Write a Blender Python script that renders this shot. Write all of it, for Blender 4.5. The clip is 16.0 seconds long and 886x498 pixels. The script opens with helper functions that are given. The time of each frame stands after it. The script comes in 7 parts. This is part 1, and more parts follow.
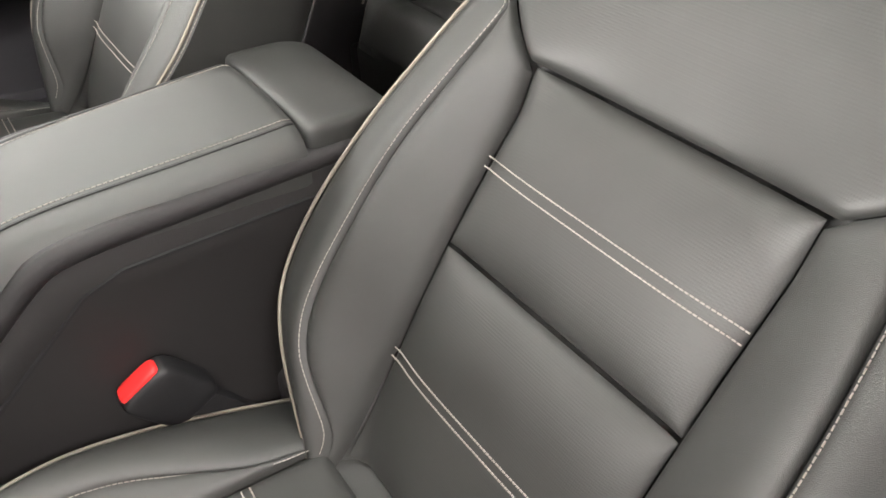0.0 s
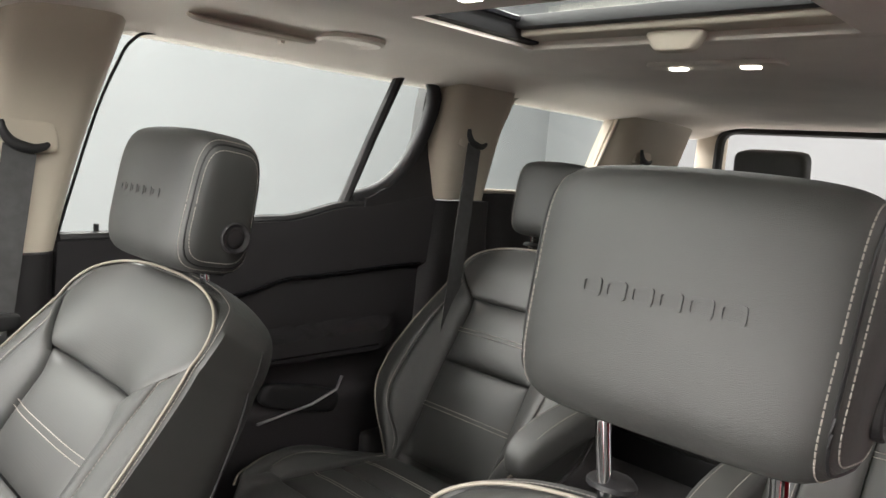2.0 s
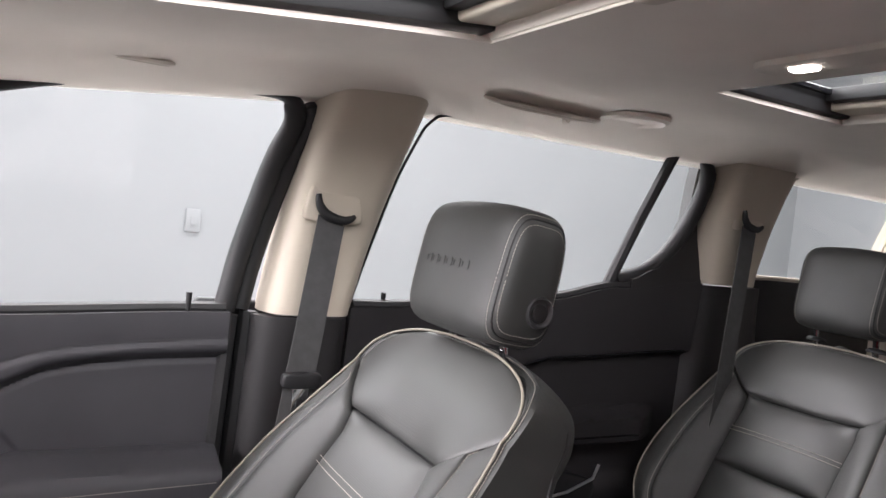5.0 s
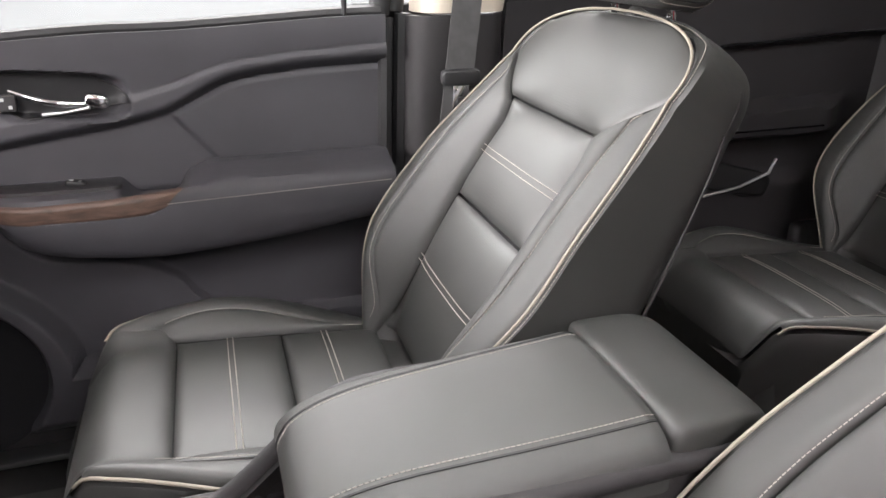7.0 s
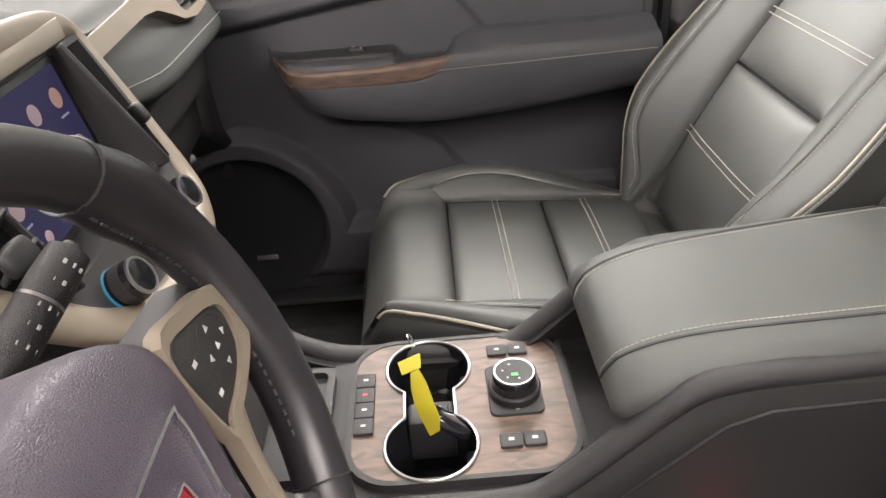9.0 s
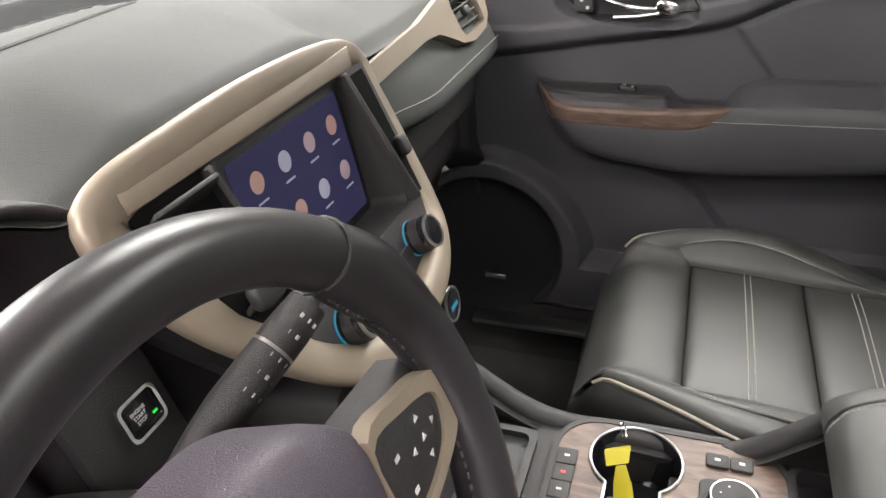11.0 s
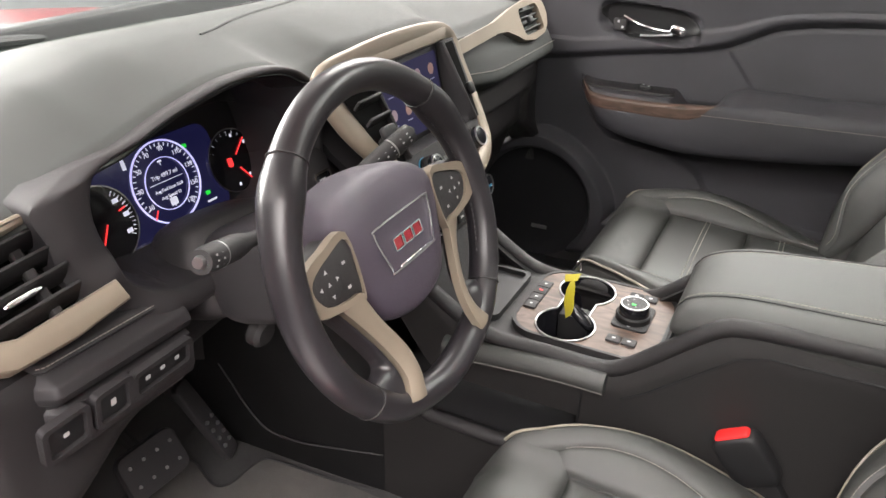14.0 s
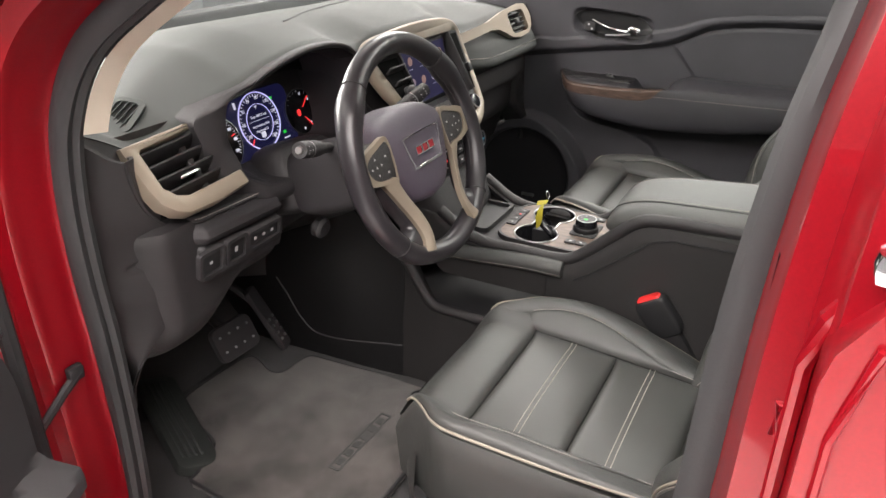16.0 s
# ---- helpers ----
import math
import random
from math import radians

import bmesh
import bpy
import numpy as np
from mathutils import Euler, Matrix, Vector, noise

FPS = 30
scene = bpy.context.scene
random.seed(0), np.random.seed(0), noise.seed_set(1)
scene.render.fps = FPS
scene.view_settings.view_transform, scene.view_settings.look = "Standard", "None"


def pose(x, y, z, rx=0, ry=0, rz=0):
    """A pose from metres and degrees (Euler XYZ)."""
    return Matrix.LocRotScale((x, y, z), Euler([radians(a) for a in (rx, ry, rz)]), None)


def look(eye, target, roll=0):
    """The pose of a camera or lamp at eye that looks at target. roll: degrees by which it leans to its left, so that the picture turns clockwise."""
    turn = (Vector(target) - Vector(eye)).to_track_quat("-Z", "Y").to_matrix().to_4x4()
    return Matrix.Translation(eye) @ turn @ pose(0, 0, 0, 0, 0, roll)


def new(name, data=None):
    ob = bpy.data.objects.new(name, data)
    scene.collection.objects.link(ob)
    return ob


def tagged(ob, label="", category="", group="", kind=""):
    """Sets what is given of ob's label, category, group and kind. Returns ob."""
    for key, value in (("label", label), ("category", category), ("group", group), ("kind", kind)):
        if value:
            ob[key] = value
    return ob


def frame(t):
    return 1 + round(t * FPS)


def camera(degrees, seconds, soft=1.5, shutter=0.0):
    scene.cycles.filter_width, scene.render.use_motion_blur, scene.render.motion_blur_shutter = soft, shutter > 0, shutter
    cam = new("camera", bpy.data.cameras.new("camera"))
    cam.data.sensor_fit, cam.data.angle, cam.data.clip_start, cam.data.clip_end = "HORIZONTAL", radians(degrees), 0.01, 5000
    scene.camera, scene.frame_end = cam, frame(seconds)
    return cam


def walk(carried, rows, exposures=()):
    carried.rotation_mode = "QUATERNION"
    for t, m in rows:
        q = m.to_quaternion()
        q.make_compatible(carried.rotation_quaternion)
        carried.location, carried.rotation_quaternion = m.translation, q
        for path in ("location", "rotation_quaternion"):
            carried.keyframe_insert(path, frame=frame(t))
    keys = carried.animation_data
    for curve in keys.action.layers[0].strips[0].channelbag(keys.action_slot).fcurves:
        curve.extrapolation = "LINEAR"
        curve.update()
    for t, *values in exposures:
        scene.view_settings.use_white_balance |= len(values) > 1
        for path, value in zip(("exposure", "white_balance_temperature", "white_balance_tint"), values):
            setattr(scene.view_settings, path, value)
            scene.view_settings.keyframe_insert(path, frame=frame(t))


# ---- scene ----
cam = camera(62.1, 16.0)
PATH = [
    (0, (-0.65, -0.077, 1.28), (0.623, -0.993, 0.038), 0.2),
    (0.5, (-0.637, -0.097, 1.304), (0.649, -1.238, 0.281), 2.0),
    (1, (-0.624, -0.102, 1.354), (0.668, -1.418, 0.58), 2.7),
    (1.5, (-0.611, -0.091, 1.393), (0.707, -1.506, 0.886), 3.5),
    (2, (-0.594, -0.064, 1.417), (0.784, -1.493, 1.176), 4.9),
    (2.5, (-0.584, -0.039, 1.43), (0.859, -1.425, 1.406), 6.3),
    (3, (-0.573, -0.035, 1.432), (0.955, -1.321, 1.55), 7.7),
    (3.2, (-0.571, -0.025, 1.435), (0.983, -1.274, 1.582), 8.0),
    (5.3, (-0.491, 0.015, 1.388), (1.279, -0.901, 1.213), 5.6),
    (5.5, (-0.488, 0.011, 1.381), (1.289, -0.869, 1.118), 4.9),
    (6, (-0.494, 0.001, 1.35), (1.292, -0.778, 0.899), 3.4),
    (6.5, (-0.503, -0.002, 1.33), (1.274, -0.666, 0.695), 1.6),
    (7, (-0.514, 0.008, 1.318), (1.247, -0.546, 0.548), 0.1),
    (7.5, (-0.523, 0.027, 1.303), (1.225, -0.399, 0.429), -1.3),
    (8, (-0.529, 0.053, 1.298), (1.21, -0.233, 0.353), -2.6),
    (8.5, (-0.533, 0.079, 1.297), (1.197, -0.07, 0.304), -3.8),
    (9, (-0.53, 0.112, 1.308), (1.186, 0.109, 0.28), -4.8),
    (9.5, (-0.512, 0.147, 1.319), (1.187, 0.293, 0.274), -5.2),
    (10, (-0.477, 0.149, 1.319), (1.2, 0.494, 0.284), -6.1),
    (10.2, (-0.466, 0.139, 1.324), (1.195, 0.559, 0.292), -6.3),
    (12.3, (-0.585, 0.109, 1.356), (1.012, 0.852, 0.409), -0.0),
    (12.5, (-0.625, 0.097, 1.36), (0.977, 0.842, 0.422), 0.1),
    (13, (-0.741, 0.044, 1.374), (0.861, 0.801, 0.446), 0.3),
    (13.5, (-0.835, -0.03, 1.394), (0.758, 0.749, 0.469), 0.5),
    (14, (-0.923, -0.117, 1.402), (0.652, 0.697, 0.476), 0.3),
    (14.5, (-1.03, -0.166, 1.409), (0.545, 0.661, 0.496), 0.1),
    (15, (-1.166, -0.196, 1.413), (0.416, 0.631, 0.511), 0.2),
    (15.5, (-1.25, -0.248, 1.424), (0.338, 0.582, 0.535), 0.3),
    (16, (-1.317, -0.325, 1.429), (0.273, 0.516, 0.553), 0.3),
]
walk(cam, [(t, look(eye, target, roll)) for t, eye, target, roll in PATH],
     [(0.0, 1.14, 6500, 10), (0.5, 1.17, 6550, 10), (1.0, 1.03, 6550, 10), (1.5, 0.9, 6500, 9), (2.5, 0.66, 6350, 10), (3.2, 0.64, 6250, 14), (5.3, 0.66, 6150, 18), (6.0, 0.82, 6130, 19), (6.5, 1.04, 6180, 17),
      (7.0, 1.14, 6280, 15), (8.0, 1.22, 6400, 13), (9.5, 1.18, 6600, 11), (10.2, 1.14, 6550, 10), (12.3, 1.0, 6350, 10), (14.0, 1.05, 6450, 10), (15.0, 1.04, 6500, 10), (16.0, 0.82, 6500, 10)])

# ---- light: unseen area lamps, added round a white booth ----
world = bpy.data.worlds.new("booth_world")
scene.world = world
world.use_nodes = True
world.node_tree.nodes["Background"].inputs[0].default_value = (0.9, 0.95, 1.0, 1)
world.node_tree.nodes["Background"].inputs[1].default_value = 0.3


def added_lamp(x, y, z, sx, sy, watts, rx=0, ry=0, spread=180, tint=(1, 0.95, 0.905)):
    lamp = bpy.data.lights.new("ceiling_panel_light", "AREA")
    lamp.shape, lamp.size, lamp.size_y, lamp.energy, lamp.color = "RECTANGLE", sx, sy, watts, tint
    lamp.spread = radians(spread)
    ob = new("ceiling_panel_light", lamp)
    ob.matrix_world = pose(x, y, z, rx, ry, 0)
    return ob


# low panel ahead, added to light dash and seats through the windscreen
added_lamp(0.0, 4.0, 2.15, 3.6, 1.3, 64, rx=-76, spread=74)
# added west of the open driver's door to light the cabin
added_lamp(-2.35, 0.1, 2.95, 1.4, 4.0, 215, ry=-47, tint=(1, 0.925, 0.89))
# added east, reaches seats and lid through the passenger windows
added_lamp(2.75, 0.4, 3.0, 1.5, 4.4, 215, ry=42)
# added above the sunroofs to brighten the upward faces
added_lamp(0.0, -0.5, 3.4, 1.6, 2.4, 80)
added_lamp(0.0, -4.0, 3.3, 4.0, 1.2, 60)
# added to wash the east wall behind the rear windows
added_lamp(2.3, -2.6, 3.3, 1.2, 3.4, 75)


# ---- materials ----
def mat(name, color, rough=0.5, metal=0.0, bump=0.0, scale=200.0, vary=0.0, vscale=6.0, coat=0.0, emit=None, power=0.0,
        kind="noise", spec=0.5, sheen=0.0, rvary=0.0):
    m = bpy.data.materials.new(name)
    m.use_nodes = True
    nt = m.node_tree
    b = nt.nodes["Principled BSDF"]
    b.inputs["Base Color"].default_value = (*color, 1)
    b.inputs["Roughness"].default_value = rough
    b.inputs["Metallic"].default_value = metal
    b.inputs["Specular IOR Level"].default_value = spec
    b.inputs["Coat Weight"].default_value = coat
    b.inputs["Coat Roughness"].default_value = 0.05
    b.inputs["Sheen Weight"].default_value = sheen
    tc = nt.nodes.new("ShaderNodeTexCoord")
    if vary or rvary:
        n = nt.nodes.new("ShaderNodeTexNoise")
        n.inputs["Scale"].default_value, n.inputs["Detail"].default_value = vscale, 5
        nt.links.new(tc.outputs["Object"], n.inputs["Vector"])
        if vary:
            r = nt.nodes.new("ShaderNodeValToRGB")
            r.color_ramp.elements[0].position, r.color_ramp.elements[1].position = 0.3, 0.7
            r.color_ramp.elements[0].color = (*[c * (1 - vary) for c in color], 1)
            r.color_ramp.elements[1].color = (*[min(1, c * (1 + vary)) for c in color], 1)
            nt.links.new(n.outputs["Fac"], r.inputs["Fac"])
            nt.links.new(r.outputs["Color"], b.inputs["Base Color"])
        if rvary:
            mr = nt.nodes.new("ShaderNodeMapRange")
            mr.inputs["To Min"].default_value, mr.inputs["To Max"].default_value = max(0, rough - rvary), rough + rvary
            nt.links.new(n.outputs["Fac"], mr.inputs["Value"])
            nt.links.new(mr.outputs["Result"], b.inputs["Roughness"])
    if bump:
        bp = nt.nodes.new("ShaderNodeBump")
        bp.inputs["Strength"].default_value, bp.inputs["Distance"].default_value = bump, 0.001
        if kind == "noise":
            t = nt.nodes.new("ShaderNodeTexNoise")
            t.inputs["Scale"].default_value, t.inputs["Detail"].default_value = scale, 4
            out = t.outputs["Fac"]
        else:
            t = nt.nodes.new("ShaderNodeTexVoronoi")
            t.inputs["Scale"].default_value = scale
            t.feature = "F1" if kind == "dots" else "DISTANCE_TO_EDGE"
            if kind == "dots":
                t.inputs["Randomness"].default_value = 0.0
            out = t.outputs["Distance"]
            if kind == "leather":
                mr2 = nt.nodes.new("ShaderNodeMapRange")
                mr2.inputs["From Max"].default_value = 0.18
                nt.links.new(out, mr2.inputs["Value"])
                out = mr2.outputs["Result"]
        nt.links.new(tc.outputs["Object"], t.inputs["Vector"])
        nt.links.new(out, bp.inputs["Height"])
        nt.links.new(bp.outputs["Normal"], b.inputs["Normal"])
    if emit:
        b.inputs["Emission Color"].default_value = (*emit, 1)
        b.inputs["Emission Strength"].default_value = power
    return m


LEATHER = mat("black_leather", (0.0375, 0.0384, 0.0362), 0.48, bump=0.25, scale=900, kind="leather", vary=0.14, vscale=14, rvary=0.08, spec=0.72)
PERF = mat("perforated_leather", (0.0375, 0.0384, 0.0362), 0.51, bump=0.14, scale=560, kind="dots", vary=0.12, vscale=12, rvary=0.07, spec=0.7)
PIPING = mat("ivory_piping", (0.235, 0.212, 0.172), 0.5, bump=0.2, scale=500, vary=0.1)
THREAD = mat("ivory_thread", (0.31, 0.29, 0.26), 0.7, bump=0.3, scale=900)
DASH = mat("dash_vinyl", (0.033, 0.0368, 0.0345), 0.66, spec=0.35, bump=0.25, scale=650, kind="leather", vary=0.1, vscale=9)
TRIM = mat("black_grained_plastic", (0.0205, 0.0190, 0.0200), 0.5, bump=0.35, scale=700, kind="leather", vary=0.12, vscale=8, rvary=0.05)
TRIM_SOFT = mat("black_soft_plastic", (0.0240, 0.0222, 0.0240), 0.55, bump=0.3, scale=600, kind="leather", vary=0.12, vscale=7, rvary=0.06)
# kept lighter than TRIM_SOFT of the other doors: light put into the colour
DOORTRIM = mat("lightened_door_vinyl", (0.0530, 0.0515, 0.0580), 0.52, bump=0.3, scale=600, kind="leather", vary=0.12, vscale=7, rvary=0.06)
# darker copy of TRIM_SOFT: shade on the console walls put into the colour
SIDETRIM = mat("shaded_console_plastic", (0.0150, 0.0140, 0.0140), 0.5, bump=0.35, scale=700, kind="leather", vary=0.12, vscale=8, rvary=0.06)
DARK = mat("deep_black_plastic", (0.012, 0.012, 0.013), 0.55, bump=0.2, scale=500, vary=0.15)
# near-black for flat plates that paint the dark depth of the vents
NIGHT = mat("vent_shade_black", (0.006, 0.006, 0.006), 0.9, spec=0.1)
GLOSS = mat("gloss_black_plastic", (0.01, 0.01, 0.012), 0.12)
BEIGE = mat("champagne_satin_trim", (0.2378, 0.1968, 0.1517), 0.42, metal=0.25, bump=0.1, scale=900, vary=0.05, vscale=20)
# darkened to near black: footwell shade on the tunnel painted in
TUNNEL = mat("shaded_tunnel_plastic", (0.006, 0.006, 0.0065), 0.48, bump=0.3, scale=700, kind="leather", vary=0.2, vscale=6)
VINYL = mat("cream_roof_plastic", (0.74, 0.68, 0.605), 0.6, bump=0.2, scale=600, vary=0.05, vscale=5)
GRILLE = mat("black_speaker_mesh", (0.017, 0.017, 0.019), 0.8, spec=0.2, bump=0.8, scale=420, kind="dots")
CHROME = mat("chrome", (0.8, 0.8, 0.82), 0.08, metal=1.0)
CREAM = mat("cream_pillar_plastic", (0.52, 0.465, 0.38), 0.55, bump=0.2, scale=600, vary=0.05, vscale=5)
LINER = mat("cream_headliner_fabric", (0.78, 0.715, 0.64), 0.95, bump=0.6, scale=900, vary=0.06, vscale=5, sheen=0.2)
CARPET = mat("charcoal_carpet", (0.030, 0.029, 0.029), 0.98, bump=1.0, scale=1500, vary=0.35, vscale=9, sheen=0.15)
RUBBER = mat("black_rubber", (0.02, 0.02, 0.021), 0.6, bump=0.2, scale=300, vary=0.15)
PAINT = mat("red_metallic_paint", (0.225, 0.002, 0.0075), 0.28, metal=0.35, coat=0.55, vary=0.06, vscale=400)
BELT = mat("charcoal_belt_webbing", (0.06, 0.06, 0.06), 0.8, bump=0.8, scale=900, vary=0.15, vscale=60)
RED = mat("red_buckle_plastic", (0.75, 0.03, 0.03), 0.4)
YELLOW = mat("yellow_paper_tag", (0.34, 0.285, 0.010), 0.6, vary=0.05)
# booth white darkened in colour to offset the strong lamps
WHITE = mat("toned_down_booth_white", (0.198, 0.206, 0.211), 0.9, bump=0.1, scale=60, vary=0.03, vscale=1.5)
# far lighter than the walls, so the weakly lit ceiling reads bright
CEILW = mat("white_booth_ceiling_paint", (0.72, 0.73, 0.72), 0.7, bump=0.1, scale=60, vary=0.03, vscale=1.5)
# floor raised to near white as a reflector for the headliner
FLOORM = mat("bounce_booth_floor", (0.80, 0.79, 0.78), 0.4, vary=0.1, vscale=2)
STEEL = mat("brushed_steel", (0.5, 0.5, 0.5), 0.3, metal=1.0, bump=0.1, scale=300)
MARK = mat("white_marking", (0.46, 0.46, 0.46), 0.5)
DOME = mat("dome_lamp_lens", (0.9, 0.88, 0.8), 0.3, emit=(1, 0.93, 0.8), power=6)


def wood_material():
    m = mat("dark_open_pore_wood", (0.10, 0.055, 0.035), 0.5)
    nt = m.node_tree
    b = nt.nodes["Principled BSDF"]
    tc = nt.nodes.new("ShaderNodeTexCoord")
    mp = nt.nodes.new("ShaderNodeMapping")
    mp.inputs["Scale"].default_value = (34, 9, 34)
    n = nt.nodes.new("ShaderNodeTexNoise")
    n.inputs["Scale"].default_value, n.inputs["Detail"].default_value, n.inputs["Distortion"].default_value = 2.2, 8, 1.2
    r = nt.nodes.new("ShaderNodeValToRGB")
    r.color_ramp.elements[0].position, r.color_ramp.elements[1].position = 0.32, 0.72
    r.color_ramp.elements[0].color, r.color_ramp.elements[1].color = (0.046, 0.029, 0.022, 1), (0.150, 0.094, 0.070, 1)
    bp = nt.nodes.new("ShaderNodeBump")
    bp.inputs["Strength"].default_value, bp.inputs["Distance"].default_value = 0.3, 0.0006
    nt.links.new(tc.outputs["Object"], mp.inputs["Vector"])
    nt.links.new(mp.outputs["Vector"], n.inputs["Vector"])
    nt.links.new(n.outputs["Fac"], r.inputs["Fac"])
    nt.links.new(r.outputs["Color"], b.inputs["Base Color"])
    nt.links.new(n.outputs["Fac"], bp.inputs["Height"])
    nt.links.new(bp.outputs["Normal"], b.inputs["Normal"])
    return m


WOOD = wood_material()


def glass_material():
    m = bpy.data.materials.new("clear_window_glass")
    m.use_nodes = True
    nt = m.node_tree
    nt.nodes.remove(nt.nodes["Principled BSDF"])
    out = nt.nodes["Material Output"]
    tr, gl, mix = nt.nodes.new("ShaderNodeBsdfTransparent"), nt.nodes.new("ShaderNodeBsdfGlossy"), nt.nodes.new("ShaderNodeMixShader")
    tr.inputs["Color"].default_value = (0.93, 0.96, 0.95, 1)
    gl.inputs["Roughness"].default_value = 0.02
    lw = nt.nodes.new("ShaderNodeLayerWeight")
    lw.inputs["Blend"].default_value = 0.5
    pw = nt.nodes.new("ShaderNodeMath")
    pw.operation = "POWER"
    pw.inputs[1].default_value = 5.0
    ad = nt.nodes.new("ShaderNodeMath")
    ad.operation = "MULTIPLY_ADD"
    ad.inputs[1].default_value, ad.inputs[2].default_value = 0.5, 0.014
    nt.links.new(lw.outputs["Facing"], pw.inputs[0])
    nt.links.new(pw.outputs["Value"], ad.inputs[0])
    nt.links.new(ad.outputs["Value"], mix.inputs["Fac"])
    nt.links.new(tr.outputs["BSDF"], mix.inputs[1])
    nt.links.new(gl.outputs["BSDF"], mix.inputs[2])
    nt.links.new(mix.outputs["Shader"], out.inputs["Surface"])
    return m


GLASS = glass_material()


# ---- mesh helpers ----
def mesh_of(bm, name, material, smooth=True):
    me = bpy.data.meshes.new(name)
    bmesh.ops.recalc_face_normals(bm, faces=bm.faces)
    bm.to_mesh(me)
    bm.free()
    me.materials.append(material)
    if smooth:
        me.polygons.foreach_set("use_smooth", [True] * len(me.polygons))
        me.set_sharp_from_angle(angle=radians(38))
    return me


def part(name, bm, material, parent=None, label="", smooth=True):
    """One bmesh as one object, under a thing or a part."""
    ob = new(name, mesh_of(bm, name, material, smooth))
    if parent is not None:
        ob.parent = parent
    if label:
        ob["label"] = label
    return ob


def thing(name, label, category, m=Matrix.Identity(4), group="", kind=""):
    ob = new(name)
    ob.empty_display_size = 0.05
    ob.matrix_world = m
    return tagged(ob, label, category, group, kind)


def sheet(f, nu, nv, closed=False, bm=None):
    """A surface f(a, b), a and b from 0 to 1."""
    bm = bm or bmesh.new()
    vs = [[bm.verts.new(f(i / nu, j / nv)) for i in range(nu if closed else nu + 1)] for j in range(nv + 1)]
    n = nu if closed else nu
    for j in range(nv):
        for i in range(n):
            k = (i + 1) % nu if closed else i + 1
            bm.faces.new((vs[j][i], vs[j][k], vs[j + 1][k], vs[j + 1][i]))
    return bm, vs


def cap(bm, ring):
    try:
        bm.faces.new(ring)
    except ValueError:
        pass


def box(cx, cy, cz, sx, sy, sz, bevel=0.004, seg=2, m=None, bm=None):
    """A bevelled box by its centre and size."""
    tmp = bmesh.new()
    bmesh.ops.create_cube(tmp, size=1)
    bmesh.ops.scale(tmp, vec=(sx, sy, sz), verts=tmp.verts)
    if bevel:
        bmesh.ops.bevel(tmp, geom=tmp.edges[:], offset=min(bevel, 0.49 * min(sx, sy, sz)), segments=seg, profile=0.5, affect="EDGES")
    bmesh.ops.transform(tmp, matrix=Matrix.Translation((cx, cy, cz)) @ (m or Matrix.Identity(4)), verts=tmp.verts)
    return tmp if bm is None else merge(bm, tmp)


def merge(bm, other):
    me = bpy.data.meshes.new("tmp")
    other.to_mesh(me)
    other.free()
    bm.from_mesh(me)
    bpy.data.meshes.remove(me)
    return bm


def moved(bm, m):
    bmesh.ops.transform(bm, matrix=m, verts=bm.verts)
    return bm


def tube(points, radius, sides=8, closed=False, bm=None, ends=True):
    """A round bar along points."""
    bm = bm or bmesh.new()
    pts = [Vector(p) for p in points]
    rings, n = [], len(pts)
    up = Vector((0, 0, 1))
    for i, p in enumerate(pts):
        a, b = pts[i - 1] if (i or closed) else p, pts[(i + 1) % n] if (i < n - 1 or closed) else p
        d = (b - a).normalized()
        side = d.cross(up)
        if side.length < 0.05:
            side = d.cross(Vector((1, 0, 0)))
        side.normalize()
        top = side.cross(d)
        r = radius(i / max(1, n - 1)) if callable(radius) else radius
        rings.append([bm.verts.new(p + (side * math.cos(k * 2 * math.pi / sides) + top * math.sin(k * 2 * math.pi / sides)) * r) for k in range(sides)])
    for i in range(n if closed else n - 1):
        r0, r1 = rings[i], rings[(i + 1) % n]
        for k in range(sides):
            bm.faces.new((r0[k], r0[(k + 1) % sides], r1[(k + 1) % sides], r1[k]))
    if not closed and ends:
        cap(bm, rings[0][::-1]), cap(bm, rings[-1])
    return bm


def stitches(points, length=0.0036, gap=0.0012, radius=0.00062, bm=None):
    """A row of thread stitches along points."""
    bm = bm or bmesh.new()
    pts = [Vector(p) for p in points]
    run, start, on, left = [], None, True, length
    for a, b in zip(pts, pts[1:]):
        d, pos = (b - a).length, 0.0
        while d - pos > 1e-6:
            step = min(left, d - pos)
            p, q = a.lerp(b, pos / d), a.lerp(b, (pos + step) / d)
            if on:
                start = start or p
                run = [start, q]
            pos += step
            left -= step
            if left < 1e-6:
                if on and (run[1] - run[0]).length > 0.001:
                    tube(run, radius, 4, bm=bm)
                on, start = not on, None
                left = length if on else gap
    return bm


def lathe(profile, sides=32, bm=None):
    """A turned form round z by (radius, height) pairs."""
    bm = bm or bmesh.new()
    rings = [[bm.verts.new((r * math.cos(k * 2 * math.pi / sides), r * math.sin(k * 2 * math.pi / sides), h)) for k in range(sides)] for r, h in profile]
    for r0, r1 in zip(rings, rings[1:]):
        for k in range(sides):
            bm.faces.new((r0[k], r0[(k + 1) % sides], r1[(k + 1) % sides], r1[k]))
    cap(bm, rings[0][::-1]), cap(bm, rings[-1])
    return bm


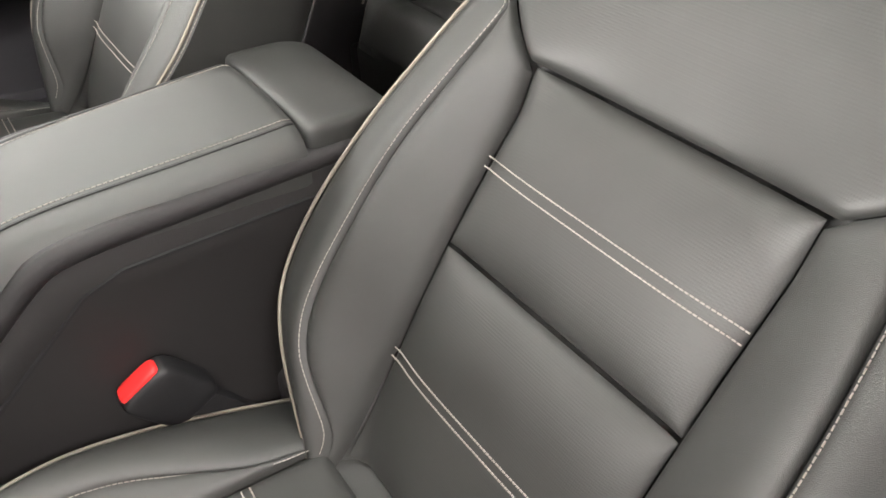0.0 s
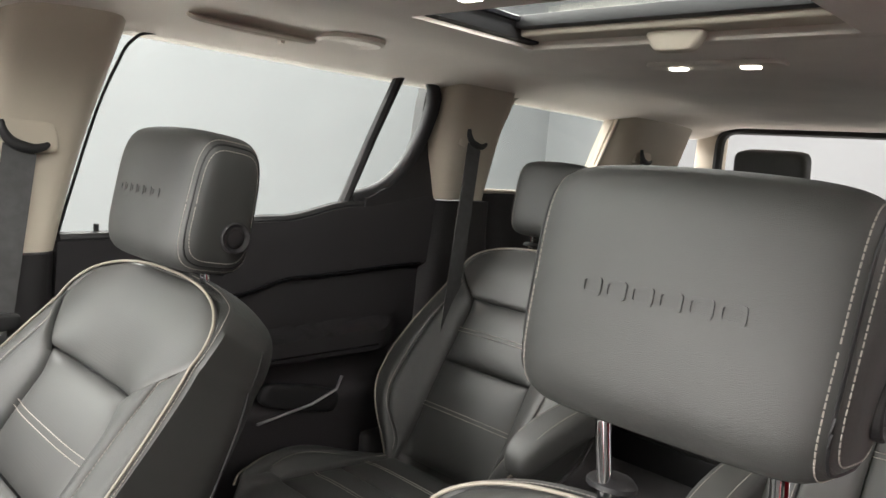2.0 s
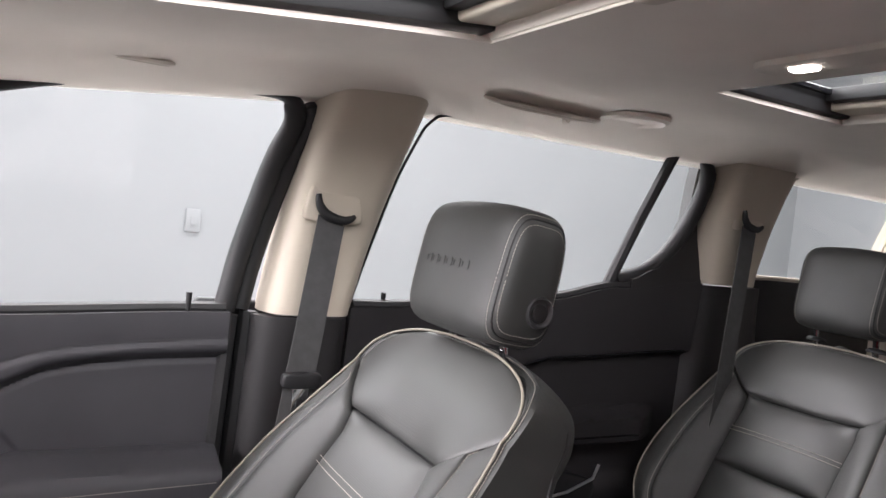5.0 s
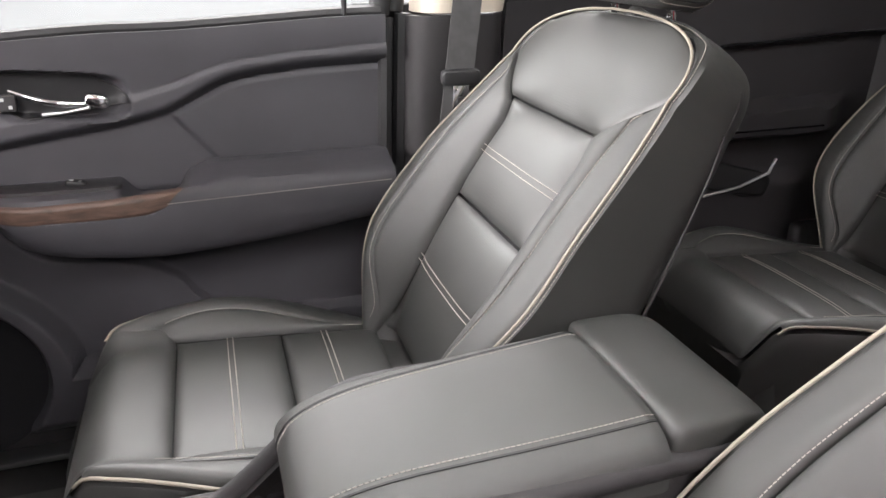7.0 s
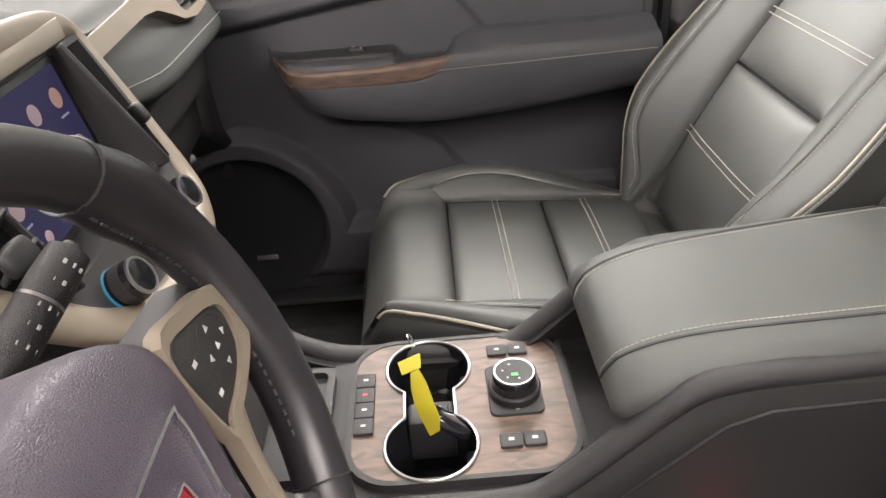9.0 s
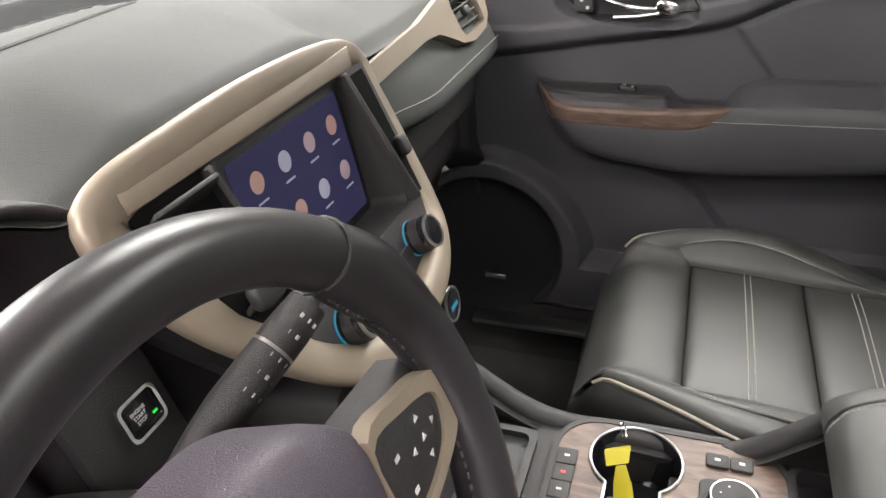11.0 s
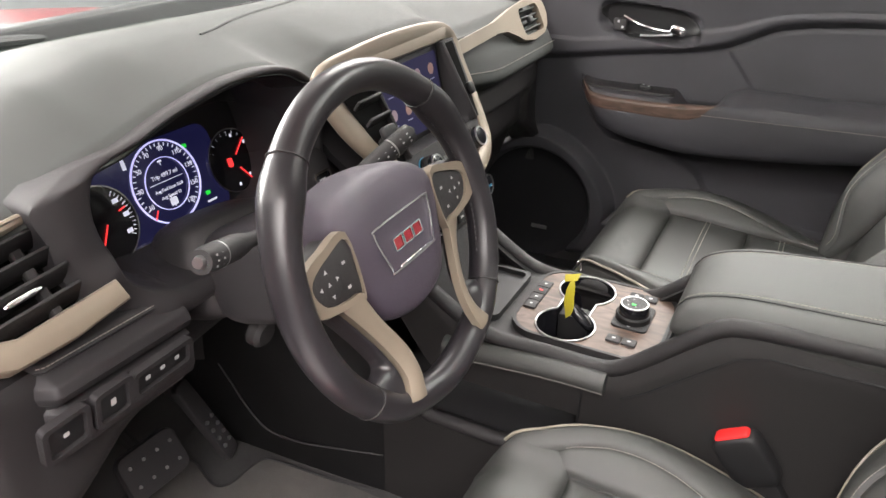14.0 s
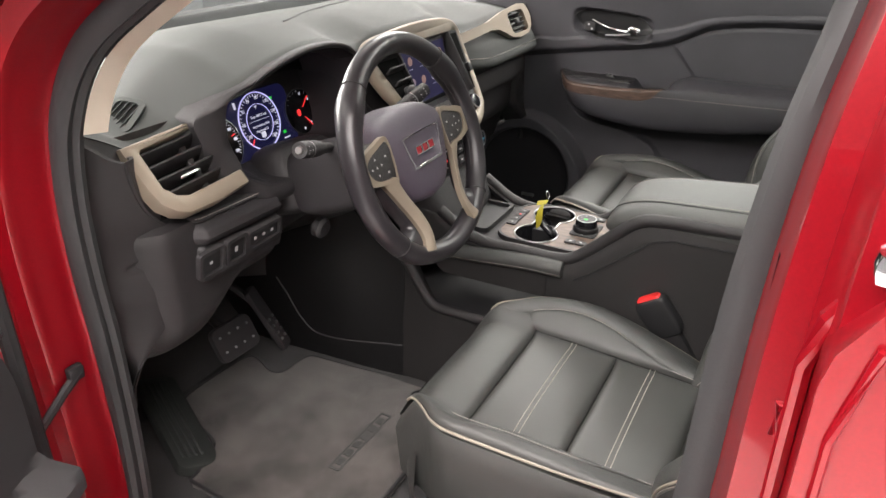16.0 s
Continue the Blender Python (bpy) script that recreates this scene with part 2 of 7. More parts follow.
def prism(outline, depth, bevel=0.003, bm=None):
    """A flat plate: outline in x, y, from z = 0 up to depth, with bevelled edges."""
    tmp = bmesh.new()
    f = tmp.faces.new([tmp.verts.new((x, y, 0)) for x, y in outline])
    r = bmesh.ops.extrude_face_region(tmp, geom=[f])
    vs = [g for g in r["geom"] if isinstance(g, bmesh.types.BMVert)]
    bmesh.ops.translate(tmp, vec=(0, 0, depth), verts=vs)
    if bevel:
        top = [e for e in tmp.edges if all(v in vs for v in e.verts)]
        bmesh.ops.bevel(tmp, geom=top, offset=bevel, segments=2, profile=0.5, affect="EDGES")
    return tmp if bm is None else merge(bm, tmp)


def rounded(w, h, r, n=5, cx=0.0, cy=0.0):
    """A rounded rectangle as an outline."""
    pts = []
    for sx, sy, a0 in ((1, 1, 0), (-1, 1, 90), (-1, -1, 180), (1, -1, 270)):
        for k in range(n + 1):
            a = radians(a0 + 90 * k / n)
            pts.append((cx + sx * (w / 2 - r) + r * math.cos(a), cy + sy * (h / 2 - r) + r * math.sin(a)))
    return pts


def curve(points, n=8, closed=True):
    """A smooth line through points."""
    p = [Vector(q) for q in points]
    m, out = len(p), []
    for i in range(m if closed else m - 1):
        a, b, c, d = (p[(i + k) % m] if closed else p[max(0, min(m - 1, i + k))] for k in (-1, 0, 1, 2))
        for k in range(n):
            t = k / n
            out.append(0.5 * (2 * b + (c - a) * t + (2 * a - 5 * b + 4 * c - d) * t * t + (3 * b - a - 3 * c + d) * t ** 3))
    return out if closed else out + [p[-1]]


def holed(outer, hole, depth):
    """A plate from z = 0 up to depth, with one hole through it."""
    bm = bmesh.new()
    for o in (outer, hole):
        vs = [bm.verts.new((x, y, 0)) for x, y in o]
        for a, b in zip(vs, vs[1:] + vs[:1]):
            bm.edges.new((a, b))
    bmesh.ops.triangle_fill(bm, use_beauty=True, use_dissolve=False, edges=bm.edges[:], normal=(0, 0, 1))
    r = bmesh.ops.extrude_face_region(bm, geom=bm.faces[:])
    bmesh.ops.translate(bm, vec=(0, 0, depth), verts=[g for g in r["geom"] if isinstance(g, bmesh.types.BMVert)])
    return bm


def ring(outer, inner, depth, bevel=0.0):
    """A flat frame between two outlines of equal length."""
    bm = bmesh.new()
    n = len(outer)
    lo = [[bm.verts.new((x, y, 0)) for x, y in o] for o in (outer, inner)]
    hi = [[bm.verts.new((x, y, depth)) for x, y in o] for o in (outer, inner)]
    for k in range(n):
        j = (k + 1) % n
        bm.faces.new((hi[0][k], hi[0][j], hi[1][j], hi[1][k]))
        bm.faces.new((lo[0][j], lo[0][k], lo[1][k], lo[1][j]))
        bm.faces.new((lo[0][k], lo[0][j], hi[0][j], hi[0][k]))
        bm.faces.new((lo[1][j], lo[1][k], hi[1][k], hi[1][j]))
    if bevel:
        top = [e for e in bm.edges if all(v in set(hi[0]) | set(hi[1]) for v in e.verts) and abs(e.calc_face_angle(0)) > 0.5]
        bmesh.ops.bevel(bm, geom=top, offset=bevel, segments=2, profile=0.5, affect="EDGES")
    return bm


def smooth(a, b, x):
    t = max(0.0, min(1.0, (x - a) / (b - a)))
    return t * t * (3 - 2 * t)


def blend(x, *knots):
    """A smooth curve through (x, value) knots."""
    if x <= knots[0][0]:
        return knots[0][1]
    for (x0, y0), (x1, y1) in zip(knots, knots[1:]):
        if x <= x1:
            return y0 + (y1 - y0) * smooth(x0, x1, x)
    return knots[-1][1]


def spline(x, *knots):
    """A curve through (x, value) knots with no flat spots between them."""
    n = len(knots)
    if x <= knots[0][0]:
        return knots[0][1]
    if x >= knots[-1][0]:
        return knots[-1][1]
    i = max(k for k in range(n - 1) if knots[k][0] <= x)
    slope = [(knots[min(n - 1, k + 1)][1] - knots[max(0, k - 1)][1]) / (knots[min(n - 1, k + 1)][0] - knots[max(0, k - 1)][0]) for k in (i, i + 1)]
    (x0, y0), (x1, y1) = knots[i], knots[i + 1]
    h = x1 - x0
    t = (x - x0) / h
    return (2 * t ** 3 - 3 * t * t + 1) * y0 + (t ** 3 - 2 * t * t + t) * h * slope[0] + (3 * t * t - 2 * t ** 3) * y1 + (t ** 3 - t * t) * h * slope[1]


def line(x, *knots):
    """A straight-run curve through (x, value) knots."""
    if x <= knots[0][0]:
        return knots[0][1]
    for (x0, y0), (x1, y1) in zip(knots, knots[1:]):
        if x <= x1:
            return y0 + (y1 - y0) * (x - x0) / (x1 - x0)
    return knots[-1][1]


def pad(surf, left, right, v0, v1, crown, nu=14, nv=14, lip=0.007, power=11):
    """An upholstered panel on surf(x, v, lift): crowned in the middle, tucked in at its edges."""
    def f(a, b):
        v = v0 + (v1 - v0) * b
        x = left(v) + (right(v) - left(v)) * a
        e = max(abs(2 * a - 1), abs(2 * b - 1))
        edge = e ** (power * 2)
        return surf(x, v, crown * (1 - abs(2 * a - 1) ** 3.6) * (1 - abs(2 * b - 1) ** 3.6) - lip * edge)

    def g(a, b):
        return f(0.5 - 0.5 * math.cos(math.pi * a), 0.5 - 0.5 * math.cos(math.pi * b))
    return sheet(g, nu, nv)[0]
CLUSTER = mat("instrument_screen_blue", (0.01, 0.01, 0.02), 0.2, emit=(0.02, 0.02, 0.10), power=0.16)
SCREEN = mat("touch_screen_violet", (0.01, 0.01, 0.02), 0.45, spec=0.15, emit=(0.05, 0.045, 0.12), power=0.22)
LIT = mat("lit_white_marking", (0.5, 0.5, 0.55), 0.5, emit=(0.85, 0.85, 1.0), power=0.30)
RINGLIT = mat("lit_lavender_ring", (0.5, 0.5, 0.7), 0.4, emit=(0.55, 0.52, 0.95), power=0.5)
REDLIT = mat("lit_red", (0.6, 0.02, 0.02), 0.4, emit=(1.0, 0.04, 0.04), power=0.7)
GREENLIT = mat("lit_green", (0.02, 0.4, 0.05), 0.4, emit=(0.02, 0.9, 0.05), power=0.3)
BLUELIT = mat("lit_blue", (0.01, 0.10, 0.16), 0.4, emit=(0.05, 0.45, 0.75), power=0.10)
ORANGELIT = mat("lit_orange", (0.5, 0.2, 0.02), 0.4, emit=(1.0, 0.35, 0.05), power=0.45)
ICON_A = mat("icon_peach", (0.26, 0.18, 0.16), 0.4, spec=0.1, emit=(0.75, 0.42, 0.36), power=0.10)
ICON_B = mat("icon_lavender", (0.25, 0.25, 0.30), 0.4, spec=0.1, emit=(0.55, 0.55, 0.75), power=0.10)
ICON_C = mat("icon_rose", (0.26, 0.20, 0.22), 0.4, spec=0.1, emit=(0.65, 0.48, 0.55), power=0.10)
ICON_D = mat("icon_blue", (0.2, 0.3, 0.5), 0.4, spec=0.1, emit=(0.3, 0.5, 0.9), power=0.10)
WHEELSKIN = mat("worn_wheel_leather", (0.020, 0.018, 0.0205), 0.33, bump=0.04, scale=700, kind="leather", vary=0.15, vscale=20, rvary=0.08)
# violet reflections on the black pad are mixed into this base colour
PADSKIN = mat("violet_sheen_airbag_vinyl", (0.0620, 0.0500, 0.0690), 0.42, bump=0.4, scale=600, kind="leather", vary=0.1, vscale=12)
REDCHROME = mat("red_enamel", (0.26, 0.012, 0.020), 0.25, coat=0.6)
MATCARPET = mat("charcoal_mat_pile", (0.057, 0.050, 0.046), 0.98, bump=1.0, scale=1800, vary=0.60, vscale=11, sheen=0.2)




def blob(sx, sy, sz, power=6.0, n=10, shape=None):
    """A soft block of full size sx, sy, sz; a high power makes it squarer; shape(x, y, z) may bend it."""
    bm = bmesh.new()
    bmesh.ops.create_cube(bm, size=2)
    bmesh.ops.subdivide_edges(bm, edges=bm.edges[:], cuts=n, use_grid_fill=True)
    for v in bm.verts:
        p = Vector([math.sin(c * math.pi / 2) if abs(c) < 1 else c for c in v.co])
        p = p / (abs(p.x) ** power + abs(p.y) ** power + abs(p.z) ** power) ** (1 / power)
        q = (p.x * sx / 2, p.y * sy / 2, p.z * sz / 2)
        v.co = shape(*q) if shape else q
    return bm


# ---- the seats ----
RECLINE = radians(30)
HINGE = (-0.24, 0.765)


RIM_W = ((-0.09, 0.135), (-0.05, 0.148), (-0.02, 0.164), (0.0, 0.178), (0.03, 0.200), (0.06, 0.222), (0.09, 0.240), (0.12, 0.252), (0.16, 0.260), (0.20, 0.262), (0.28, 0.252), (0.36, 0.237), (0.43, 0.220), (0.47, 0.206))
RIM_N = ((-0.09, 0.020), (-0.05, 0.036), (0.0, 0.056), (0.04, 0.070), (0.08, 0.077), (0.12, 0.075), (0.20, 0.062), (0.28, 0.050), (0.36, 0.032), (0.44, 0.015), (0.50, 0.004), (0.556, -0.012))


def rim_half(v):
    """Half-width of the piped front face."""
    if v > 0.455:
        return spline(0.455, *RIM_W) * max(0.0, 1 - ((v - 0.455) / 0.093) ** 2.5) ** 0.42 + 0.003
    return spline(v, *RIM_W)


def back_width(v):
    """Half-width of the backrest shell, just outside the piping."""
    if v > 0.455:
        return (spline(0.455, *RIM_W) + 0.007) * max(0.0, 1 - ((v - 0.455) / 0.104) ** 2.5) ** 0.42 + 0.003
    return spline(v, *RIM_W) + 0.004 + 0.003 * smooth(0.3, 0.46, v)


def insert_half(v):
    return 0.127


def seam_mid(v):
    return spline(v, (-0.04, 0.131), (0.0, 0.136), (0.03, 0.152), (0.07, 0.180), (0.12, 0.197), (0.20, 0.203), (0.28, 0.198), (0.36, 0.186), (0.44, 0.174))


def back_front(x, v):
    w, ax = rim_half(v), abs(x)
    k = smooth(0.34, 0.42, v)
    start = 0.112 - 0.085 * k
    t = max(0.0, min(1.0, (ax - start) / max(0.03, w - start)))
    mid = 0.006 + 0.016 * math.sin(math.pi * max(0, min(1, (v + 0.02) / 0.42))) - 0.012 * smooth(0.46, 0.55, v)
    rise = smooth(0.0, 0.74, t)
    roll = 0.018 * smooth(w, w + 0.022, ax)
    crest = 0.006 * math.sin(math.pi * t) ** 2 * (1 - k)
    return mid + (spline(v, *RIM_N) - mid) * rise + crest - roll - 0.030 * smooth(0.548, 0.590, v)


def back_point(x, v, n):
    s, c = math.sin(RECLINE), math.cos(RECLINE)
    return (x, HINGE[0] - v * s + n * c, HINGE[1] + v * c + n * s)


def back_surf(x, v, lift):
    return back_point(x, v, back_front(x, v) + lift)


def cushion_half(y):
    return spline(y, (-0.25, 0.245), (-0.10, 0.244), (0.0, 0.238), (0.05, 0.227), (0.10, 0.208), (0.15, 0.186), (0.19, 0.167), (0.235, 0.138))


def cushion_edge(y):
    """Height of the piped outer edge of the cushion."""
    return spline(y, (-0.25, 0.693), (-0.15, 0.735), (-0.06, 0.769), (0.0, 0.786), (0.06, 0.797), (0.11, 0.801), (0.15, 0.800), (0.19, 0.792), (0.235, 0.735))


def cushion_top(x, y):
    w, ax = cushion_half(y), abs(x)
    z = 0.768 + 0.06 * (y - 0.098) - 0.060 * smooth(0.15, 0.245, y) ** 1.5
    k = smooth(0.125, w - 0.012, ax)
    hump = 0.009 * math.sin(math.pi * min(1, max(0, (ax - 0.13) / max(0.02, w - 0.13)))) * smooth(0.12, 0.0, y)
    return z + (cushion_edge(y) - z) * k * smooth(0.245, 0.185, y) + hump - 0.008 * smooth(w - 0.012, w + 0.004, ax)


def cushion_surf(x, y, lift):
    return (x, y, cushion_top(x, y) + lift)


def seat(name, label, group, m, letters=True, raised=0.0, head_width=0.246, base=True, head_y=-0.54, lift=0.0):
    """A piped leather bucket seat: cushion, backrest and head restraint, each with its panels, seams and trim."""
    root = thing(name, label, "seat", m, group)

    # cushion: a core with panels sewn over it
    def core(a, b):
        y = -0.25 + 0.48 * b
        w = cushion_half(y)
        if a < 0.15:
            k = a / 0.15
            return (-w + 0.018 * (1 - k), y, 0.60 + (cushion_top(w, y) - 0.018 - 0.60) * k)
        if a > 0.85:
            k = (1 - a) / 0.15
            return (w - 0.018 * (1 - k), y, 0.60 + (cushion_top(w, y) - 0.018 - 0.60) * k)
        x = w * ((a - 0.15) / 0.35 - 1)
        return (x, y, cushion_top(x, y) - 0.018)
    bm, rows = sheet(core, 56, 36)
    cap(bm, rows[0]), cap(bm, rows[-1][::-1])
    cushion = part("cushion", bm, LEATHER, root)
    cushion.location.z = lift
    # front apron
    bm, rows = sheet(lambda a, b: ((2 * a - 1) * (0.150 + 0.05 * b), 0.229 - 0.012 * b + 0.008 * math.sin(math.pi * b) - 0.05 * abs(2 * a - 1) ** 4, 0.722 - 0.17 * b), 20, 8)
    part("front_apron", bm, LEATHER, cushion)
    ins = lambda v: 0.143
    part("front_roll", pad(cushion_surf, lambda v: -min(0.165, cushion_half(v) - 0.012), lambda v: min(0.165, cushion_half(v) - 0.012), 0.100, 0.226, 0.012, 26, 16), LEATHER, cushion)
    for v0, v1 in ((-0.052, 0.098), (-0.20, -0.054)):
        part("insert_panel", pad(cushion_surf, lambda v: -0.143, ins, v0, v1, 0.007, 20, 16), PERF, cushion, "perforated leather insert panel")
    for s in (-1, 1):
        inner = lambda v, s=s: s * 0.145
        mid = lambda v, s=s: s * spline(v, (-0.20, 0.147), (-0.14, 0.152), (-0.08, 0.173), (-0.02, 0.188), (0.05, 0.187), (0.10, 0.172), (0.125, 0.160), (0.19, 0.140))
        outer = lambda v, s=s: s * (cushion_half(v) - 0.004)
        part("bolster", pad(cushion_surf, inner, mid, -0.20, 0.125, 0.006, 12, 22), LEATHER, cushion)
        part("bolster", pad(cushion_surf, mid, outer, -0.235, 0.188, 0.004, 12, 26), LEATHER, cushion)
        line_pts = [cushion_surf(mid(v), v, 0.002) for v in [-0.19 + 0.305 * k / 24 for k in range(25)]]
        part("stitching", stitches([(x - s * 0.004, y, z + 0.001) for x, y, z in line_pts]), THREAD, cushion)
        pipe = [(s * (cushion_half(y) + 0.001), y, cushion_top(cushion_half(y), y) + 0.001) for y in [-0.24 + 0.437 * k / 44 for k in range(45)]]
        part("piping", tube(pipe, 0.0023, 8), PIPING, cushion, "ivory piping")
    for vy in (0.0185, 0.0265, -0.1215, -0.1135):
        pts = [cushion_surf(-0.141 + 0.282 * k / 24, vy, 0.0070 * (1 - abs(k / 12 - 1) ** 3.6) + 0.0006) for k in range(25)]
        part("stitching", stitches(pts, 0.0030, 0.0010, 0.0009), THREAD, cushion)

    # backrest
    def shell(a, b):
        v = -0.09 + 0.6488 * (1 - (1 - b) ** 1.5)
        w = back_width(v)
        deep = -0.100 - 0.004 * smooth(0.30, 0.45, v) + 0.03 * smooth(0.52, 0.565, v)
        if a < 0.5:
            x = w * (4 * a - 1)
            return back_point(x, v, back_front(x, v) - 0.017 * (1 - smooth(0.52, 0.556, v)) * (1 - smooth(w - 0.030, w - 0.010, abs(x))) - 0.002)
        k = (a - 0.5) * 2
        t = math.pi * k
        x = w * math.copysign(abs(math.cos(t)) ** 0.25, math.cos(t))
        front = back_front(w, v) - 0.002
        return back_point(x * (1 - 0.06 * math.sin(t) ** 2), v, front + (deep - front) * abs(math.sin(t)) ** 0.25)
    bm, rows = sheet(shell, 96, 52, closed=True)
    cap(bm, rows[0]), cap(bm, rows[-1][::-1])
    back = part("backrest", bm, LEATHER, root)
    ih = insert_half
    for v0, v1 in ((0.222, 0.385), (-0.02, 0.218)):
        part("insert_panel", pad(back_surf, lambda v: -ih(v), ih, v0, v1, 0.011, 20, 22), PERF, back, "perforated leather insert panel")
    flare = lambda v: min(rim_half(v) - 0.005, 0.130 + 0.064 * max(0, (v - 0.386) / 0.052) ** 0.85)
    part("upper_panel", pad(back_surf, lambda v: -flare(v), flare, 0.388, 0.544, 0.003, 34, 28), PERF, back, "perforated leather upper panel")
    for s in (-1, 1):
        inner = lambda v, s=s: s * (flare(v) + 0.002 if v > 0.386 else ih(v) + 0.002)
        mid = lambda v, s=s: s * min(rim_half(v) - 0.006, max(seam_mid(v), flare(v) + 0.004 if v > 0.386 else ih(v) + 0.004))
        outer = lambda v, s=s: s * (rim_half(v) - 0.003)
        part("bolster", pad(back_surf, inner, mid, -0.06, 0.455, 0.008, 14, 40), LEATHER, back)
        part("bolster", pad(back_surf, mid, outer, -0.075, 0.470, 0.005, 12, 40), LEATHER, back)
        vs = [-0.02 + 0.45 * k / 44 for k in range(45)]
        part("stitching", stitches([back_surf(mid(v) + s * 0.004, v, 0.0025) for v in vs]), THREAD, back)
        # shoulder seam on the side of the backrest
        side = [back_point(s * back_width(v) * 0.992, v, -0.072 + 0.006 * smooth(0.40, 0.50, v)) for v in [0.02 + 0.48 * k / 30 for k in range(31)]]
        part("side_seam", tube(side, 0.0018, 6), TRIM, back)
    vr = [-0.055 + 0.6025 * (1 - (1 - k / 80) ** 2.2) for k in range(81)]
    rim = [(-rim_half(v) + 0.001, v) for v in vr] + [(rim_half(v) - 0.001, v) for v in vr[::-1]]
    part("piping", tube([back_surf(x, v, 0.0016) for x, v in rim], 0.0019, 8), PIPING, back, "ivory piping")
    part("stitching", stitches([back_surf(x * 1.012, v + 0.007 * smooth(0.40, 0.54, v), -0.0012) for x, v in rim]), THREAD, back)
    for v in (0.296, 0.305, 0.103, 0.112):
        pts = [back_surf(-0.128 + 0.256 * k / 24, v, 0.0110 * (1 - abs(k / 12 - 1) ** 3.6) * (1 - abs(2 * (v - (0.222 if v > 0.22 else -0.02)) / (0.163 if v > 0.22 else 0.238) - 1) ** 3.6) + 0.0008) for k in range(25)]
        part("stitching", stitches(pts, 0.0030, 0.0010, 0.0009), THREAD, back)

    # head restraint
    tilt = Matrix.Translation((0, head_y, 1.342 + raised)) @ pose(0, 0, 0, 8, 0, 0)
    hw, hd, hh, pw = head_width / 2, 0.050, 0.090, 4.2

    def bend(x, y, z):
        k = 1 - 0.10 * z / hh
        bow = 0.014 * (1 - (x / hw) ** 2) if y > 0 else 0.004 * (1 - (x / hw) ** 2) * -1
        return (x * (1 + 0.03 * z / hh), y * k + bow * abs(y) / hd, z + 0.006 * (1 - (x / hw) ** 2) * (z > 0) * z / hh)

    def head_loop(x, n=64, grow=1.004):
        r = max(0.0, 1 - abs(x / hw) ** 9) ** 0.22
        pts = []
        for k in range(n):
            c, d = math.cos(2 * math.pi * k / n), math.sin(2 * math.pi * k / n)
            q = r * grow / (abs(c) ** pw + abs(d) ** pw) ** (1 / pw)
            pts.append(tilt @ Vector(bend(x, c * q * hd, d * q * hh)))
        return pts + pts[:1]
    bm = bmesh.new()
    rows = [[bm.verts.new(p) for p in head_loop(hw * max(-0.9995, min(0.9995, math.sin(math.pi * (k / 40 - 0.5)))), 56, 1.0)[:-1]] for k in range(41)]
    for r0, r1 in zip(rows, rows[1:]):
        for k in range(56):
            bm.faces.new((r0[k], r0[(k + 1) % 56], r1[(k + 1) % 56], r1[k]))
    cap(bm, rows[0]), cap(bm, rows[-1][::-1])
    head = part("head_restraint", bm, LEATHER, root)
    for s in (-1, 1):
        part("seam", tube(head_loop(s * (hw - 0.0095), 64, 0.998)[:-1], 0.0014, 5, closed=True), DARK, head)
        part("stitching", stitches(head_loop(s * (hw - 0.0145))), THREAD, head)
        part("stitching", stitches(head_loop(s * (hw - 0.0055))), THREAD, head)
    knob = lathe([(0.0205, -0.006), (0.0205, 0.0022), (0.0190, 0.0034), (0.0168, 0.0024), (0.0140, -0.0020), (0.0122, -0.0020), (0.0112, 0.0006), (0.0095, 0.0012), (0.002, 0.0006)], 36)
    part("release_button", moved(knob, tilt @ pose(-hw + 0.0005, -0.018, -0.036, 0, -90, 0)), TRIM, head, "round black release button")
    for s in (-1, 1):
        bar = [(s * 0.068, -0.548, 1.19), (s * 0.068, head_y + 0.003, 1.28 + raised)]
        part("post", tube(bar, 0.0062, 14), CHROME, head, "chrome post")
        part("post_guide", moved(lathe([(0.021, 0), (0.021, 0.004), (0.016, 0.009), (0.009, 0.010)], 24), Matrix.Translation((s * 0.068, -0.547, 1.240)) @ pose(0, 0, 0, 8, 0, 0)), DARK, back)
    if letters:
        # embossed mark as plain bars
        for k in range(6):
            q = bend((-0.5 + (k + 0.5) / 6) * 0.118, hd, 0.0)
            turn = math.degrees(math.atan(0.028 * q[0] / hw ** 2))
            plate = ring(rounded(0.0168, 0.0125, 0.0025, 3), rounded(0.0118, 0.0075, 0.0015, 3), 0.0016, 0.0006)
            part("embossed_mark", moved(plate, tilt @ Matrix.Translation((q[0], q[1] - 0.0006, 0.004)) @ pose(0, 0, 0, 0, 0, -turn) @ pose(0, 0, 0, -90, 0, 0)), LEATHER, head)
    if base:
        for s in (-1, 1):
            part("side_valance", box(s * 0.255, -0.03, 0.60, 0.03, 0.42, 0.11, 0.012, 3), TRIM, root)
            part("seat_rail", box(s * 0.19, 0.0, 0.47, 0.04, 0.46, 0.05, 0.006, 2), STEEL, root)
            for y in (-0.18, 0.16):
                part("seat_foot", box(s * 0.19, y, 0.54, 0.035, 0.06, 0.13, 0.006, 2), DARK, root)
        part("recliner_cover", box(0.262, -0.255, 0.70, 0.035, 0.10, 0.13, 0.015, 3), TRIM, root)
        part("recliner_cover", box(-0.262, -0.255, 0.70, 0.035, 0.10, 0.13, 0.015, 3), TRIM, root)
    return root


SEATS = "bucket seats"
seat("passenger_seat", "black perforated leather bucket seat with ivory piping, head restraint lowered", SEATS, pose(0.37, 0, 0), raised=-0.010)
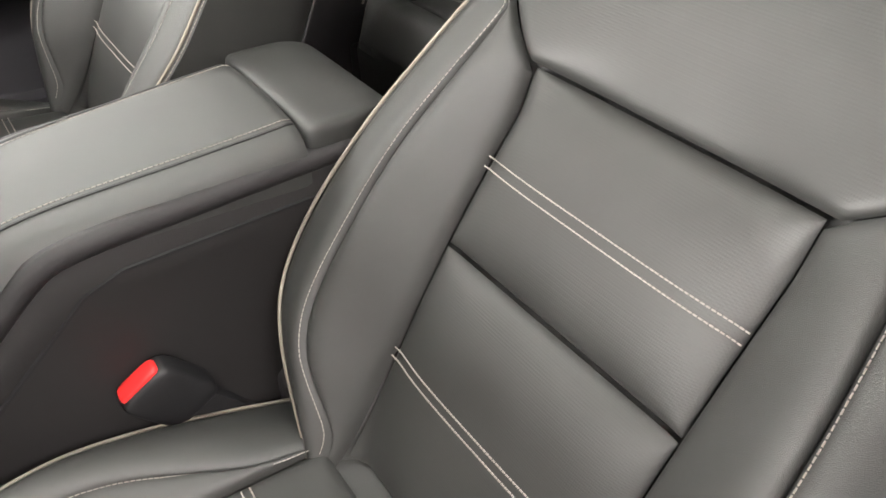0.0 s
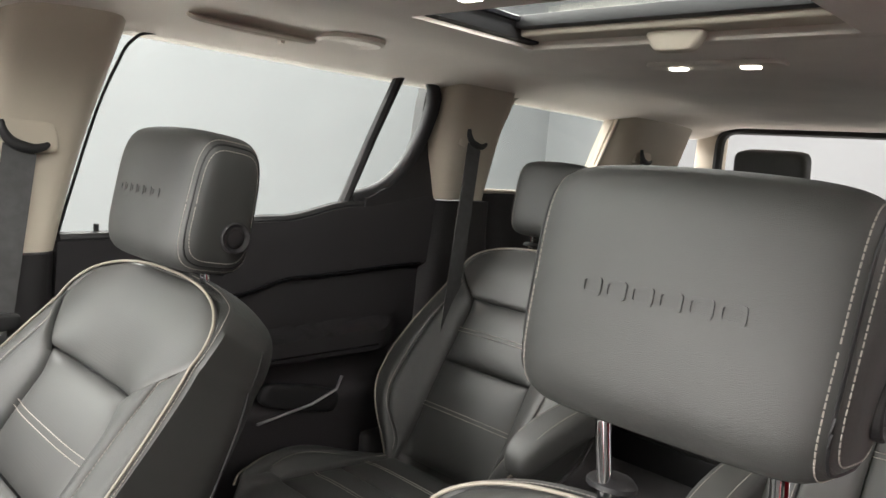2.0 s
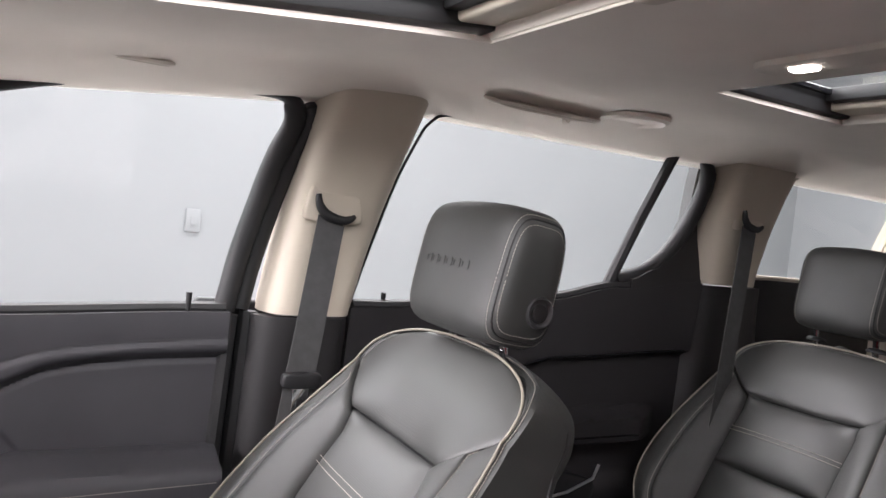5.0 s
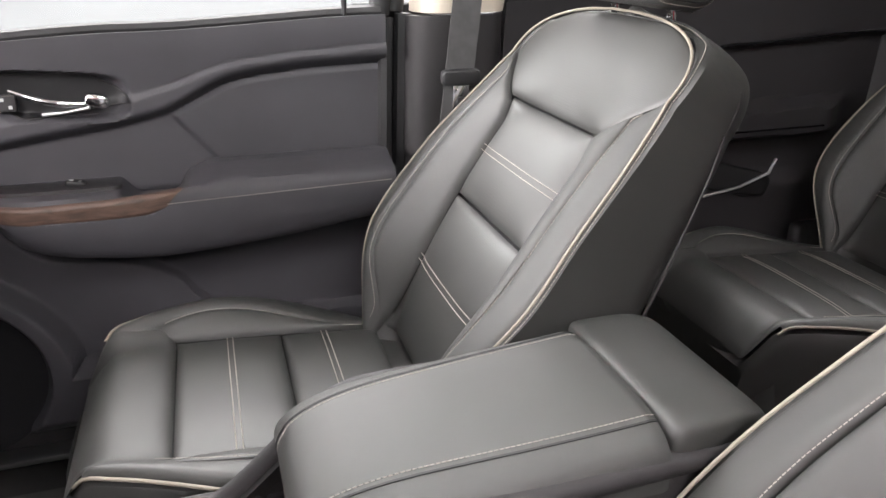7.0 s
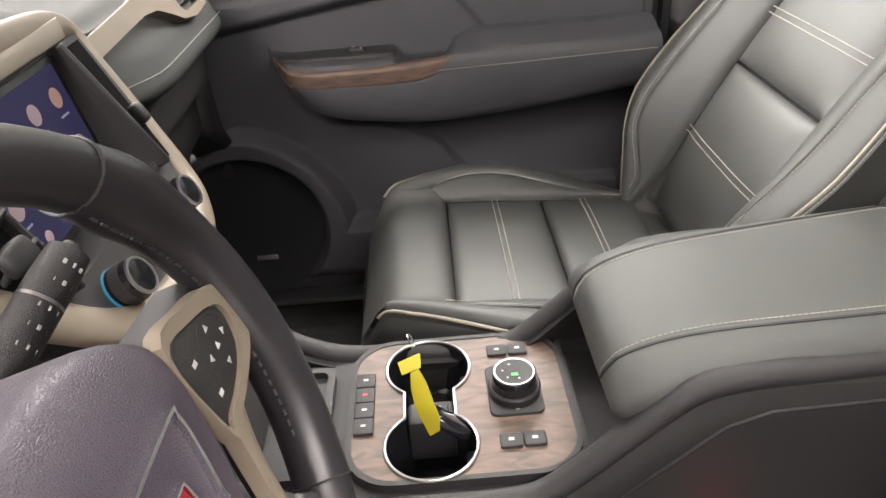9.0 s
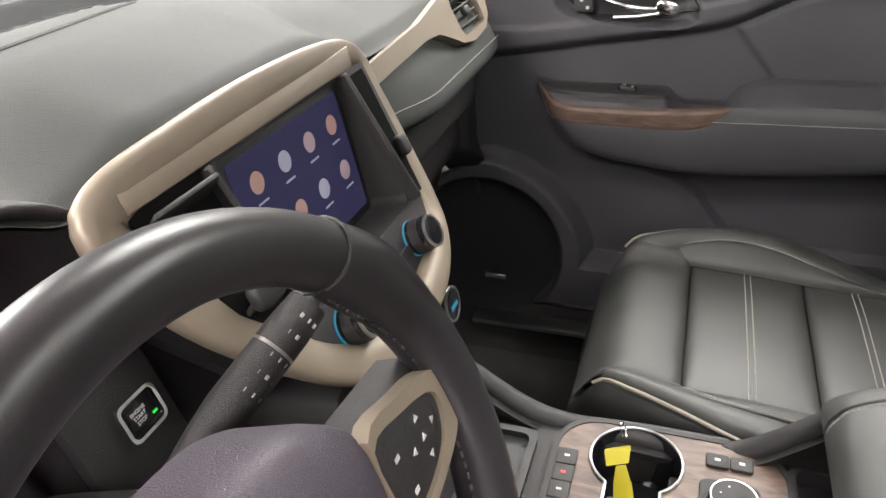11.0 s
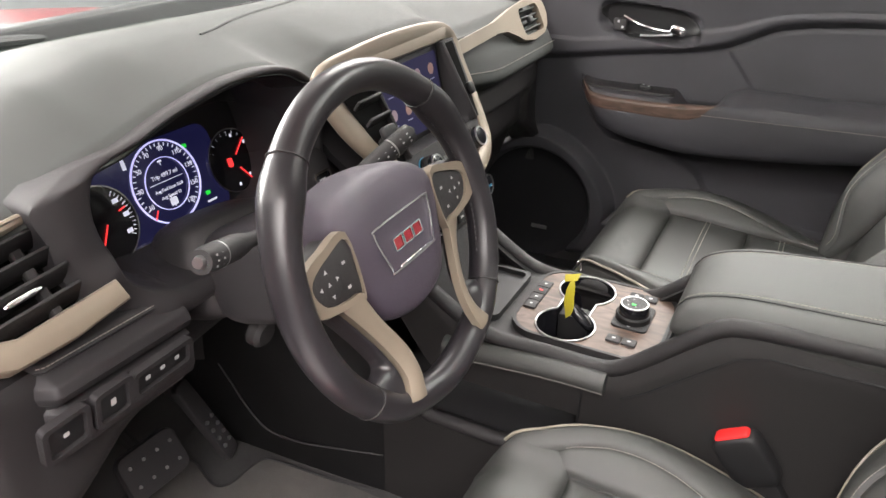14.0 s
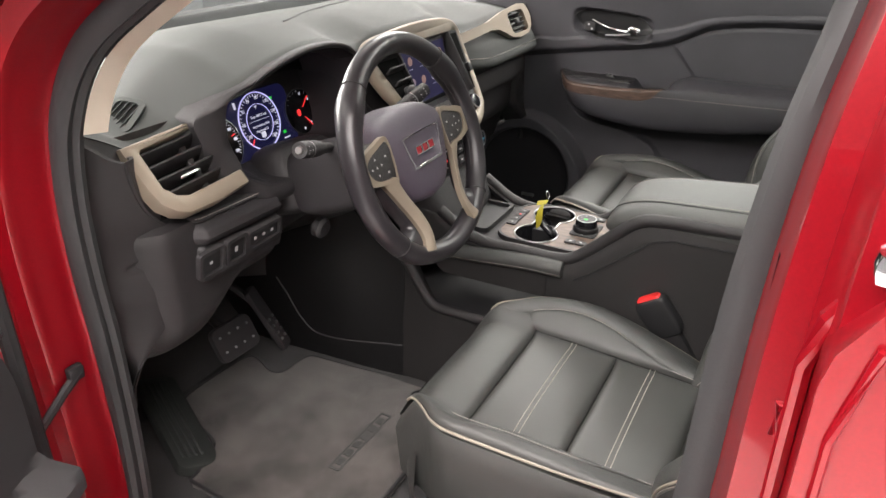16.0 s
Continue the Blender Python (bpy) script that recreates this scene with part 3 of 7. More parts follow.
driver = seat("driver_seat", "black perforated leather bucket seat with ivory piping, head restraint raised", SEATS, pose(-0.372, -0.04, -0.077), raised=0.063, head_y=-0.515, head_width=0.24, lift=0.015)


def flatter_side(ob):
    """The driver's cushion: its door side is slimmer and keeps its height to the rear, its console side stands higher."""
    for v in ob.data.vertices:
        x, y, z = v.co
        up = smooth(0.60, 0.70, z)
        if x < -0.12:
            half = cushion_half(y)
            slim = spline(y, (-0.25, 0.182), (-0.18, 0.190), (-0.05, 0.202), (0.10, 0.204), (0.13, 0.196), (0.155, 0.174), (0.19, 0.152), (0.235, 0.132))
            t = (-x - 0.12) / max(0.01, half - 0.12)
            v.co.x = -0.12 - t * (min(slim, half) - 0.12)
            v.co.z += up * min(1.0, t) ** 1.5 * max(0.0, spline(y, (-0.25, 0.782), (0.0, 0.797), (0.10, 0.801)) - cushion_edge(y)) * smooth(0.12, 0.06, y)
        elif x > 0.12:
            v.co.z += 0.011 * up * min(1.0, (x - 0.12) / 0.08) * smooth(0.19, 0.10, y)


for ob in driver.children:
    if ob.name.startswith("cushion"):
        for piece in [ob] + list(ob.children):
            flatter_side(piece)


def structure(name, bm, material, label, smooth_it=True):
    ob = part(name, bm, material, None, label, smooth_it)
    return tagged(ob, label, name.split("_")[0], kind="structure")


def panel_wall(f, nu, nv, thick):
    """A sheet with a back, thick metres behind along x."""
    bm, _ = sheet(f, nu, nv)
    r = bmesh.ops.extrude_face_region(bm, geom=bm.faces[:])
    bmesh.ops.translate(bm, vec=(thick, 0, 0), verts=[g for g in r["geom"] if isinstance(g, bmesh.types.BMVert)])
    return bm


# ---- the booth round the car ----
structure("ground", box(0, 0, -0.025, 7.2, 10.4, 0.05, 0), FLOORM, "smooth booth floor, made near white to bounce light into the cabin")
structure("wall_east", box(3.55, -0.5, 1.75, 0.1, 10.2, 3.5, 0), WHITE, "plain white booth wall, toned down in colour")
structure("wall_west", box(-3.55, -0.5, 1.75, 0.1, 10.2, 3.5, 0), WHITE, "plain white booth wall, toned down in colour")
structure("wall_north", box(0, 4.6, 1.75, 7.0, 0.1, 3.5, 0), WHITE, "plain white booth wall, toned down in colour")
structure("wall_south", box(0, -5.6, 1.75, 7.0, 0.1, 3.5, 0), WHITE, "plain white booth wall, toned down in colour")
structure("booth_ceiling", box(0, -0.5, 3.55, 7.2, 10.4, 0.1, 0), CEILW, "plain white booth ceiling")
plate = thing("wall_switch", "white wall switch plate on the booth wall", "switch", pose(3.5, -0.71, 1.26))
part("cover_plate", box(-0.006, 0, 0, 0.012, 0.075, 0.120, 0.004, 2), WHITE, plate)
part("rocker", box(-0.014, 0, 0, 0.008, 0.026, 0.050, 0.002, 1), WHITE, plate)

# ---- floor, firewall and roof of the cabin ----
def floor_f(a, b):
    y = 1.02 - 3.9 * b
    x = -0.76 + 1.52 * a
    z = 0.42 + 0.40 * smooth(0.81, 1.04, y) - 0.02 * smooth(0.10, 0.30, abs(x)) * (y > -2) + 0.05 * smooth(0.70, 0.76, abs(x))
    return (x, y, z + 0.08 * (1 - smooth(0.06, 0.12, abs(x))) + 0.14 * smooth(-0.95, -1.05, y))
bm, _ = sheet(floor_f, 60, 80)
r = bmesh.ops.extrude_face_region(bm, geom=bm.faces[:])
bmesh.ops.translate(bm, vec=(0, 0, -0.05), verts=[g for g in r["geom"] if isinstance(g, bmesh.types.BMVert)])
structure("cabin_floor", bm, CARPET, "charcoal carpeted cabin floor")
structure("sill_right", box(0.80, -0.60, 0.445, 0.11, 3.4, 0.12, 0.01, 2), TRIM, "black plastic covered door sill")
structure("firewall", box(0, 1.05, 0.86, 1.5, 0.05, 0.62, 0.01), DARK, "black felted firewall behind the dashboard")

ROOF = 1.63


def roof_f(x, y):
    """Height of the headliner."""
    return ROOF - 0.045 * smooth(0.52, 0.72, abs(x)) - spline(max(-0.60, min(0.45, y)), (-0.60, 0.0), (-0.47, 0.004), (-0.30, 0.020), (-0.155, 0.036), (0.10, 0.062), (0.45, 0.080)) - 0.012 * smooth(-1.9, -2.75, y)


# front and rear glass openings: x half-width, y from, y to
OPEN = ((0.30, -0.47, 0.10), (0.275, -1.16, -0.85))
xs = sorted({-0.74 + 1.48 * k / 48 for k in range(49)} | {s * w for w, _, _ in OPEN for s in (-1, 1)})
ys = sorted({-2.75 + 3.20 * k / 100 for k in range(101)} | {v for _, a, b in OPEN for v in (a, b)})
bm = bmesh.new()
grid = [[bm.verts.new((x, y, roof_f(x, y))) for x in xs] for y in ys]
for j in range(len(ys) - 1):
    for i in range(len(xs) - 1):
        cx, cy = (xs[i] + xs[i + 1]) / 2, (ys[j] + ys[j + 1]) / 2
        if not any(abs(cx) < w and a < cy < b for w, a, b in OPEN):
            bm.faces.new((grid[j][i], grid[j][i + 1], grid[j + 1][i + 1], grid[j + 1][i]))
bmesh.ops.delete(bm, geom=[v for v in bm.verts if not v.link_faces], context="VERTS")
edges = [e for e in bm.edges if e.is_boundary and all(abs(v.co.x) < 0.31 and -1.2 < v.co.y < 0.12 for v in e.verts)]
r = bmesh.ops.extrude_edge_only(bm, edges=edges)
lift = [g for g in r["geom"] if isinstance(g, bmesh.types.BMVert)]
bmesh.ops.translate(bm, vec=(0, 0, 0.007), verts=lift)
structure("ceiling", bm, LINER, "cream woven fabric headliner with two sunroof openings")
# outer roof skin with the glass openings
bm = bmesh.new()
grid = [[bm.verts.new((x, y, roof_f(x, y) + 0.05 - 0.02 * (abs(x) > 0.7))) for x in xs] for y in ys]
for j in range(len(ys) - 1):
    for i in range(len(xs) - 1):
        cx, cy = (xs[i] + xs[i + 1]) / 2, (ys[j] + ys[j + 1]) / 2
        if not any(abs(cx) < w + 0.06 and a - 0.05 < cy < b + 0.05 for w, a, b in OPEN):
            bm.faces.new((grid[j][i], grid[j][i + 1], grid[j + 1][i + 1], grid[j + 1][i]))
bmesh.ops.delete(bm, geom=[v for v in bm.verts if not v.link_faces], context="VERTS")
structure("car_roof", bm, PAINT, "red metallic painted steel roof of the car")


def sunroof(w, y0, y1, label, tilt=0.0):
    root = thing("sunroof", label, "sunroof", pose(0, y0, ROOF, tilt) @ pose(0, -y0, -ROOF), "sunroofs")
    part("glass_pane", box(0, (y0 + y1) / 2, ROOF + 0.052, 2 * w + 0.10, y1 - y0 + 0.10, 0.005, 0.001, 1), TINT, root, "tinted glass pane")
    for s in (-1, 1):
        part("guide_rail", box(s * (w + 0.012), (y0 + y1) / 2, ROOF + 0.030, 0.05, y1 - y0 + 0.05, 0.042, 0.004, 2), DARK, root, "black guide rail")
        part("inner_rail", box(s * (w - 0.022), (y0 + y1) / 2, ROOF + 0.040, 0.010, y1 - y0, 0.010, 0.002, 1), GLOSS, root)
    part("seal", box(0, y0 + 0.066, ROOF + 0.036, 2 * w - 0.03, 0.026, 0.022, 0.004, 2), RUBBER, root)
    part("front_frame", box(0, y1 + 0.012, ROOF + 0.030, 2 * w + 0.05, 0.05, 0.042, 0.004, 2), DARK, root)
    part("rear_frame", box(0, y0 - 0.012, ROOF + 0.025, 2 * w + 0.05, 0.03, 0.052, 0.004, 2), VINYL, root)
    shade = part("sliding_shade", box(0, y0 + 0.020, ROOF + 0.022, 2 * w - 0.016, 0.075, 0.016, 0.006, 3), CREAM, root, "cream sliding shade, pushed back")
    grip = blob(0.085, 0.030, 0.034, 5, 6, lambda x, y, z: (x * (1 + 0.25 * z / 0.017), y, z))
    part("shade_grip", moved(grip, Matrix.Translation((-0.02, y0 + 0.024, ROOF - 0.002))), CREAM, shade)
    part("shade_latch", box(-0.02, y0 + 0.046, ROOF + 0.028, 0.05, 0.022, 0.012, 0.004, 2), CREAM, shade)
    return root


TINT = GLASS
sunroof(OPEN[0][0], OPEN[0][1], OPEN[0][2], "front sunroof glass with cream shade slid open", -6.2)
sunroof(OPEN[1][0], OPEN[1][1], OPEN[1][2], "rear sunroof glass with cream shade slid open")


def dome_lamp(x, y, gap):
    root = thing("dome_lamp", "cream dome lamp with two small lit lenses in the headliner", "lamp", pose(x, y, roof_f(x, y)), "dome lamps")
    part("housing", moved(prism(rounded(gap + 0.12, 0.055, 0.02), 0.008, 0.004), pose(0, 0, 0, 180, 0, 0)), VINYL, root)
    for s in (-1, 1):
        part("lens", moved(prism(rounded(0.034, 0.020, 0.006), 0.004, 0.002), pose(s * gap / 2, 0, -0.008, 180, 0, 0)), DOME, root, "small lit lens")
    return root


dome_lamp(0.0, -0.76, 0.135)
dome_lamp(0.02, -1.36, 0.135)


def grab_handle(x, y, z, side):
    root = thing("grab_handle", "cream folding grab handle with a coat hook", "handle", pose(x, y, z, 0, side * -20, 0), "grab handles")
    part("plate", moved(prism(rounded(0.062, 0.250, 0.022, 6), 0.006, 0.0025), pose(0, 0, 0.0, 180, 0, 0)), VINYL, root)
    part("groove", tube([(x, y, -0.0055) for x, y in rounded(0.050, 0.236, 0.018, 6)], 0.0026, 6, closed=True), CREAM, root)
    part("grip", moved(blob(0.034, 0.205, 0.012, 6, 10, lambda x, y, z: (x, y, z - 0.002 * math.cos(y * 15))), pose(-side * 0.004, 0.004, -0.005)), VINYL, root)
    part("hook_pivot", moved(blob(0.016, 0.030, 0.012, 4, 6), pose(0.010 * side, -0.062, -0.010)), VINYL, root)
    part("coat_hook", tube([(0.010 * side, -0.062, -0.012), (0.002 * side, -0.062, -0.021), (-0.006 * side, -0.062, -0.016)], 0.0045, 8), VINYL, root)
    return root


grab_handle(0.590, -0.765, 1.622, 1)
grab_handle(0.62, -0.02, 1.585, 1)
for vx, vy in ((0.55, -0.95), (-0.338, -0.769)):
    vent = thing("roof_vent", "round cream air vent in the headliner", "vent", pose(vx, vy, roof_f(vx, vy), 180, 0, 0), "roof vents")
    part("ring", lathe([(0.066, -0.001), (0.066, 0.006), (0.058, 0.010), (0.048, 0.004), (0.046, -0.001)], 32), VINYL, vent)
    for k in range(5):
        part("louvre", box(0, -0.032 + 0.016 * k, 0.003, 2 * math.sqrt(0.046 ** 2 - (0.032 - 0.016 * k) ** 2), 0.010, 0.003, 0.001, 1, m=pose(0, 0, 0, 30, 0, 0)), VINYL, vent)


# ---- side structure: pillars, belts, window frames, doors ----
def belt_z(y):
    return blend(y, (-1.45, 1.325), (-1.15, 1.290), (-0.95, 1.255), (-0.55, 1.222), (-0.28, 1.206), (0.12, 1.190), (0.45, 1.175))


def tumble(z):
    """Half-width of the cabin's inner skin at a height."""
    return 0.775 - 0.105 * smooth(1.18, 1.64, z) * ((z - 1.18) / 0.46 if z > 1.18 else 0) - 0.0


def pillar(name, y_low, y_high, w_low, w_high, z0, z1, material, label, side=1, out=0.0, depth=0.05):
    """A rounded pillar cover from z0 to z1: y of its middle and width at both ends."""
    def f(a, b):
        z = z0 + (z1 - z0) * b
        t = 2 * a - 1
        k = b
        y = y_low + (y_high - y_low) * k + t * (w_low + (w_high - w_low) * k) / 2
        return (side * (tumble(z) + out - depth * (1 - abs(t) ** 7)), y, z)
    return structure(name, panel_wall(f, 16, 18, side * 0.03), material, label)


for s in (1, -1):
    tag = "right" if s > 0 else "left"
    pillar("pillar_b_" + tag, -0.424, -0.486, 0.166, 0.198, 1.207, 1.612, CREAM, "cream plastic upper pillar cover", s)
    pillar("pillar_b_lower_" + tag, -0.40, -0.412, 0.20, 0.19, 0.45, 1.203, TRIM, "black grained plastic lower pillar cover", s)
    pillar("pillar_c_" + tag, -1.492, -1.465, 0.20, 0.25, 1.315, 1.60, CREAM, "cream plastic rear pillar cover", s)
    pillar("pillar_c_lower_" + tag, -1.55, -1.52, 0.34, 0.24, 0.55, 1.311, TRIM, "black grained plastic rear quarter trim", s, depth=0.03)
    pillar("pillar_d_" + tag, -2.42, -2.36, 0.62, 0.50, 0.55, 1.60, CREAM, "cream plastic rear pillar cover", s, depth=0.06)
    pillar("quarter_trim_" + tag, -1.895, -1.895, 0.58, 0.58, 0.55, 1.335, TRIM, "black grained plastic third row trim", s, depth=0.03)
    # header rail between the windows and the headliner
    bm, _ = sheet(lambda a, b: (s * (0.662 + 0.05 * b), -2.2 + 2.6 * a, 1.612 - 0.018 * b - 0.03 * smooth(-0.40, 0.10, -2.2 + 2.6 * a) - 0.10 * smooth(0.0, 0.45, -2.2 + 2.6 * a)), 40, 4)
    r = bmesh.ops.extrude_face_region(bm, geom=bm.faces[:])
    bmesh.ops.translate(bm, vec=(s * 0.05, 0, 0.02), verts=[g for g in r["geom"] if isinstance(g, bmesh.types.BMVert)])
    structure("roof_rail_" + tag, bm, LINER, "cream fabric roof rail above the windows")
    # front pillar
    line_a = [(s * (0.735 - 0.10 * k / 12), 0.64 - 0.42 * (k / 12), 1.10 + 0.48 * (k / 12) ** 0.9) for k in range(2, 13)]
    structure("pillar_a_" + tag, tube(line_a, lambda t: 0.020 + 0.016 * smooth(0, 0.25, t), 12), CREAM, "cream plastic windscreen pillar cover")

# rear end of the cabin
bm = bmesh.new()
for cx, cz, sx, sz in ((0, 1.635, 1.40, 0.05), (0, 0.95, 1.40, 0.78), (0.66, 1.48, 0.10, 0.30), (-0.66, 1.48, 0.10, 0.30)):
    box(cx, -2.78, cz, sx, 0.08, sz, 0.02, 3, bm=bm)
structure("tailgate_frame", bm, CREAM, "cream plastic tailgate lining round the rear window")
structure("window_rear_seal", tube([Vector((x, -2.735, 1.480 + z)) for x, z in rounded(1.22, 0.27, 0.06)], 0.018, 8, closed=True), RUBBER, "black rubber rear window surround")


def window_pane(name, pts, label):
    """A pane through corner points, with real thickness."""
    bm = bmesh.new()
    f = bm.faces.new([bm.verts.new(p) for p in pts])
    r = bmesh.ops.extrude_face_region(bm, geom=[f])
    n = f.normal if f.normal.length else Vector((1, 0, 0))
    bmesh.ops.translate(bm, vec=Vector((0.004 if pts[0][0] > 0 else -0.004, 0, 0)), verts=[g for g in r["geom"] if isinstance(g, bmesh.types.BMVert)])
    ob = structure(name, bm, GLASS, label, False)
    ob.visible_shadow = False
    return ob


def seat_belt(name, x, y_top, z_top, y_low, z_low, side, label, slider=True):
    root = thing(name, label, "seat belt", pose(0, 0, 0), "seat belts")
    top, low = Vector((x, y_top, z_top)), Vector((x - side * 0.105, y_low, z_low))

    def ribbon(a, b, c):
        p = top.lerp(low, b)
        w = 0.024
        return (p.x + side * 0.0 + c, p.y + (2 * a - 1) * w, p.z + (2 * a - 1) * 0.008)
    bm, _ = sheet(lambda a, b: ribbon(a, b, 0), 4, 24)
    r = bmesh.ops.extrude_face_region(bm, geom=bm.faces[:])
    bmesh.ops.translate(bm, vec=(side * 0.002, 0, 0), verts=[g for g in r["geom"] if isinstance(g, bmesh.types.BMVert)])
    part("webbing", bm, BELT, root)
    wing = [(0.0, 0.040, 0.046), (0.0, 0.036, 0.026), (0.0, 0.022, 0.008), (0.0, 0.0, -0.002), (0.0, -0.026, -0.006), (0.0, -0.046, -0.001), (0.002, -0.056, 0.006)]
    part("anchor_loop", tube([Vector((x - side * 0.004, y_top + 0.72 * b, z_top + 0.006 + 0.8 * c)) for a, b, c in curve(wing, 4, False)], lambda t: 0.0025 + 0.0062 * math.sin(math.pi * min(1, 0.10 + 0.85 * t)), 10), DARK, root, "black winged belt guide")
    part("anchor_cover", moved(blob(0.016, 0.100, 0.070, 6, 8, lambda x, y, z: (x, y * (1 - 4 * z), z)), Matrix.Translation((x + side * 0.013, y_top - 0.006, z_top + 0.030))), CREAM, root, "cream anchor cover")
    if slider:
        q = top.lerp(low, 0.455)
        part("latch_plate", moved(blob(0.020, 0.066, 0.026, 5, 6), Matrix.Translation((q.x - side * 0.006, q.y, q.z))), DARK, root, "black latch plate")
        part("latch_tongue", box(q.x - side * 0.008, q.y, q.z - 0.035, 0.004, 0.028, 0.05, 0.004, 2), CHROME, root, "metal latch tongue")
        part("tongue_slot", box(q.x - side * 0.0105, q.y, q.z - 0.040, 0.003, 0.014, 0.02, 0.002, 1), DARK, root)
    return root


seat_belt("seat_belt", 0.690, -0.428, 1.378, -0.330, 0.80, 1, "charcoal seat belt hanging on the cream pillar beside the front seat")
seat_belt("seat_belt", 0.672, -1.46, 1.455, -1.28, 0.72, 1, "charcoal seat belt hanging from the rear pillar beside the second row", False)
seat_belt("seat_belt", 0.655, -2.28, 1.46, -2.24, 1.0, 1, "charcoal seat belt hanging from the rear pillar beside the third row", False)
seat_belt("seat_belt", -0.690, -0.428, 1.378, -0.330, 0.80, -1, "charcoal seat belt hanging on the cream pillar beside the driver")


# ---- passenger door ----
def swoosh(y):
    return spline(y, (-0.30, 1.136), (-0.20, 1.133), (-0.115, 1.128), (-0.021, 1.113), (0.036, 1.087), (0.085, 1.065), (0.166, 1.048), (0.255, 1.036), (0.426, 1.010), (0.60, 0.985))


def upper_line(y):
    return spline(y, (-0.30, 1.160), (-0.078, 1.143), (-0.005, 1.131), (0.069, 1.105), (0.142, 1.088), (0.22, 1.074), (0.40, 1.05))


def arm_edge(y):
    """Height of the armrest's inner edge."""
    return spline(y, (-0.28, 0.956), (-0.05, 0.955), (0.05, 0.957), (0.11, 0.951), (0.18, 0.947), (0.335, 0.948), (0.38, 0.966))


def arm_low(y):
    return spline(y, (-0.28, 0.880), (-0.233, 0.875), (-0.083, 0.855), (0.107, 0.842), (0.230, 0.853), (0.285, 0.866), (0.319, 0.882), (0.348, 0.914), (0.380, 0.958))


def arm_x(y):
    return spline(y, (-0.28, 0.668), (0.26, 0.668), (0.31, 0.672), (0.345, 0.688), (0.38, 0.742))


def pocket_line(y):
    return spline(y, (-0.28, 0.66), (0.02, 0.68), (0.07, 0.725), (0.10, 0.765), (0.181, 0.803), (0.307, 0.826), (0.36, 0.87))


def front_door_x(y, z):
    x = 0.752 - 0.012 * smooth(1.08, 1.20, z)
    sw, ul = swoosh(y), upper_line(y)
    x += 0.017 * (1 - smooth(sw - 0.012, sw + 0.003, z))
    x -= 0.007 * smooth(sw - 0.002, sw + 0.010, z) * (1 - smooth(ul - 0.006, ul + 0.003, z))
    # padded field behind the slanting joint
    x -= 0.006 * smooth(-0.003, 0.003, (z - 0.976) * 0.63 - (y - 0.008) * 0.77) * smooth(0.93, 0.96, z) * (1 - smooth(sw - 0.020, sw - 0.010, z))
    # hollow under the armrest
    zu = pocket_line(y)
    x += 0.020 * smooth(zu - 0.006, zu + 0.008, z) * (1 - smooth(0.90, 0.94, z)) * (1 - smooth(0.33, 0.37, y))
    # bowl of the handle
    r = abs((y - 0.244) / 0.112) ** 4 + abs((z - 1.097 - 0.08 * (y - 0.24)) / 0.038) ** 4
    x += 0.024 * (1 - smooth(0.45, 1.15, r))
    # moulding round the loudspeaker, running on along the foot of the door
    q = abs((y - 0.470) / 0.186) ** 1.65 + abs((z - 0.640) / 0.180) ** 1.65
    foot = (1 - smooth(0.612, 0.634, z)) * (1 - smooth(0.40, 0.46, y))
    x -= 0.050 * max(1 - smooth(0.93, 1.10, q), foot) * smooth(0.478, 0.535, z)
    g = abs((y - 0.478) / 0.150) ** 2.0 + abs((z - 0.630) / 0.150) ** 2.0
    x += 0.034 * (1 - smooth(0.82, 1.08, g))
    return x


door = thing("passenger_door", "black passenger door, closed, with wood strip, armrest and chrome handle", "car door", pose(0, 0, 0))
bm = panel_wall(lambda a, b: (front_door_x(0.66 - 0.945 * a, 0.47 + (belt_z(0.66 - 0.945 * a) - 0.47) * b), 0.66 - 0.945 * a, 0.47 + (belt_z(0.66 - 0.945 * a) - 0.47) * b), 230, 190, 0.05)
lining = part("door_lining", bm, DOORTRIM, door)
# armrest: padded behind, with the wooden edge and the switch panel ahead
def arm_section(y):
    """The armrest's section, from the lining over its edge and back underneath: (x, z) pairs."""
    xe, ze, zl = arm_x(y), arm_edge(y), arm_low(y)
    back, cup = 1 - smooth(0.01, 0.075, y), smooth(0.055, 0.085, y) * (1 - smooth(0.135, 0.170, y))
    end = smooth(0.345, 0.38, y)
    zb = 0.958 + 0.021 * back - 0.030 * cup + 0.006 * end
    zi = 0.957 + 0.009 * back - 0.030 * cup + 0.008 * end
    return [(0.785, zb), (max(0.738, xe + 0.02), zb), (max(0.728, xe + 0.016), zb - 0.002), (max(0.698, xe + 0.013), zi), (xe + 0.011, zi - 0.004 * (1 - cup)), (xe + 0.006, ze + 0.001), (xe + 0.002, ze - 0.003), (xe, ze - 0.010),
            (xe - 0.002, ze - 0.020), (xe - 0.003, ze + (zl - ze) * 0.55), (xe + 0.001, zl + 0.020), (xe + 0.006, zl + 0.008), (xe + 0.012, zl + 0.001), (xe + 0.020, zl - 0.002), (0.79, zl - 0.006)]


bm, _ = sheet(lambda a, b: (lambda y, sec: (sec[int(b * 14 + 0.5)][0], y, sec[int(b * 14 + 0.5)][1]))(0.38 - 0.660 * a, arm_section(0.38 - 0.660 * a)), 132, 14)
arm = part("armrest", bm, DOORTRIM, door, "padded black armrest")


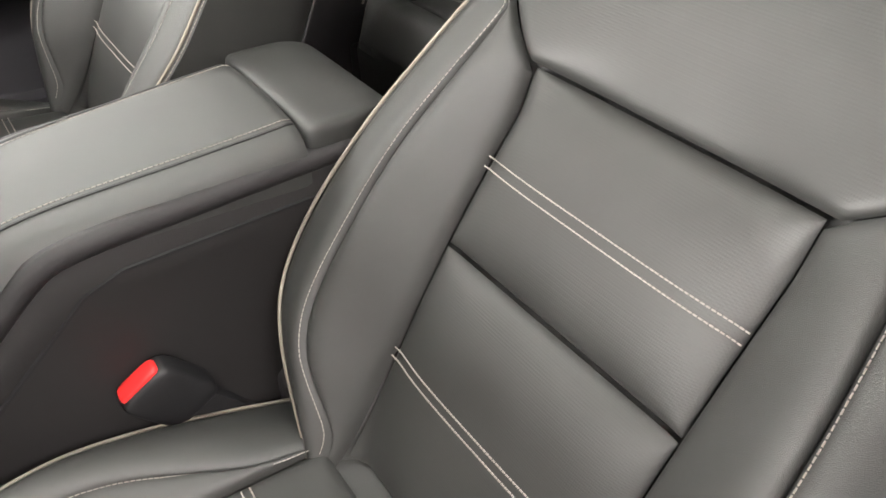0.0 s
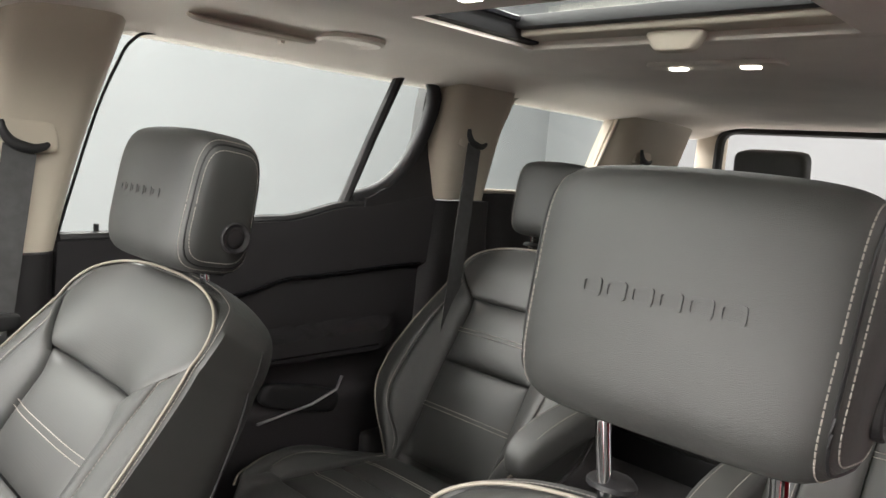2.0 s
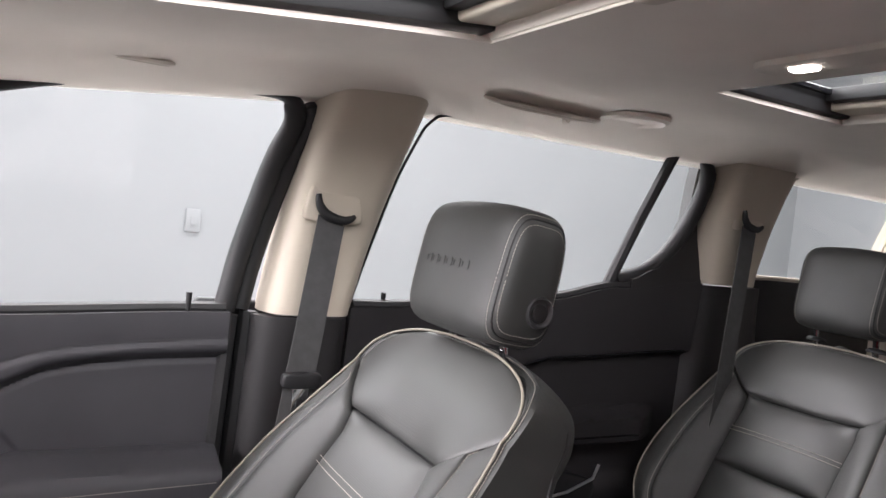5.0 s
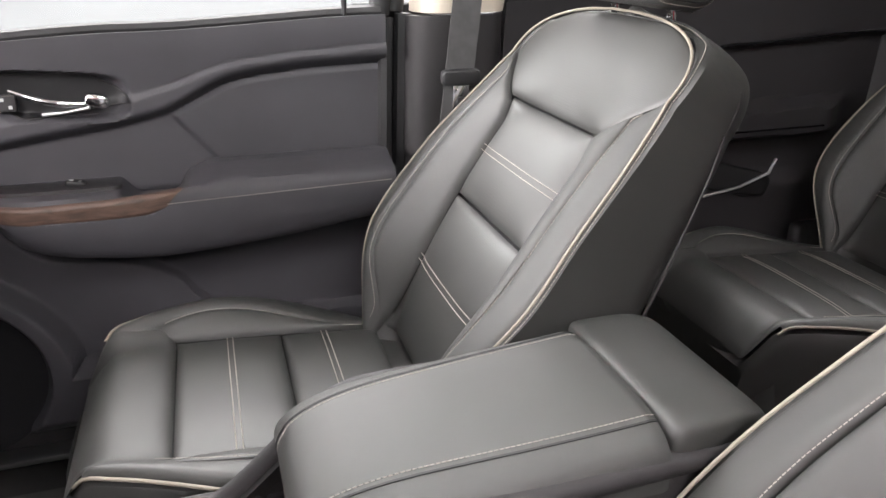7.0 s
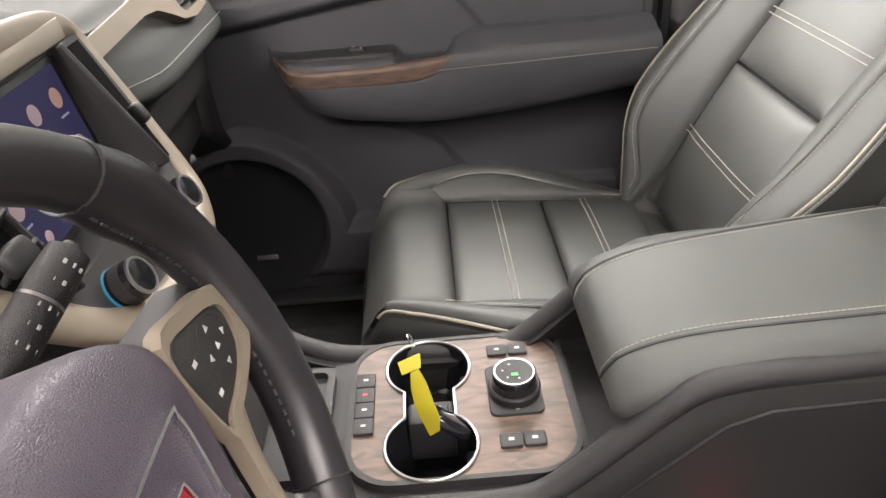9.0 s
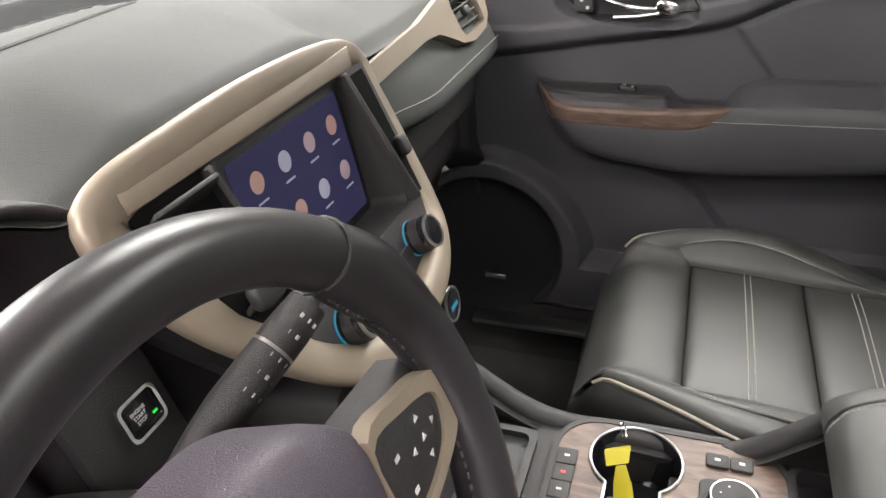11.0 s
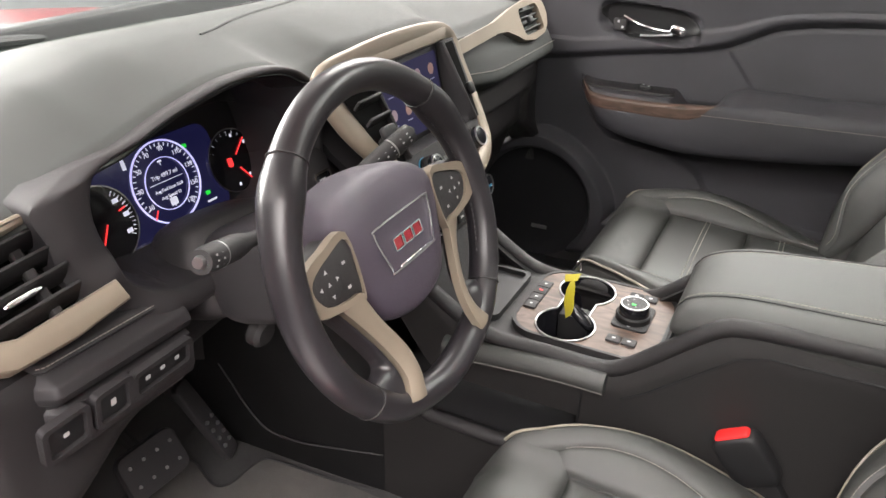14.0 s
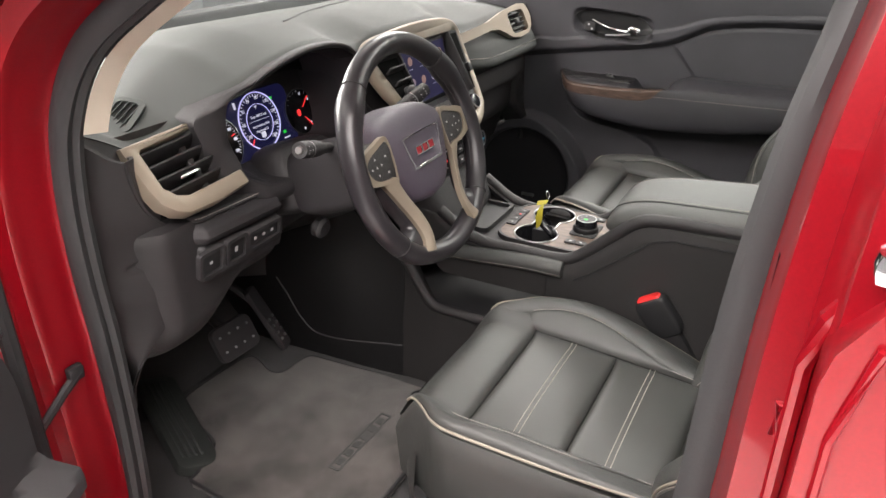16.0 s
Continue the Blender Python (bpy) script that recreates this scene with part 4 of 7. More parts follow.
def wood_f(a, b):
    """The wooden edge: full height ahead, cut slanting at its rear end."""
    y0 = 0.372 - 0.304 * a
    y = y0 + 0.028 * b * smooth(0.80, 1.0, a)
    top = arm_edge(y) + 0.0015
    low = spline(y, (0.068, 0.945), (0.100, 0.928), (0.131, 0.919), (0.25, 0.919), (0.344, 0.925), (0.372, 0.958))
    x = arm_x(y) - 0.0035 + 0.006 * (1 - smooth(0, 0.16, b)) + 0.002 * smooth(0.9, 1.0, b)
    return (x, y, top + (min(top - 0.002, low) - top) * b)


part("wood_strip", panel_wall(wood_f, 48, 10, 0.008), WOOD, arm, "dark open-pore wood strip")
part("wood_edge", tube([Vector(wood_f(k / 40, 1.0)) + Vector((0.0005, 0, -0.001)) for k in range(37)], 0.0013, 6), STEEL, arm)
part("window_switch_panel", moved(prism([(p.x, p.y) for p in curve([(0.166, 0.700, 0), (0.182, 0.742, 0), (0.30, 0.748, 0), (0.374, 0.744, 0), (0.345, 0.706, 0), (0.25, 0.697, 0)], 6)], 0.007, 0.002), pose(0, 0, 0.9555) @ Matrix(((0, 1, 0, 0), (1, 0, 0, 0), (0, 0, 1, 0), (0, 0, 0, 1)))), TRIM, arm)
switch = part("window_switch", moved(blob(0.018, 0.030, 0.012, 4, 5), pose(0.722, 0.228, 0.9645, 10, 0, 0)), DARK, arm)
part("switch_mark", box(0.720, 0.233, 0.9712, 0.004, 0.006, 0.0012, 0, 1), MARK, switch)
part("switch_mark", box(0.716, 0.220, 0.9700, 0.003, 0.004, 0.0012, 0, 1), MARK, switch)
# handle in its black bowl
bowl = [(p.x, p.y) for p in curve([(0.352, 1.112, 0), (0.334, 1.127, 0), (0.270, 1.131, 0), (0.205, 1.131, 0), (0.172, 1.116, 0), (0.134, 1.088, 0), (0.152, 1.078, 0), (0.270, 1.063, 0), (0.315, 1.076, 0)], 6)]
part("handle_bowl", panel_wall(lambda a, b: (lambda y, z: (front_door_x(y, z) - 0.0012, y, z))(0.245 + (bowl[int(a * 54 + 0.5) % 54][0] - 0.245) * b, 1.096 + (bowl[int(a * 54 + 0.5) % 54][1] - 1.096) * b), 54, 10, 0.004), DARK, door, "black handle bowl")
part("bowl_rim", tube([(front_door_x(y, z) - 0.0015, y, z) for y, z in bowl], 0.0017, 6, closed=True), TRIM, door)
pts = [(0.742 - 0.012 * math.sin(math.pi * k / 12), 0.298 - 0.104 * k / 12, 1.110 - 0.026 * (k / 12) - 0.004 * math.sin(math.pi * k / 12)) for k in range(13)]
handle = part("handle", tube(pts, lambda t: 0.0034 + 0.0026 * t, 10), CHROME, door, "chrome pull handle")
part("handle_end", moved(blob(0.018, 0.036, 0.022, 3, 6), pose(0.738, 0.178, 1.090, 14, 0, 0)), CHROME, handle)
part("handle_tail", tube([(0.738, 0.19, 1.080), (0.744, 0.225, 1.073), (0.750, 0.26, 1.070)], 0.003, 8), STEEL, handle)
part("lock_switch", moved(prism(rounded(0.026, 0.030, 0.005), 0.006, 0.002), pose(0.762, 0.309, 1.089, 0, -90, 0)), TRIM, door)
for y, z in ((0.313, 1.095), (0.303, 1.083)):
    part("lock_mark", box(0.7555, y, z, 0.001, 0.005, 0.005, 0, 1), MARK, door)
pts = [(arm_x(y) - 0.0042, y, 0.936 + 0.045 * (0.093 - y) * (0.6 if y > 0 else 0.5)) for y in [0.093 - 0.365 * k / 34 for k in range(35)]]
part("stitching", stitches(pts), THREAD, arm)
pts = [(front_door_x(y, upper_line(y) + 0.006) - 0.0005, y, upper_line(y) + 0.006) for y in [0.142 - 0.41 * k / 50 for k in range(51)]]
part("stitching", stitches(pts), TRIM, door)
# real cover, widened to the moulding; its black also paints the dash's shade
part("loudspeaker_cover", panel_wall(lambda a, b: (lambda c, d: (lambda q: (front_door_x(0.478, 0.640) - 0.004 - 0.010 * b ** 8, 0.478 + 0.152 * b * c * q, 0.630 + 0.152 * b * d * q))(1 / (abs(c) ** 2.0 + abs(d) ** 2.0) ** 0.5))(math.cos(2 * math.pi * a), math.sin(2 * math.pi * a)), 56, 10, 0.008), GRILLE, door, "black perforated loudspeaker cover")
part("loudspeaker_badge", moved(box(0, 0, 0, 0.004, 0.042, 0.010, 0.001, 1), pose(front_door_x(0.478, 0.640) - 0.006, 0.462, 0.558)), STEEL, door, "small metal badge")
part("lock_pin", tube([(0.752, -0.218, 1.205), (0.752, -0.218, 1.236)], lambda t: 0.004 if t < 0.7 else 0.005, 10), DARK, door)
part("belt_seal", tube([(0.762, 0.62 - 0.90 * k / 40, belt_z(0.62 - 0.90 * k / 40) + 0.004) for k in range(41)], 0.011, 8), RUBBER, door)
# window frame of the front door
fr = [(tumble(z) + 0.005, y, z) for y, z in [(-0.282, 1.205), (-0.298, 1.30), (-0.318, 1.40), (-0.335, 1.48), (-0.352, 1.53), (-0.345, 1.562), (-0.315, 1.575), (-0.20, 1.568), (-0.05, 1.552), (0.10, 1.510), (0.25, 1.455), (0.42, 1.36), (0.58, 1.22)]]
fr = [tuple(p) for p in curve(fr, 4, False)]
part("window_frame", tube(fr, lambda t: 0.019 - 0.010 * smooth(0.38, 0.52, t), 10), RUBBER, door, "black rubber window frame")
part("edge_seal", tube([(0.762, -0.290 + 0.025 * k / 10, 1.20 - 0.72 * k / 10) for k in range(11)], 0.013, 8), RUBBER, door, "black rubber edge seal")
structure("body_seal", tube([(x + 0.004, y - 0.028, z + 0.004) for x, y, z in fr[:21]], 0.016, 10), DARK, "black rubber seal on the pillar")
structure("body_seal_lower", tube([(0.775, -0.324 + 0.025 * k / 10, 1.205 - 0.74 * k / 10) for k in range(11)], 0.016, 8), DARK, "black rubber seal on the lower pillar")
structure("pillar_post", box(0.815, -0.34, 0.84, 0.03, 0.20, 0.76, 0.005, 1), DARK, "black inner steel post between the doors")
win = [(0.790, 0.60, 1.17), (0.790, -0.30, 1.19), (0.700, -0.36, 1.58), (0.700, 0.0, 1.575), (0.74, 0.35, 1.43)]
pane = window_pane("window_1", win, "clear front door window glass")
part("scuff_plate", box(0.722, 0.27, 0.474, 0.045, 0.46, 0.012, 0.004, 2), STEEL).name = "sill_plate"
tagged(bpy.data.objects["sill_plate"], "brushed metal door sill plate on the cabin floor", "sill plate", kind="structure")
bpy.data.objects["sill_plate"].location = (0, 0, 0)


part("door_skin", panel_wall(lambda a, b: (0.846 - 0.030 * (2 * b - 1) ** 2, 0.66 - 0.955 * a, 0.46 + 0.69 * b), 12, 12, 0.012), PAINT, door, "red metallic painted door skin")

# ---- rear door ----
def rear_door_x(y, z):
    x = 0.757 - 0.012 * smooth(1.12, 1.28, z)
    sw = blend(y, (-1.40, 1.145), (-1.0, 1.128), (-0.85, 1.098), (-0.65, 1.03))
    x += 0.020 * (1 - smooth(sw - 0.012, sw + 0.004, z))
    body = smooth(0.925, 0.950, z) * (1 - smooth(1.000, 1.012, z)) * smooth(-1.34, -1.22, y) * (1 - smooth(-0.72, -0.55, y))
    x -= 0.065 * body
    x -= 0.02 * (1 - smooth(0.82, 0.86, z))
    return x


rdoor = thing("rear_door", "black rear passenger door, closed, with armrest and grab pocket", "car door", pose(0, 0, 0))
part("door_lining", panel_wall(lambda a, b: (rear_door_x(-0.505 - 0.90 * a, 0.5 + (belt_z(-0.505 - 0.90 * a) - 0.5) * b), -0.505 - 0.90 * a, 0.5 + (belt_z(-0.505 - 0.90 * a) - 0.5) * b), 80, 90, 0.05), TRIM_SOFT, rdoor)
part("trim_line", tube([(rear_door_x(y, 1.15) - 0.004, y, blend(y, (-1.40, 1.145), (-1.0, 1.128), (-0.85, 1.098), (-0.65, 1.03)) + 0.004) for y in [-0.62 - 0.76 * k / 30 for k in range(31)]], 0.0022, 6), GLOSS, rdoor, "thin black trim line")
part("armrest_line", tube([(rear_door_x(y, 0.975) - 0.002, y, 0.962) for y in [-0.72 - 0.50 * k / 20 for k in range(21)]], 0.0020, 6), GLOSS, rdoor)
part("door_skin", panel_wall(lambda a, b: (0.846 - 0.030 * (2 * b - 1) ** 2, -0.305 - 1.10 * a, 0.46 + (belt_z(-0.505 - 0.90 * a) - 0.51) * b), 12, 12, 0.012), PAINT, rdoor, "red metallic painted door skin")
part("pocket", moved(blob(0.03, 0.22, 0.06, 4, 8), pose(0.752, -1.03, 0.85, 14, 0, 0)), DARK, rdoor)
part("pocket_rim", tube([(0.733, -0.91, 0.815), (0.733, -1.05, 0.835), (0.733, -1.12, 0.86), (0.735, -1.135, 0.89)], 0.0035, 8), STEEL, rdoor, "satin pocket rim")
part("lock_pin", tube([(0.765, -0.574, 1.218), (0.765, -0.574, 1.250)], lambda t: 0.004 if t < 0.7 else 0.005, 10), DARK, rdoor)
part("belt_seal", tube([(0.762, -0.51 - 0.86 * k / 40, belt_z(-0.51 - 0.86 * k / 40) + 0.004) for k in range(41)], 0.011, 8), RUBBER, rdoor)
fr = [(tumble(z) + 0.004, y, z) for y, z in [(-0.512, 1.222), (-0.535, 1.32), (-0.56, 1.45), (-0.580, 1.53), (-0.598, 1.572), (-0.64, 1.592), (-0.80, 1.602), (-1.0, 1.604), (-1.20, 1.604), (-1.285, 1.598), (-1.325, 1.570), (-1.335, 1.51), (-1.320, 1.43), (-1.285, 1.37), (-1.23, 1.328), (-1.15, 1.305)]]
fr = [tuple(p) for p in curve(fr, 4, False)]
part("window_frame", tube(fr, lambda t: 0.0028 + 0.0162 * smooth(0.55, 0.68, t), 10), RUBBER, rdoor, "black rubber window frame")
part("window_divider", tube([(tumble(1.60), -1.200, 1.60), (tumble(1.45), -1.172, 1.45), (tumble(1.30), -1.130, 1.295)], 0.013, 8), RUBBER, rdoor, "black window divider bar")
part("corner_panel", panel_wall(lambda a, b: (tumble(1.4) - 0.005, -1.18 - 0.23 * a, 1.285 + (blend(1.18 + 0.23 * a, (1.18, 1.312), (1.25, 1.338), (1.30, 1.385), (1.33, 1.45), (1.35, 1.60)) - 1.285) * b), 24, 12, 0.03), TRIM, rdoor)
window_pane("window_2", [(0.790, -0.50, 1.21), (0.790, -1.40, 1.29), (0.69, -1.36, 1.615), (0.69, -0.58, 1.615)], "clear rear door window glass")
window_pane("window_3", [(0.765, -1.58, 1.32), (0.765, -2.12, 1.35), (0.70, -2.10, 1.625), (0.70, -1.58, 1.625)], "clear rear quarter window glass")
structure("window_3_seal", tube([(tumble(z) - 0.012, y, z) for y, z in [(-1.595, 1.340), (-1.585, 1.50), (-1.595, 1.590), (-1.64, 1.616), (-2.09, 1.622), (-2.12, 1.59), (-2.10, 1.37), (-2.06, 1.340)]], 0.007, 8, closed=True), CREAM, "cream surround of the rear quarter window")


# ---- second and third row ----
REAR = "second row seats"
seat("second_row_seat", "black leather second row seat with ivory piping and low head restraint", REAR, pose(0.45, -0.985, -0.02), letters=False, head_width=0.20, raised=0.014)
seat("second_row_seat", "black leather second row seat with ivory piping and low head restraint", REAR, pose(-0.45, -0.985, -0.02), letters=False, head_width=0.20, raised=0.014)


def fold_arm(x):
    root = thing("fold_down_armrest", "black leather fold-down armrest beside the second row seat", "armrest", pose(x, -1.24, 0.93, -6, 0, 0), "fold-down armrests")
    part("pad", blob(0.075, 0.34, 0.07, 4, 10, lambda x, y, z: (x, y, z - 0.9 * max(0, y) ** 2)), LEATHER, root)
    part("pivot_cover", moved(lathe([(0.045, 0), (0.045, 0.012), (0.038, 0.018)], 24), pose(0.030, -0.14, -0.01, 0, 90, 0)), DARK, root)
    for s in (-1, 1):
        part("stitching", stitches([(s * 0.022, -0.14 + 0.27 * k / 12, 0.0345 - 0.9 * max(0, -0.14 + 0.27 * k / 12) ** 2) for k in range(13)]), THREAD, root)
    return root


fold_arm(0.165)
fold_arm(-0.165)


def third_row(x):
    root = thing("third_row_seat", "black third row seat with upright head restraint", "seat", pose(x, -2.38, 0), "third row seats")
    part("backrest", moved(blob(0.46, 0.12, 0.62, 6, 8), pose(0, 0, 1.05, -14, 0, 0)), LEATHER, root)
    part("cushion", moved(blob(0.46, 0.44, 0.16, 6, 8), pose(0, 0.22, 0.74)), LEATHER, root)
    part("head_restraint", moved(blob(0.225, 0.08, 0.135, 6, 8), pose(0, -0.085, 1.465, -10, 0, 0)), LEATHER, root)
    for s in (-1, 1):
        part("post", tube([(s * 0.06, -0.07, 1.33), (s * 0.06, -0.08, 1.43)], 0.006, 8), CHROME, root)
    part("base", box(0, 0.18, 0.61, 0.42, 0.36, 0.14, 0.02, 2), DARK, root)
    return root


third_row(0.31)
third_row(-0.31)


# ---- dashboard ----
def facing(x, y, z, lean=0.0, turn=0.0):
    """The pose of a panel that faces the seats: its x to the car's right, its y up, its z towards the rear; lean: degrees by which it lies back."""
    return pose(x, y, z) @ pose(0, 0, 0, 0, 0, turn) @ pose(0, 0, 0, 90 - lean, 0, 0)


dash = thing("dashboard", "dark grey dashboard with champagne trim, screen and instrument cluster", "dashboard", pose(0, 0, 0))


def lip_y(x):
    return blend(x, (-0.74, 0.516), (-0.68, 0.510), (-0.60, 0.510), (-0.54, 0.495), (-0.46, 0.462), (-0.30, 0.458), (-0.19, 0.450), (0.0, 0.436), (0.17, 0.446), (0.26, 0.468), (0.50, 0.474), (0.74, 0.50))


def lip_z(x):
    """Height of the crease in which the top pad ends."""
    return spline(x, (-0.74, 1.160), (-0.722, 1.152), (-0.695, 1.137), (-0.667, 1.119), (-0.648, 1.108), (-0.62, 1.106), (-0.575, 1.112), (-0.52, 1.142), (-0.48, 1.160), (-0.40, 1.184), (-0.316, 1.197), (-0.24, 1.192), (-0.195, 1.172), (-0.15, 1.176), (-0.10, 1.190), (0.10, 1.190), (0.17, 1.172), (0.22, 1.148), (0.35, 1.140), (0.60, 1.138), (0.74, 1.115))


def crest_z(x):
    return blend(x, (-0.74, 1.172), (-0.67, 1.144), (-0.60, 1.136), (-0.46, 1.204), (-0.36, 1.220), (-0.15, 1.218), (0.1, 1.215), (0.4, 1.18), (0.74, 1.135))


def top_f(a, b):
    x = -0.74 + 1.48 * a
    y0, z0 = lip_y(x), lip_z(x)
    y = y0 + (1.03 - y0) * b
    z = z0 + (crest_z(x) - z0) * smooth(0, 0.25, b) - 0.075 * smooth(0.30, 1.0, b)
    z -= 0.012 * (1 - smooth(0, 0.04, b))
    return (x, y, z)


bm, _ = sheet(lambda a, b: top_f(a, b ** 1.4), 150, 44)
part("top_pad", bm, DASH, dash, "grained grey soft dashboard top")
bm, _ = sheet(lambda a, b: (lambda p: (p[0], p[1] + (-0.012 + 0.062 * smooth(-0.66, -0.60, p[0])) * b, p[2] - (0.034 - 0.022 * smooth(-0.67, -0.61, p[0])) * b - 0.002))(top_f(a, 0.0)), 150, 4)
part("lip", bm, TRIM, dash)
# slot in the dash top and the defroster grille
part("defroster_grille", moved(prism(rounded(0.56, 0.045, 0.01), 0.006, 0.002), pose(0.02, 0.86, 1.165, -8, 0, 0)), DARK, dash)
for k in range(24):
    part("grille_bar", box(-0.24 + 0.0225 * k, 0.86, 1.1715, 0.003, 0.036, 0.003, 0, 1, m=pose(0, 0, 0, -8, 0, 0)), TRIM, dash)
seam = [top_f(0.335 + 0.25 * k / 30, 0.20 + 0.14 * math.sin(math.pi * k / 60)) for k in range(31)]
part("pad_seam", tube([(x, y, z + 0.0006) for x, y, z in seam], 0.0018, 5), DARK, dash)
seam = [top_f(0.03 + 0.0045 * k, 0.36 + 0.006 * k) for k in range(60)]
part("pad_seam", tube([(x, y, z + 0.0006) for x, y, z in seam], 0.0022, 5), DARK, dash)


def lower_f(a, b):
    """The dash's face below the lip: recessed round the instruments."""
    x = -0.735 + 1.47 * a
    z = 1.12 - 0.50 * b
    y = line(x, (-0.735, 0.60), (-0.70, 0.55), (-0.66, 0.535), (-0.53, 0.535), (-0.51, 0.60), (-0.20, 0.60), (-0.185, 0.47), (0.185, 0.47), (0.21, 0.51), (0.735, 0.53))
    low = line(x, (-0.735, 0.56), (-0.70, 0.485), (-0.67, 0.46), (-0.44, 0.462), (-0.42, 0.50), (-0.22, 0.52), (-0.16, 0.44), (0.16, 0.44), (0.20, 0.475), (0.735, 0.49))
    k = smooth(1.02, 0.985, z)
    y = y + (low - y) * k
    drop = 0.06 * smooth(-0.50, -0.63, x)
    return (x, y + 0.30 * smooth(0.90 - drop, 0.69 - drop, z) ** 1.2, z)


bm, _ = sheet(lower_f, 140, 50)
part("lower_panel", bm, TRIM, dash, "black grained lower dashboard")
# end panels, split above the knee
def end_skin(s, z0, z1, edge):
    """A smooth cover from the door seal round to the dash face; edge: (z, x of its inner edge)."""
    def f(a, b):
        z = z0 + (z1 - z0) * b + 0.046 * smooth(0.80, 0.05, a) * (1 - smooth(0, 0.4, b))
        xi = spline(min(z0, z), *edge)
        x = line(a, (0, -0.758), (0.10, -0.756), (0.25, -0.748), (0.80, xi - 0.022), (0.92, xi - 0.005), (1, xi))
        y = line(a, (0, 0.58), (0.10, 0.524), (0.25, 0.508), (0.80, 0.480), (0.92, 0.484), (1, 0.545))
        bulge = 0.006 + 0.010 * smooth(0.955, 0.90, z) - 0.016 * math.exp(-((z - 0.949) / 0.005) ** 2) * smooth(0.4, 0.75, a)
        return (-s * x, y - bulge * math.sin(math.pi * min(1, a * 1.1)), z)
    return panel_wall(f, 40, 90, -s * 0.006)


for s in (-1, 1):
    part("end_cover", end_skin(s, 1.104, 0.740, ((0.740, -0.762), (0.797, -0.730), (0.831, -0.688), (0.866, -0.637), (0.904, -0.627), (0.932, -0.632), (0.944, -0.648), (0.952, -0.650), (0.960, -0.628), (0.972, -0.618), (0.988, -0.624), (1.004, -0.642), (1.033, -0.664), (1.085, -0.679), (1.104, -0.678))), TRIM, dash, "smooth black end cover")
    part("end_filler", box(s * 0.72, 0.82, 0.90, 0.05, 0.40, 0.40, 0.02, 2), TRIM, dash)

# left air vent in its open champagne frame
vm = facing(-0.590, 0.487, 1.062, 36)
frame_o = [(-0.096, 0.052), (-0.092, -0.014), (-0.086, -0.040), (-0.070, -0.057), (-0.050, -0.066), (0.010, -0.067), (0.076, -0.060), (0.074, -0.036), (-0.034, -0.041), (-0.054, -0.034), (-0.067, -0.018), (-0.069, 0.036), (-0.066, 0.040), (0.060, 0.050), (0.062, 0.060)]
part("vent_frame", moved(prism(frame_o, 0.024, 0.006), vm @ pose(0, 0, -0.004)), BEIGE, dash, "champagne satin vent frame")
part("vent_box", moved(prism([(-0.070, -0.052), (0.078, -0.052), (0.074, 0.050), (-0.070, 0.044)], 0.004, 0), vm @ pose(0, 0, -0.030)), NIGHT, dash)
part("vent_back", moved(box(0, 0, 0, 0.15, 0.10, 0.03, 0.004, 1), vm @ pose(0.0, -0.004, -0.048)), DARK, dash)
for k in range(4):
    part("vent_slat", moved(box(0, 0, 0, 0.112, 0.004, 0.030, 0.0018, 2, m=pose(0, 0, 0, -24, 0, 3)), vm @ pose(-0.010, -0.030 + 0.021 * k, 0.000)), TRIM, dash)
for x in (0.018,):
    part("vent_vane", moved(box(0, 0, 0, 0.012, 0.080, 0.010, 0.002, 1), vm @ pose(x, -0.002, -0.008)), TRIM, dash)
part("vent_tab", moved(blob(0.040, 0.006, 0.008, 4, 5), vm @ pose(-0.006, -0.012, 0.008, 0, 0, 3)), CHROME, dash, "chrome vent tab")
KNEE = [(0.502, 1.006), (0.474, 1.002), (0.46, 0.996), (0.455, 0.99), (0.459, 0.9855), (0.454, 0.982), (0.444, 0.975), (0.44, 0.965), (0.444, 0.956), (0.453, 0.952), (0.454, 0.948), (0.447, 0.944), (0.445, 0.93), (0.447, 0.905), (0.452, 0.892), (0.467, 0.883), (0.502, 0.876)]


def knee_f(a, b):
    """The knee panel below the vent: soft stitched ledge, padded roll, groove, switch field."""
    x = -0.632 + 0.200 * a
    k = b * 16
    i = min(15, int(k))
    y = KNEE[i][0] + (KNEE[i + 1][0] - KNEE[i][0]) * (k - i)
    z = KNEE[i][1] + (KNEE[i + 1][1] - KNEE[i][1]) * (k - i)
    return (x, y + 0.045 * (1 - smooth(-0.03, 0.13, a)) + 0.05 * smooth(0.93, 1.0, a), z - 0.006 * a)


part("knee_panel", sheet(knee_f, 60, 64)[0], TRIM_SOFT, dash, "dark padded knee panel")
part("stitching", stitches([Vector(knee_f(0.10 + 0.80 * k / 30, 2.55 / 16)) + Vector((0, -0.0006, 0.0004)) for k in range(31)]), THREAD, dash)

# small demister vent on the dash top
da, db = (0.74 - 0.604) / 1.48, (0.590 - lip_y(-0.604)) / (1.03 - lip_y(-0.604))
d0 = Vector(top_f(da, db))
dx, dy = (Vector(top_f(da + 0.02, db)) - d0).normalized(), (Vector(top_f(da, db + 0.03)) - d0)
dn = dx.cross(dy).normalized()
dv = Matrix.Translation(d0 + dn * 0.0015) @ Matrix((dx, dn.cross(dx), dn)).transposed().to_4x4() @ pose(0, 0, 0, 0, 0, 32)
part("demister_frame", moved(ring(rounded(0.086, 0.052, 0.018), rounded(0.067, 0.034, 0.009), 0.005, 0.002), dv @ pose(0, 0, -0.001)), DASH, dash)
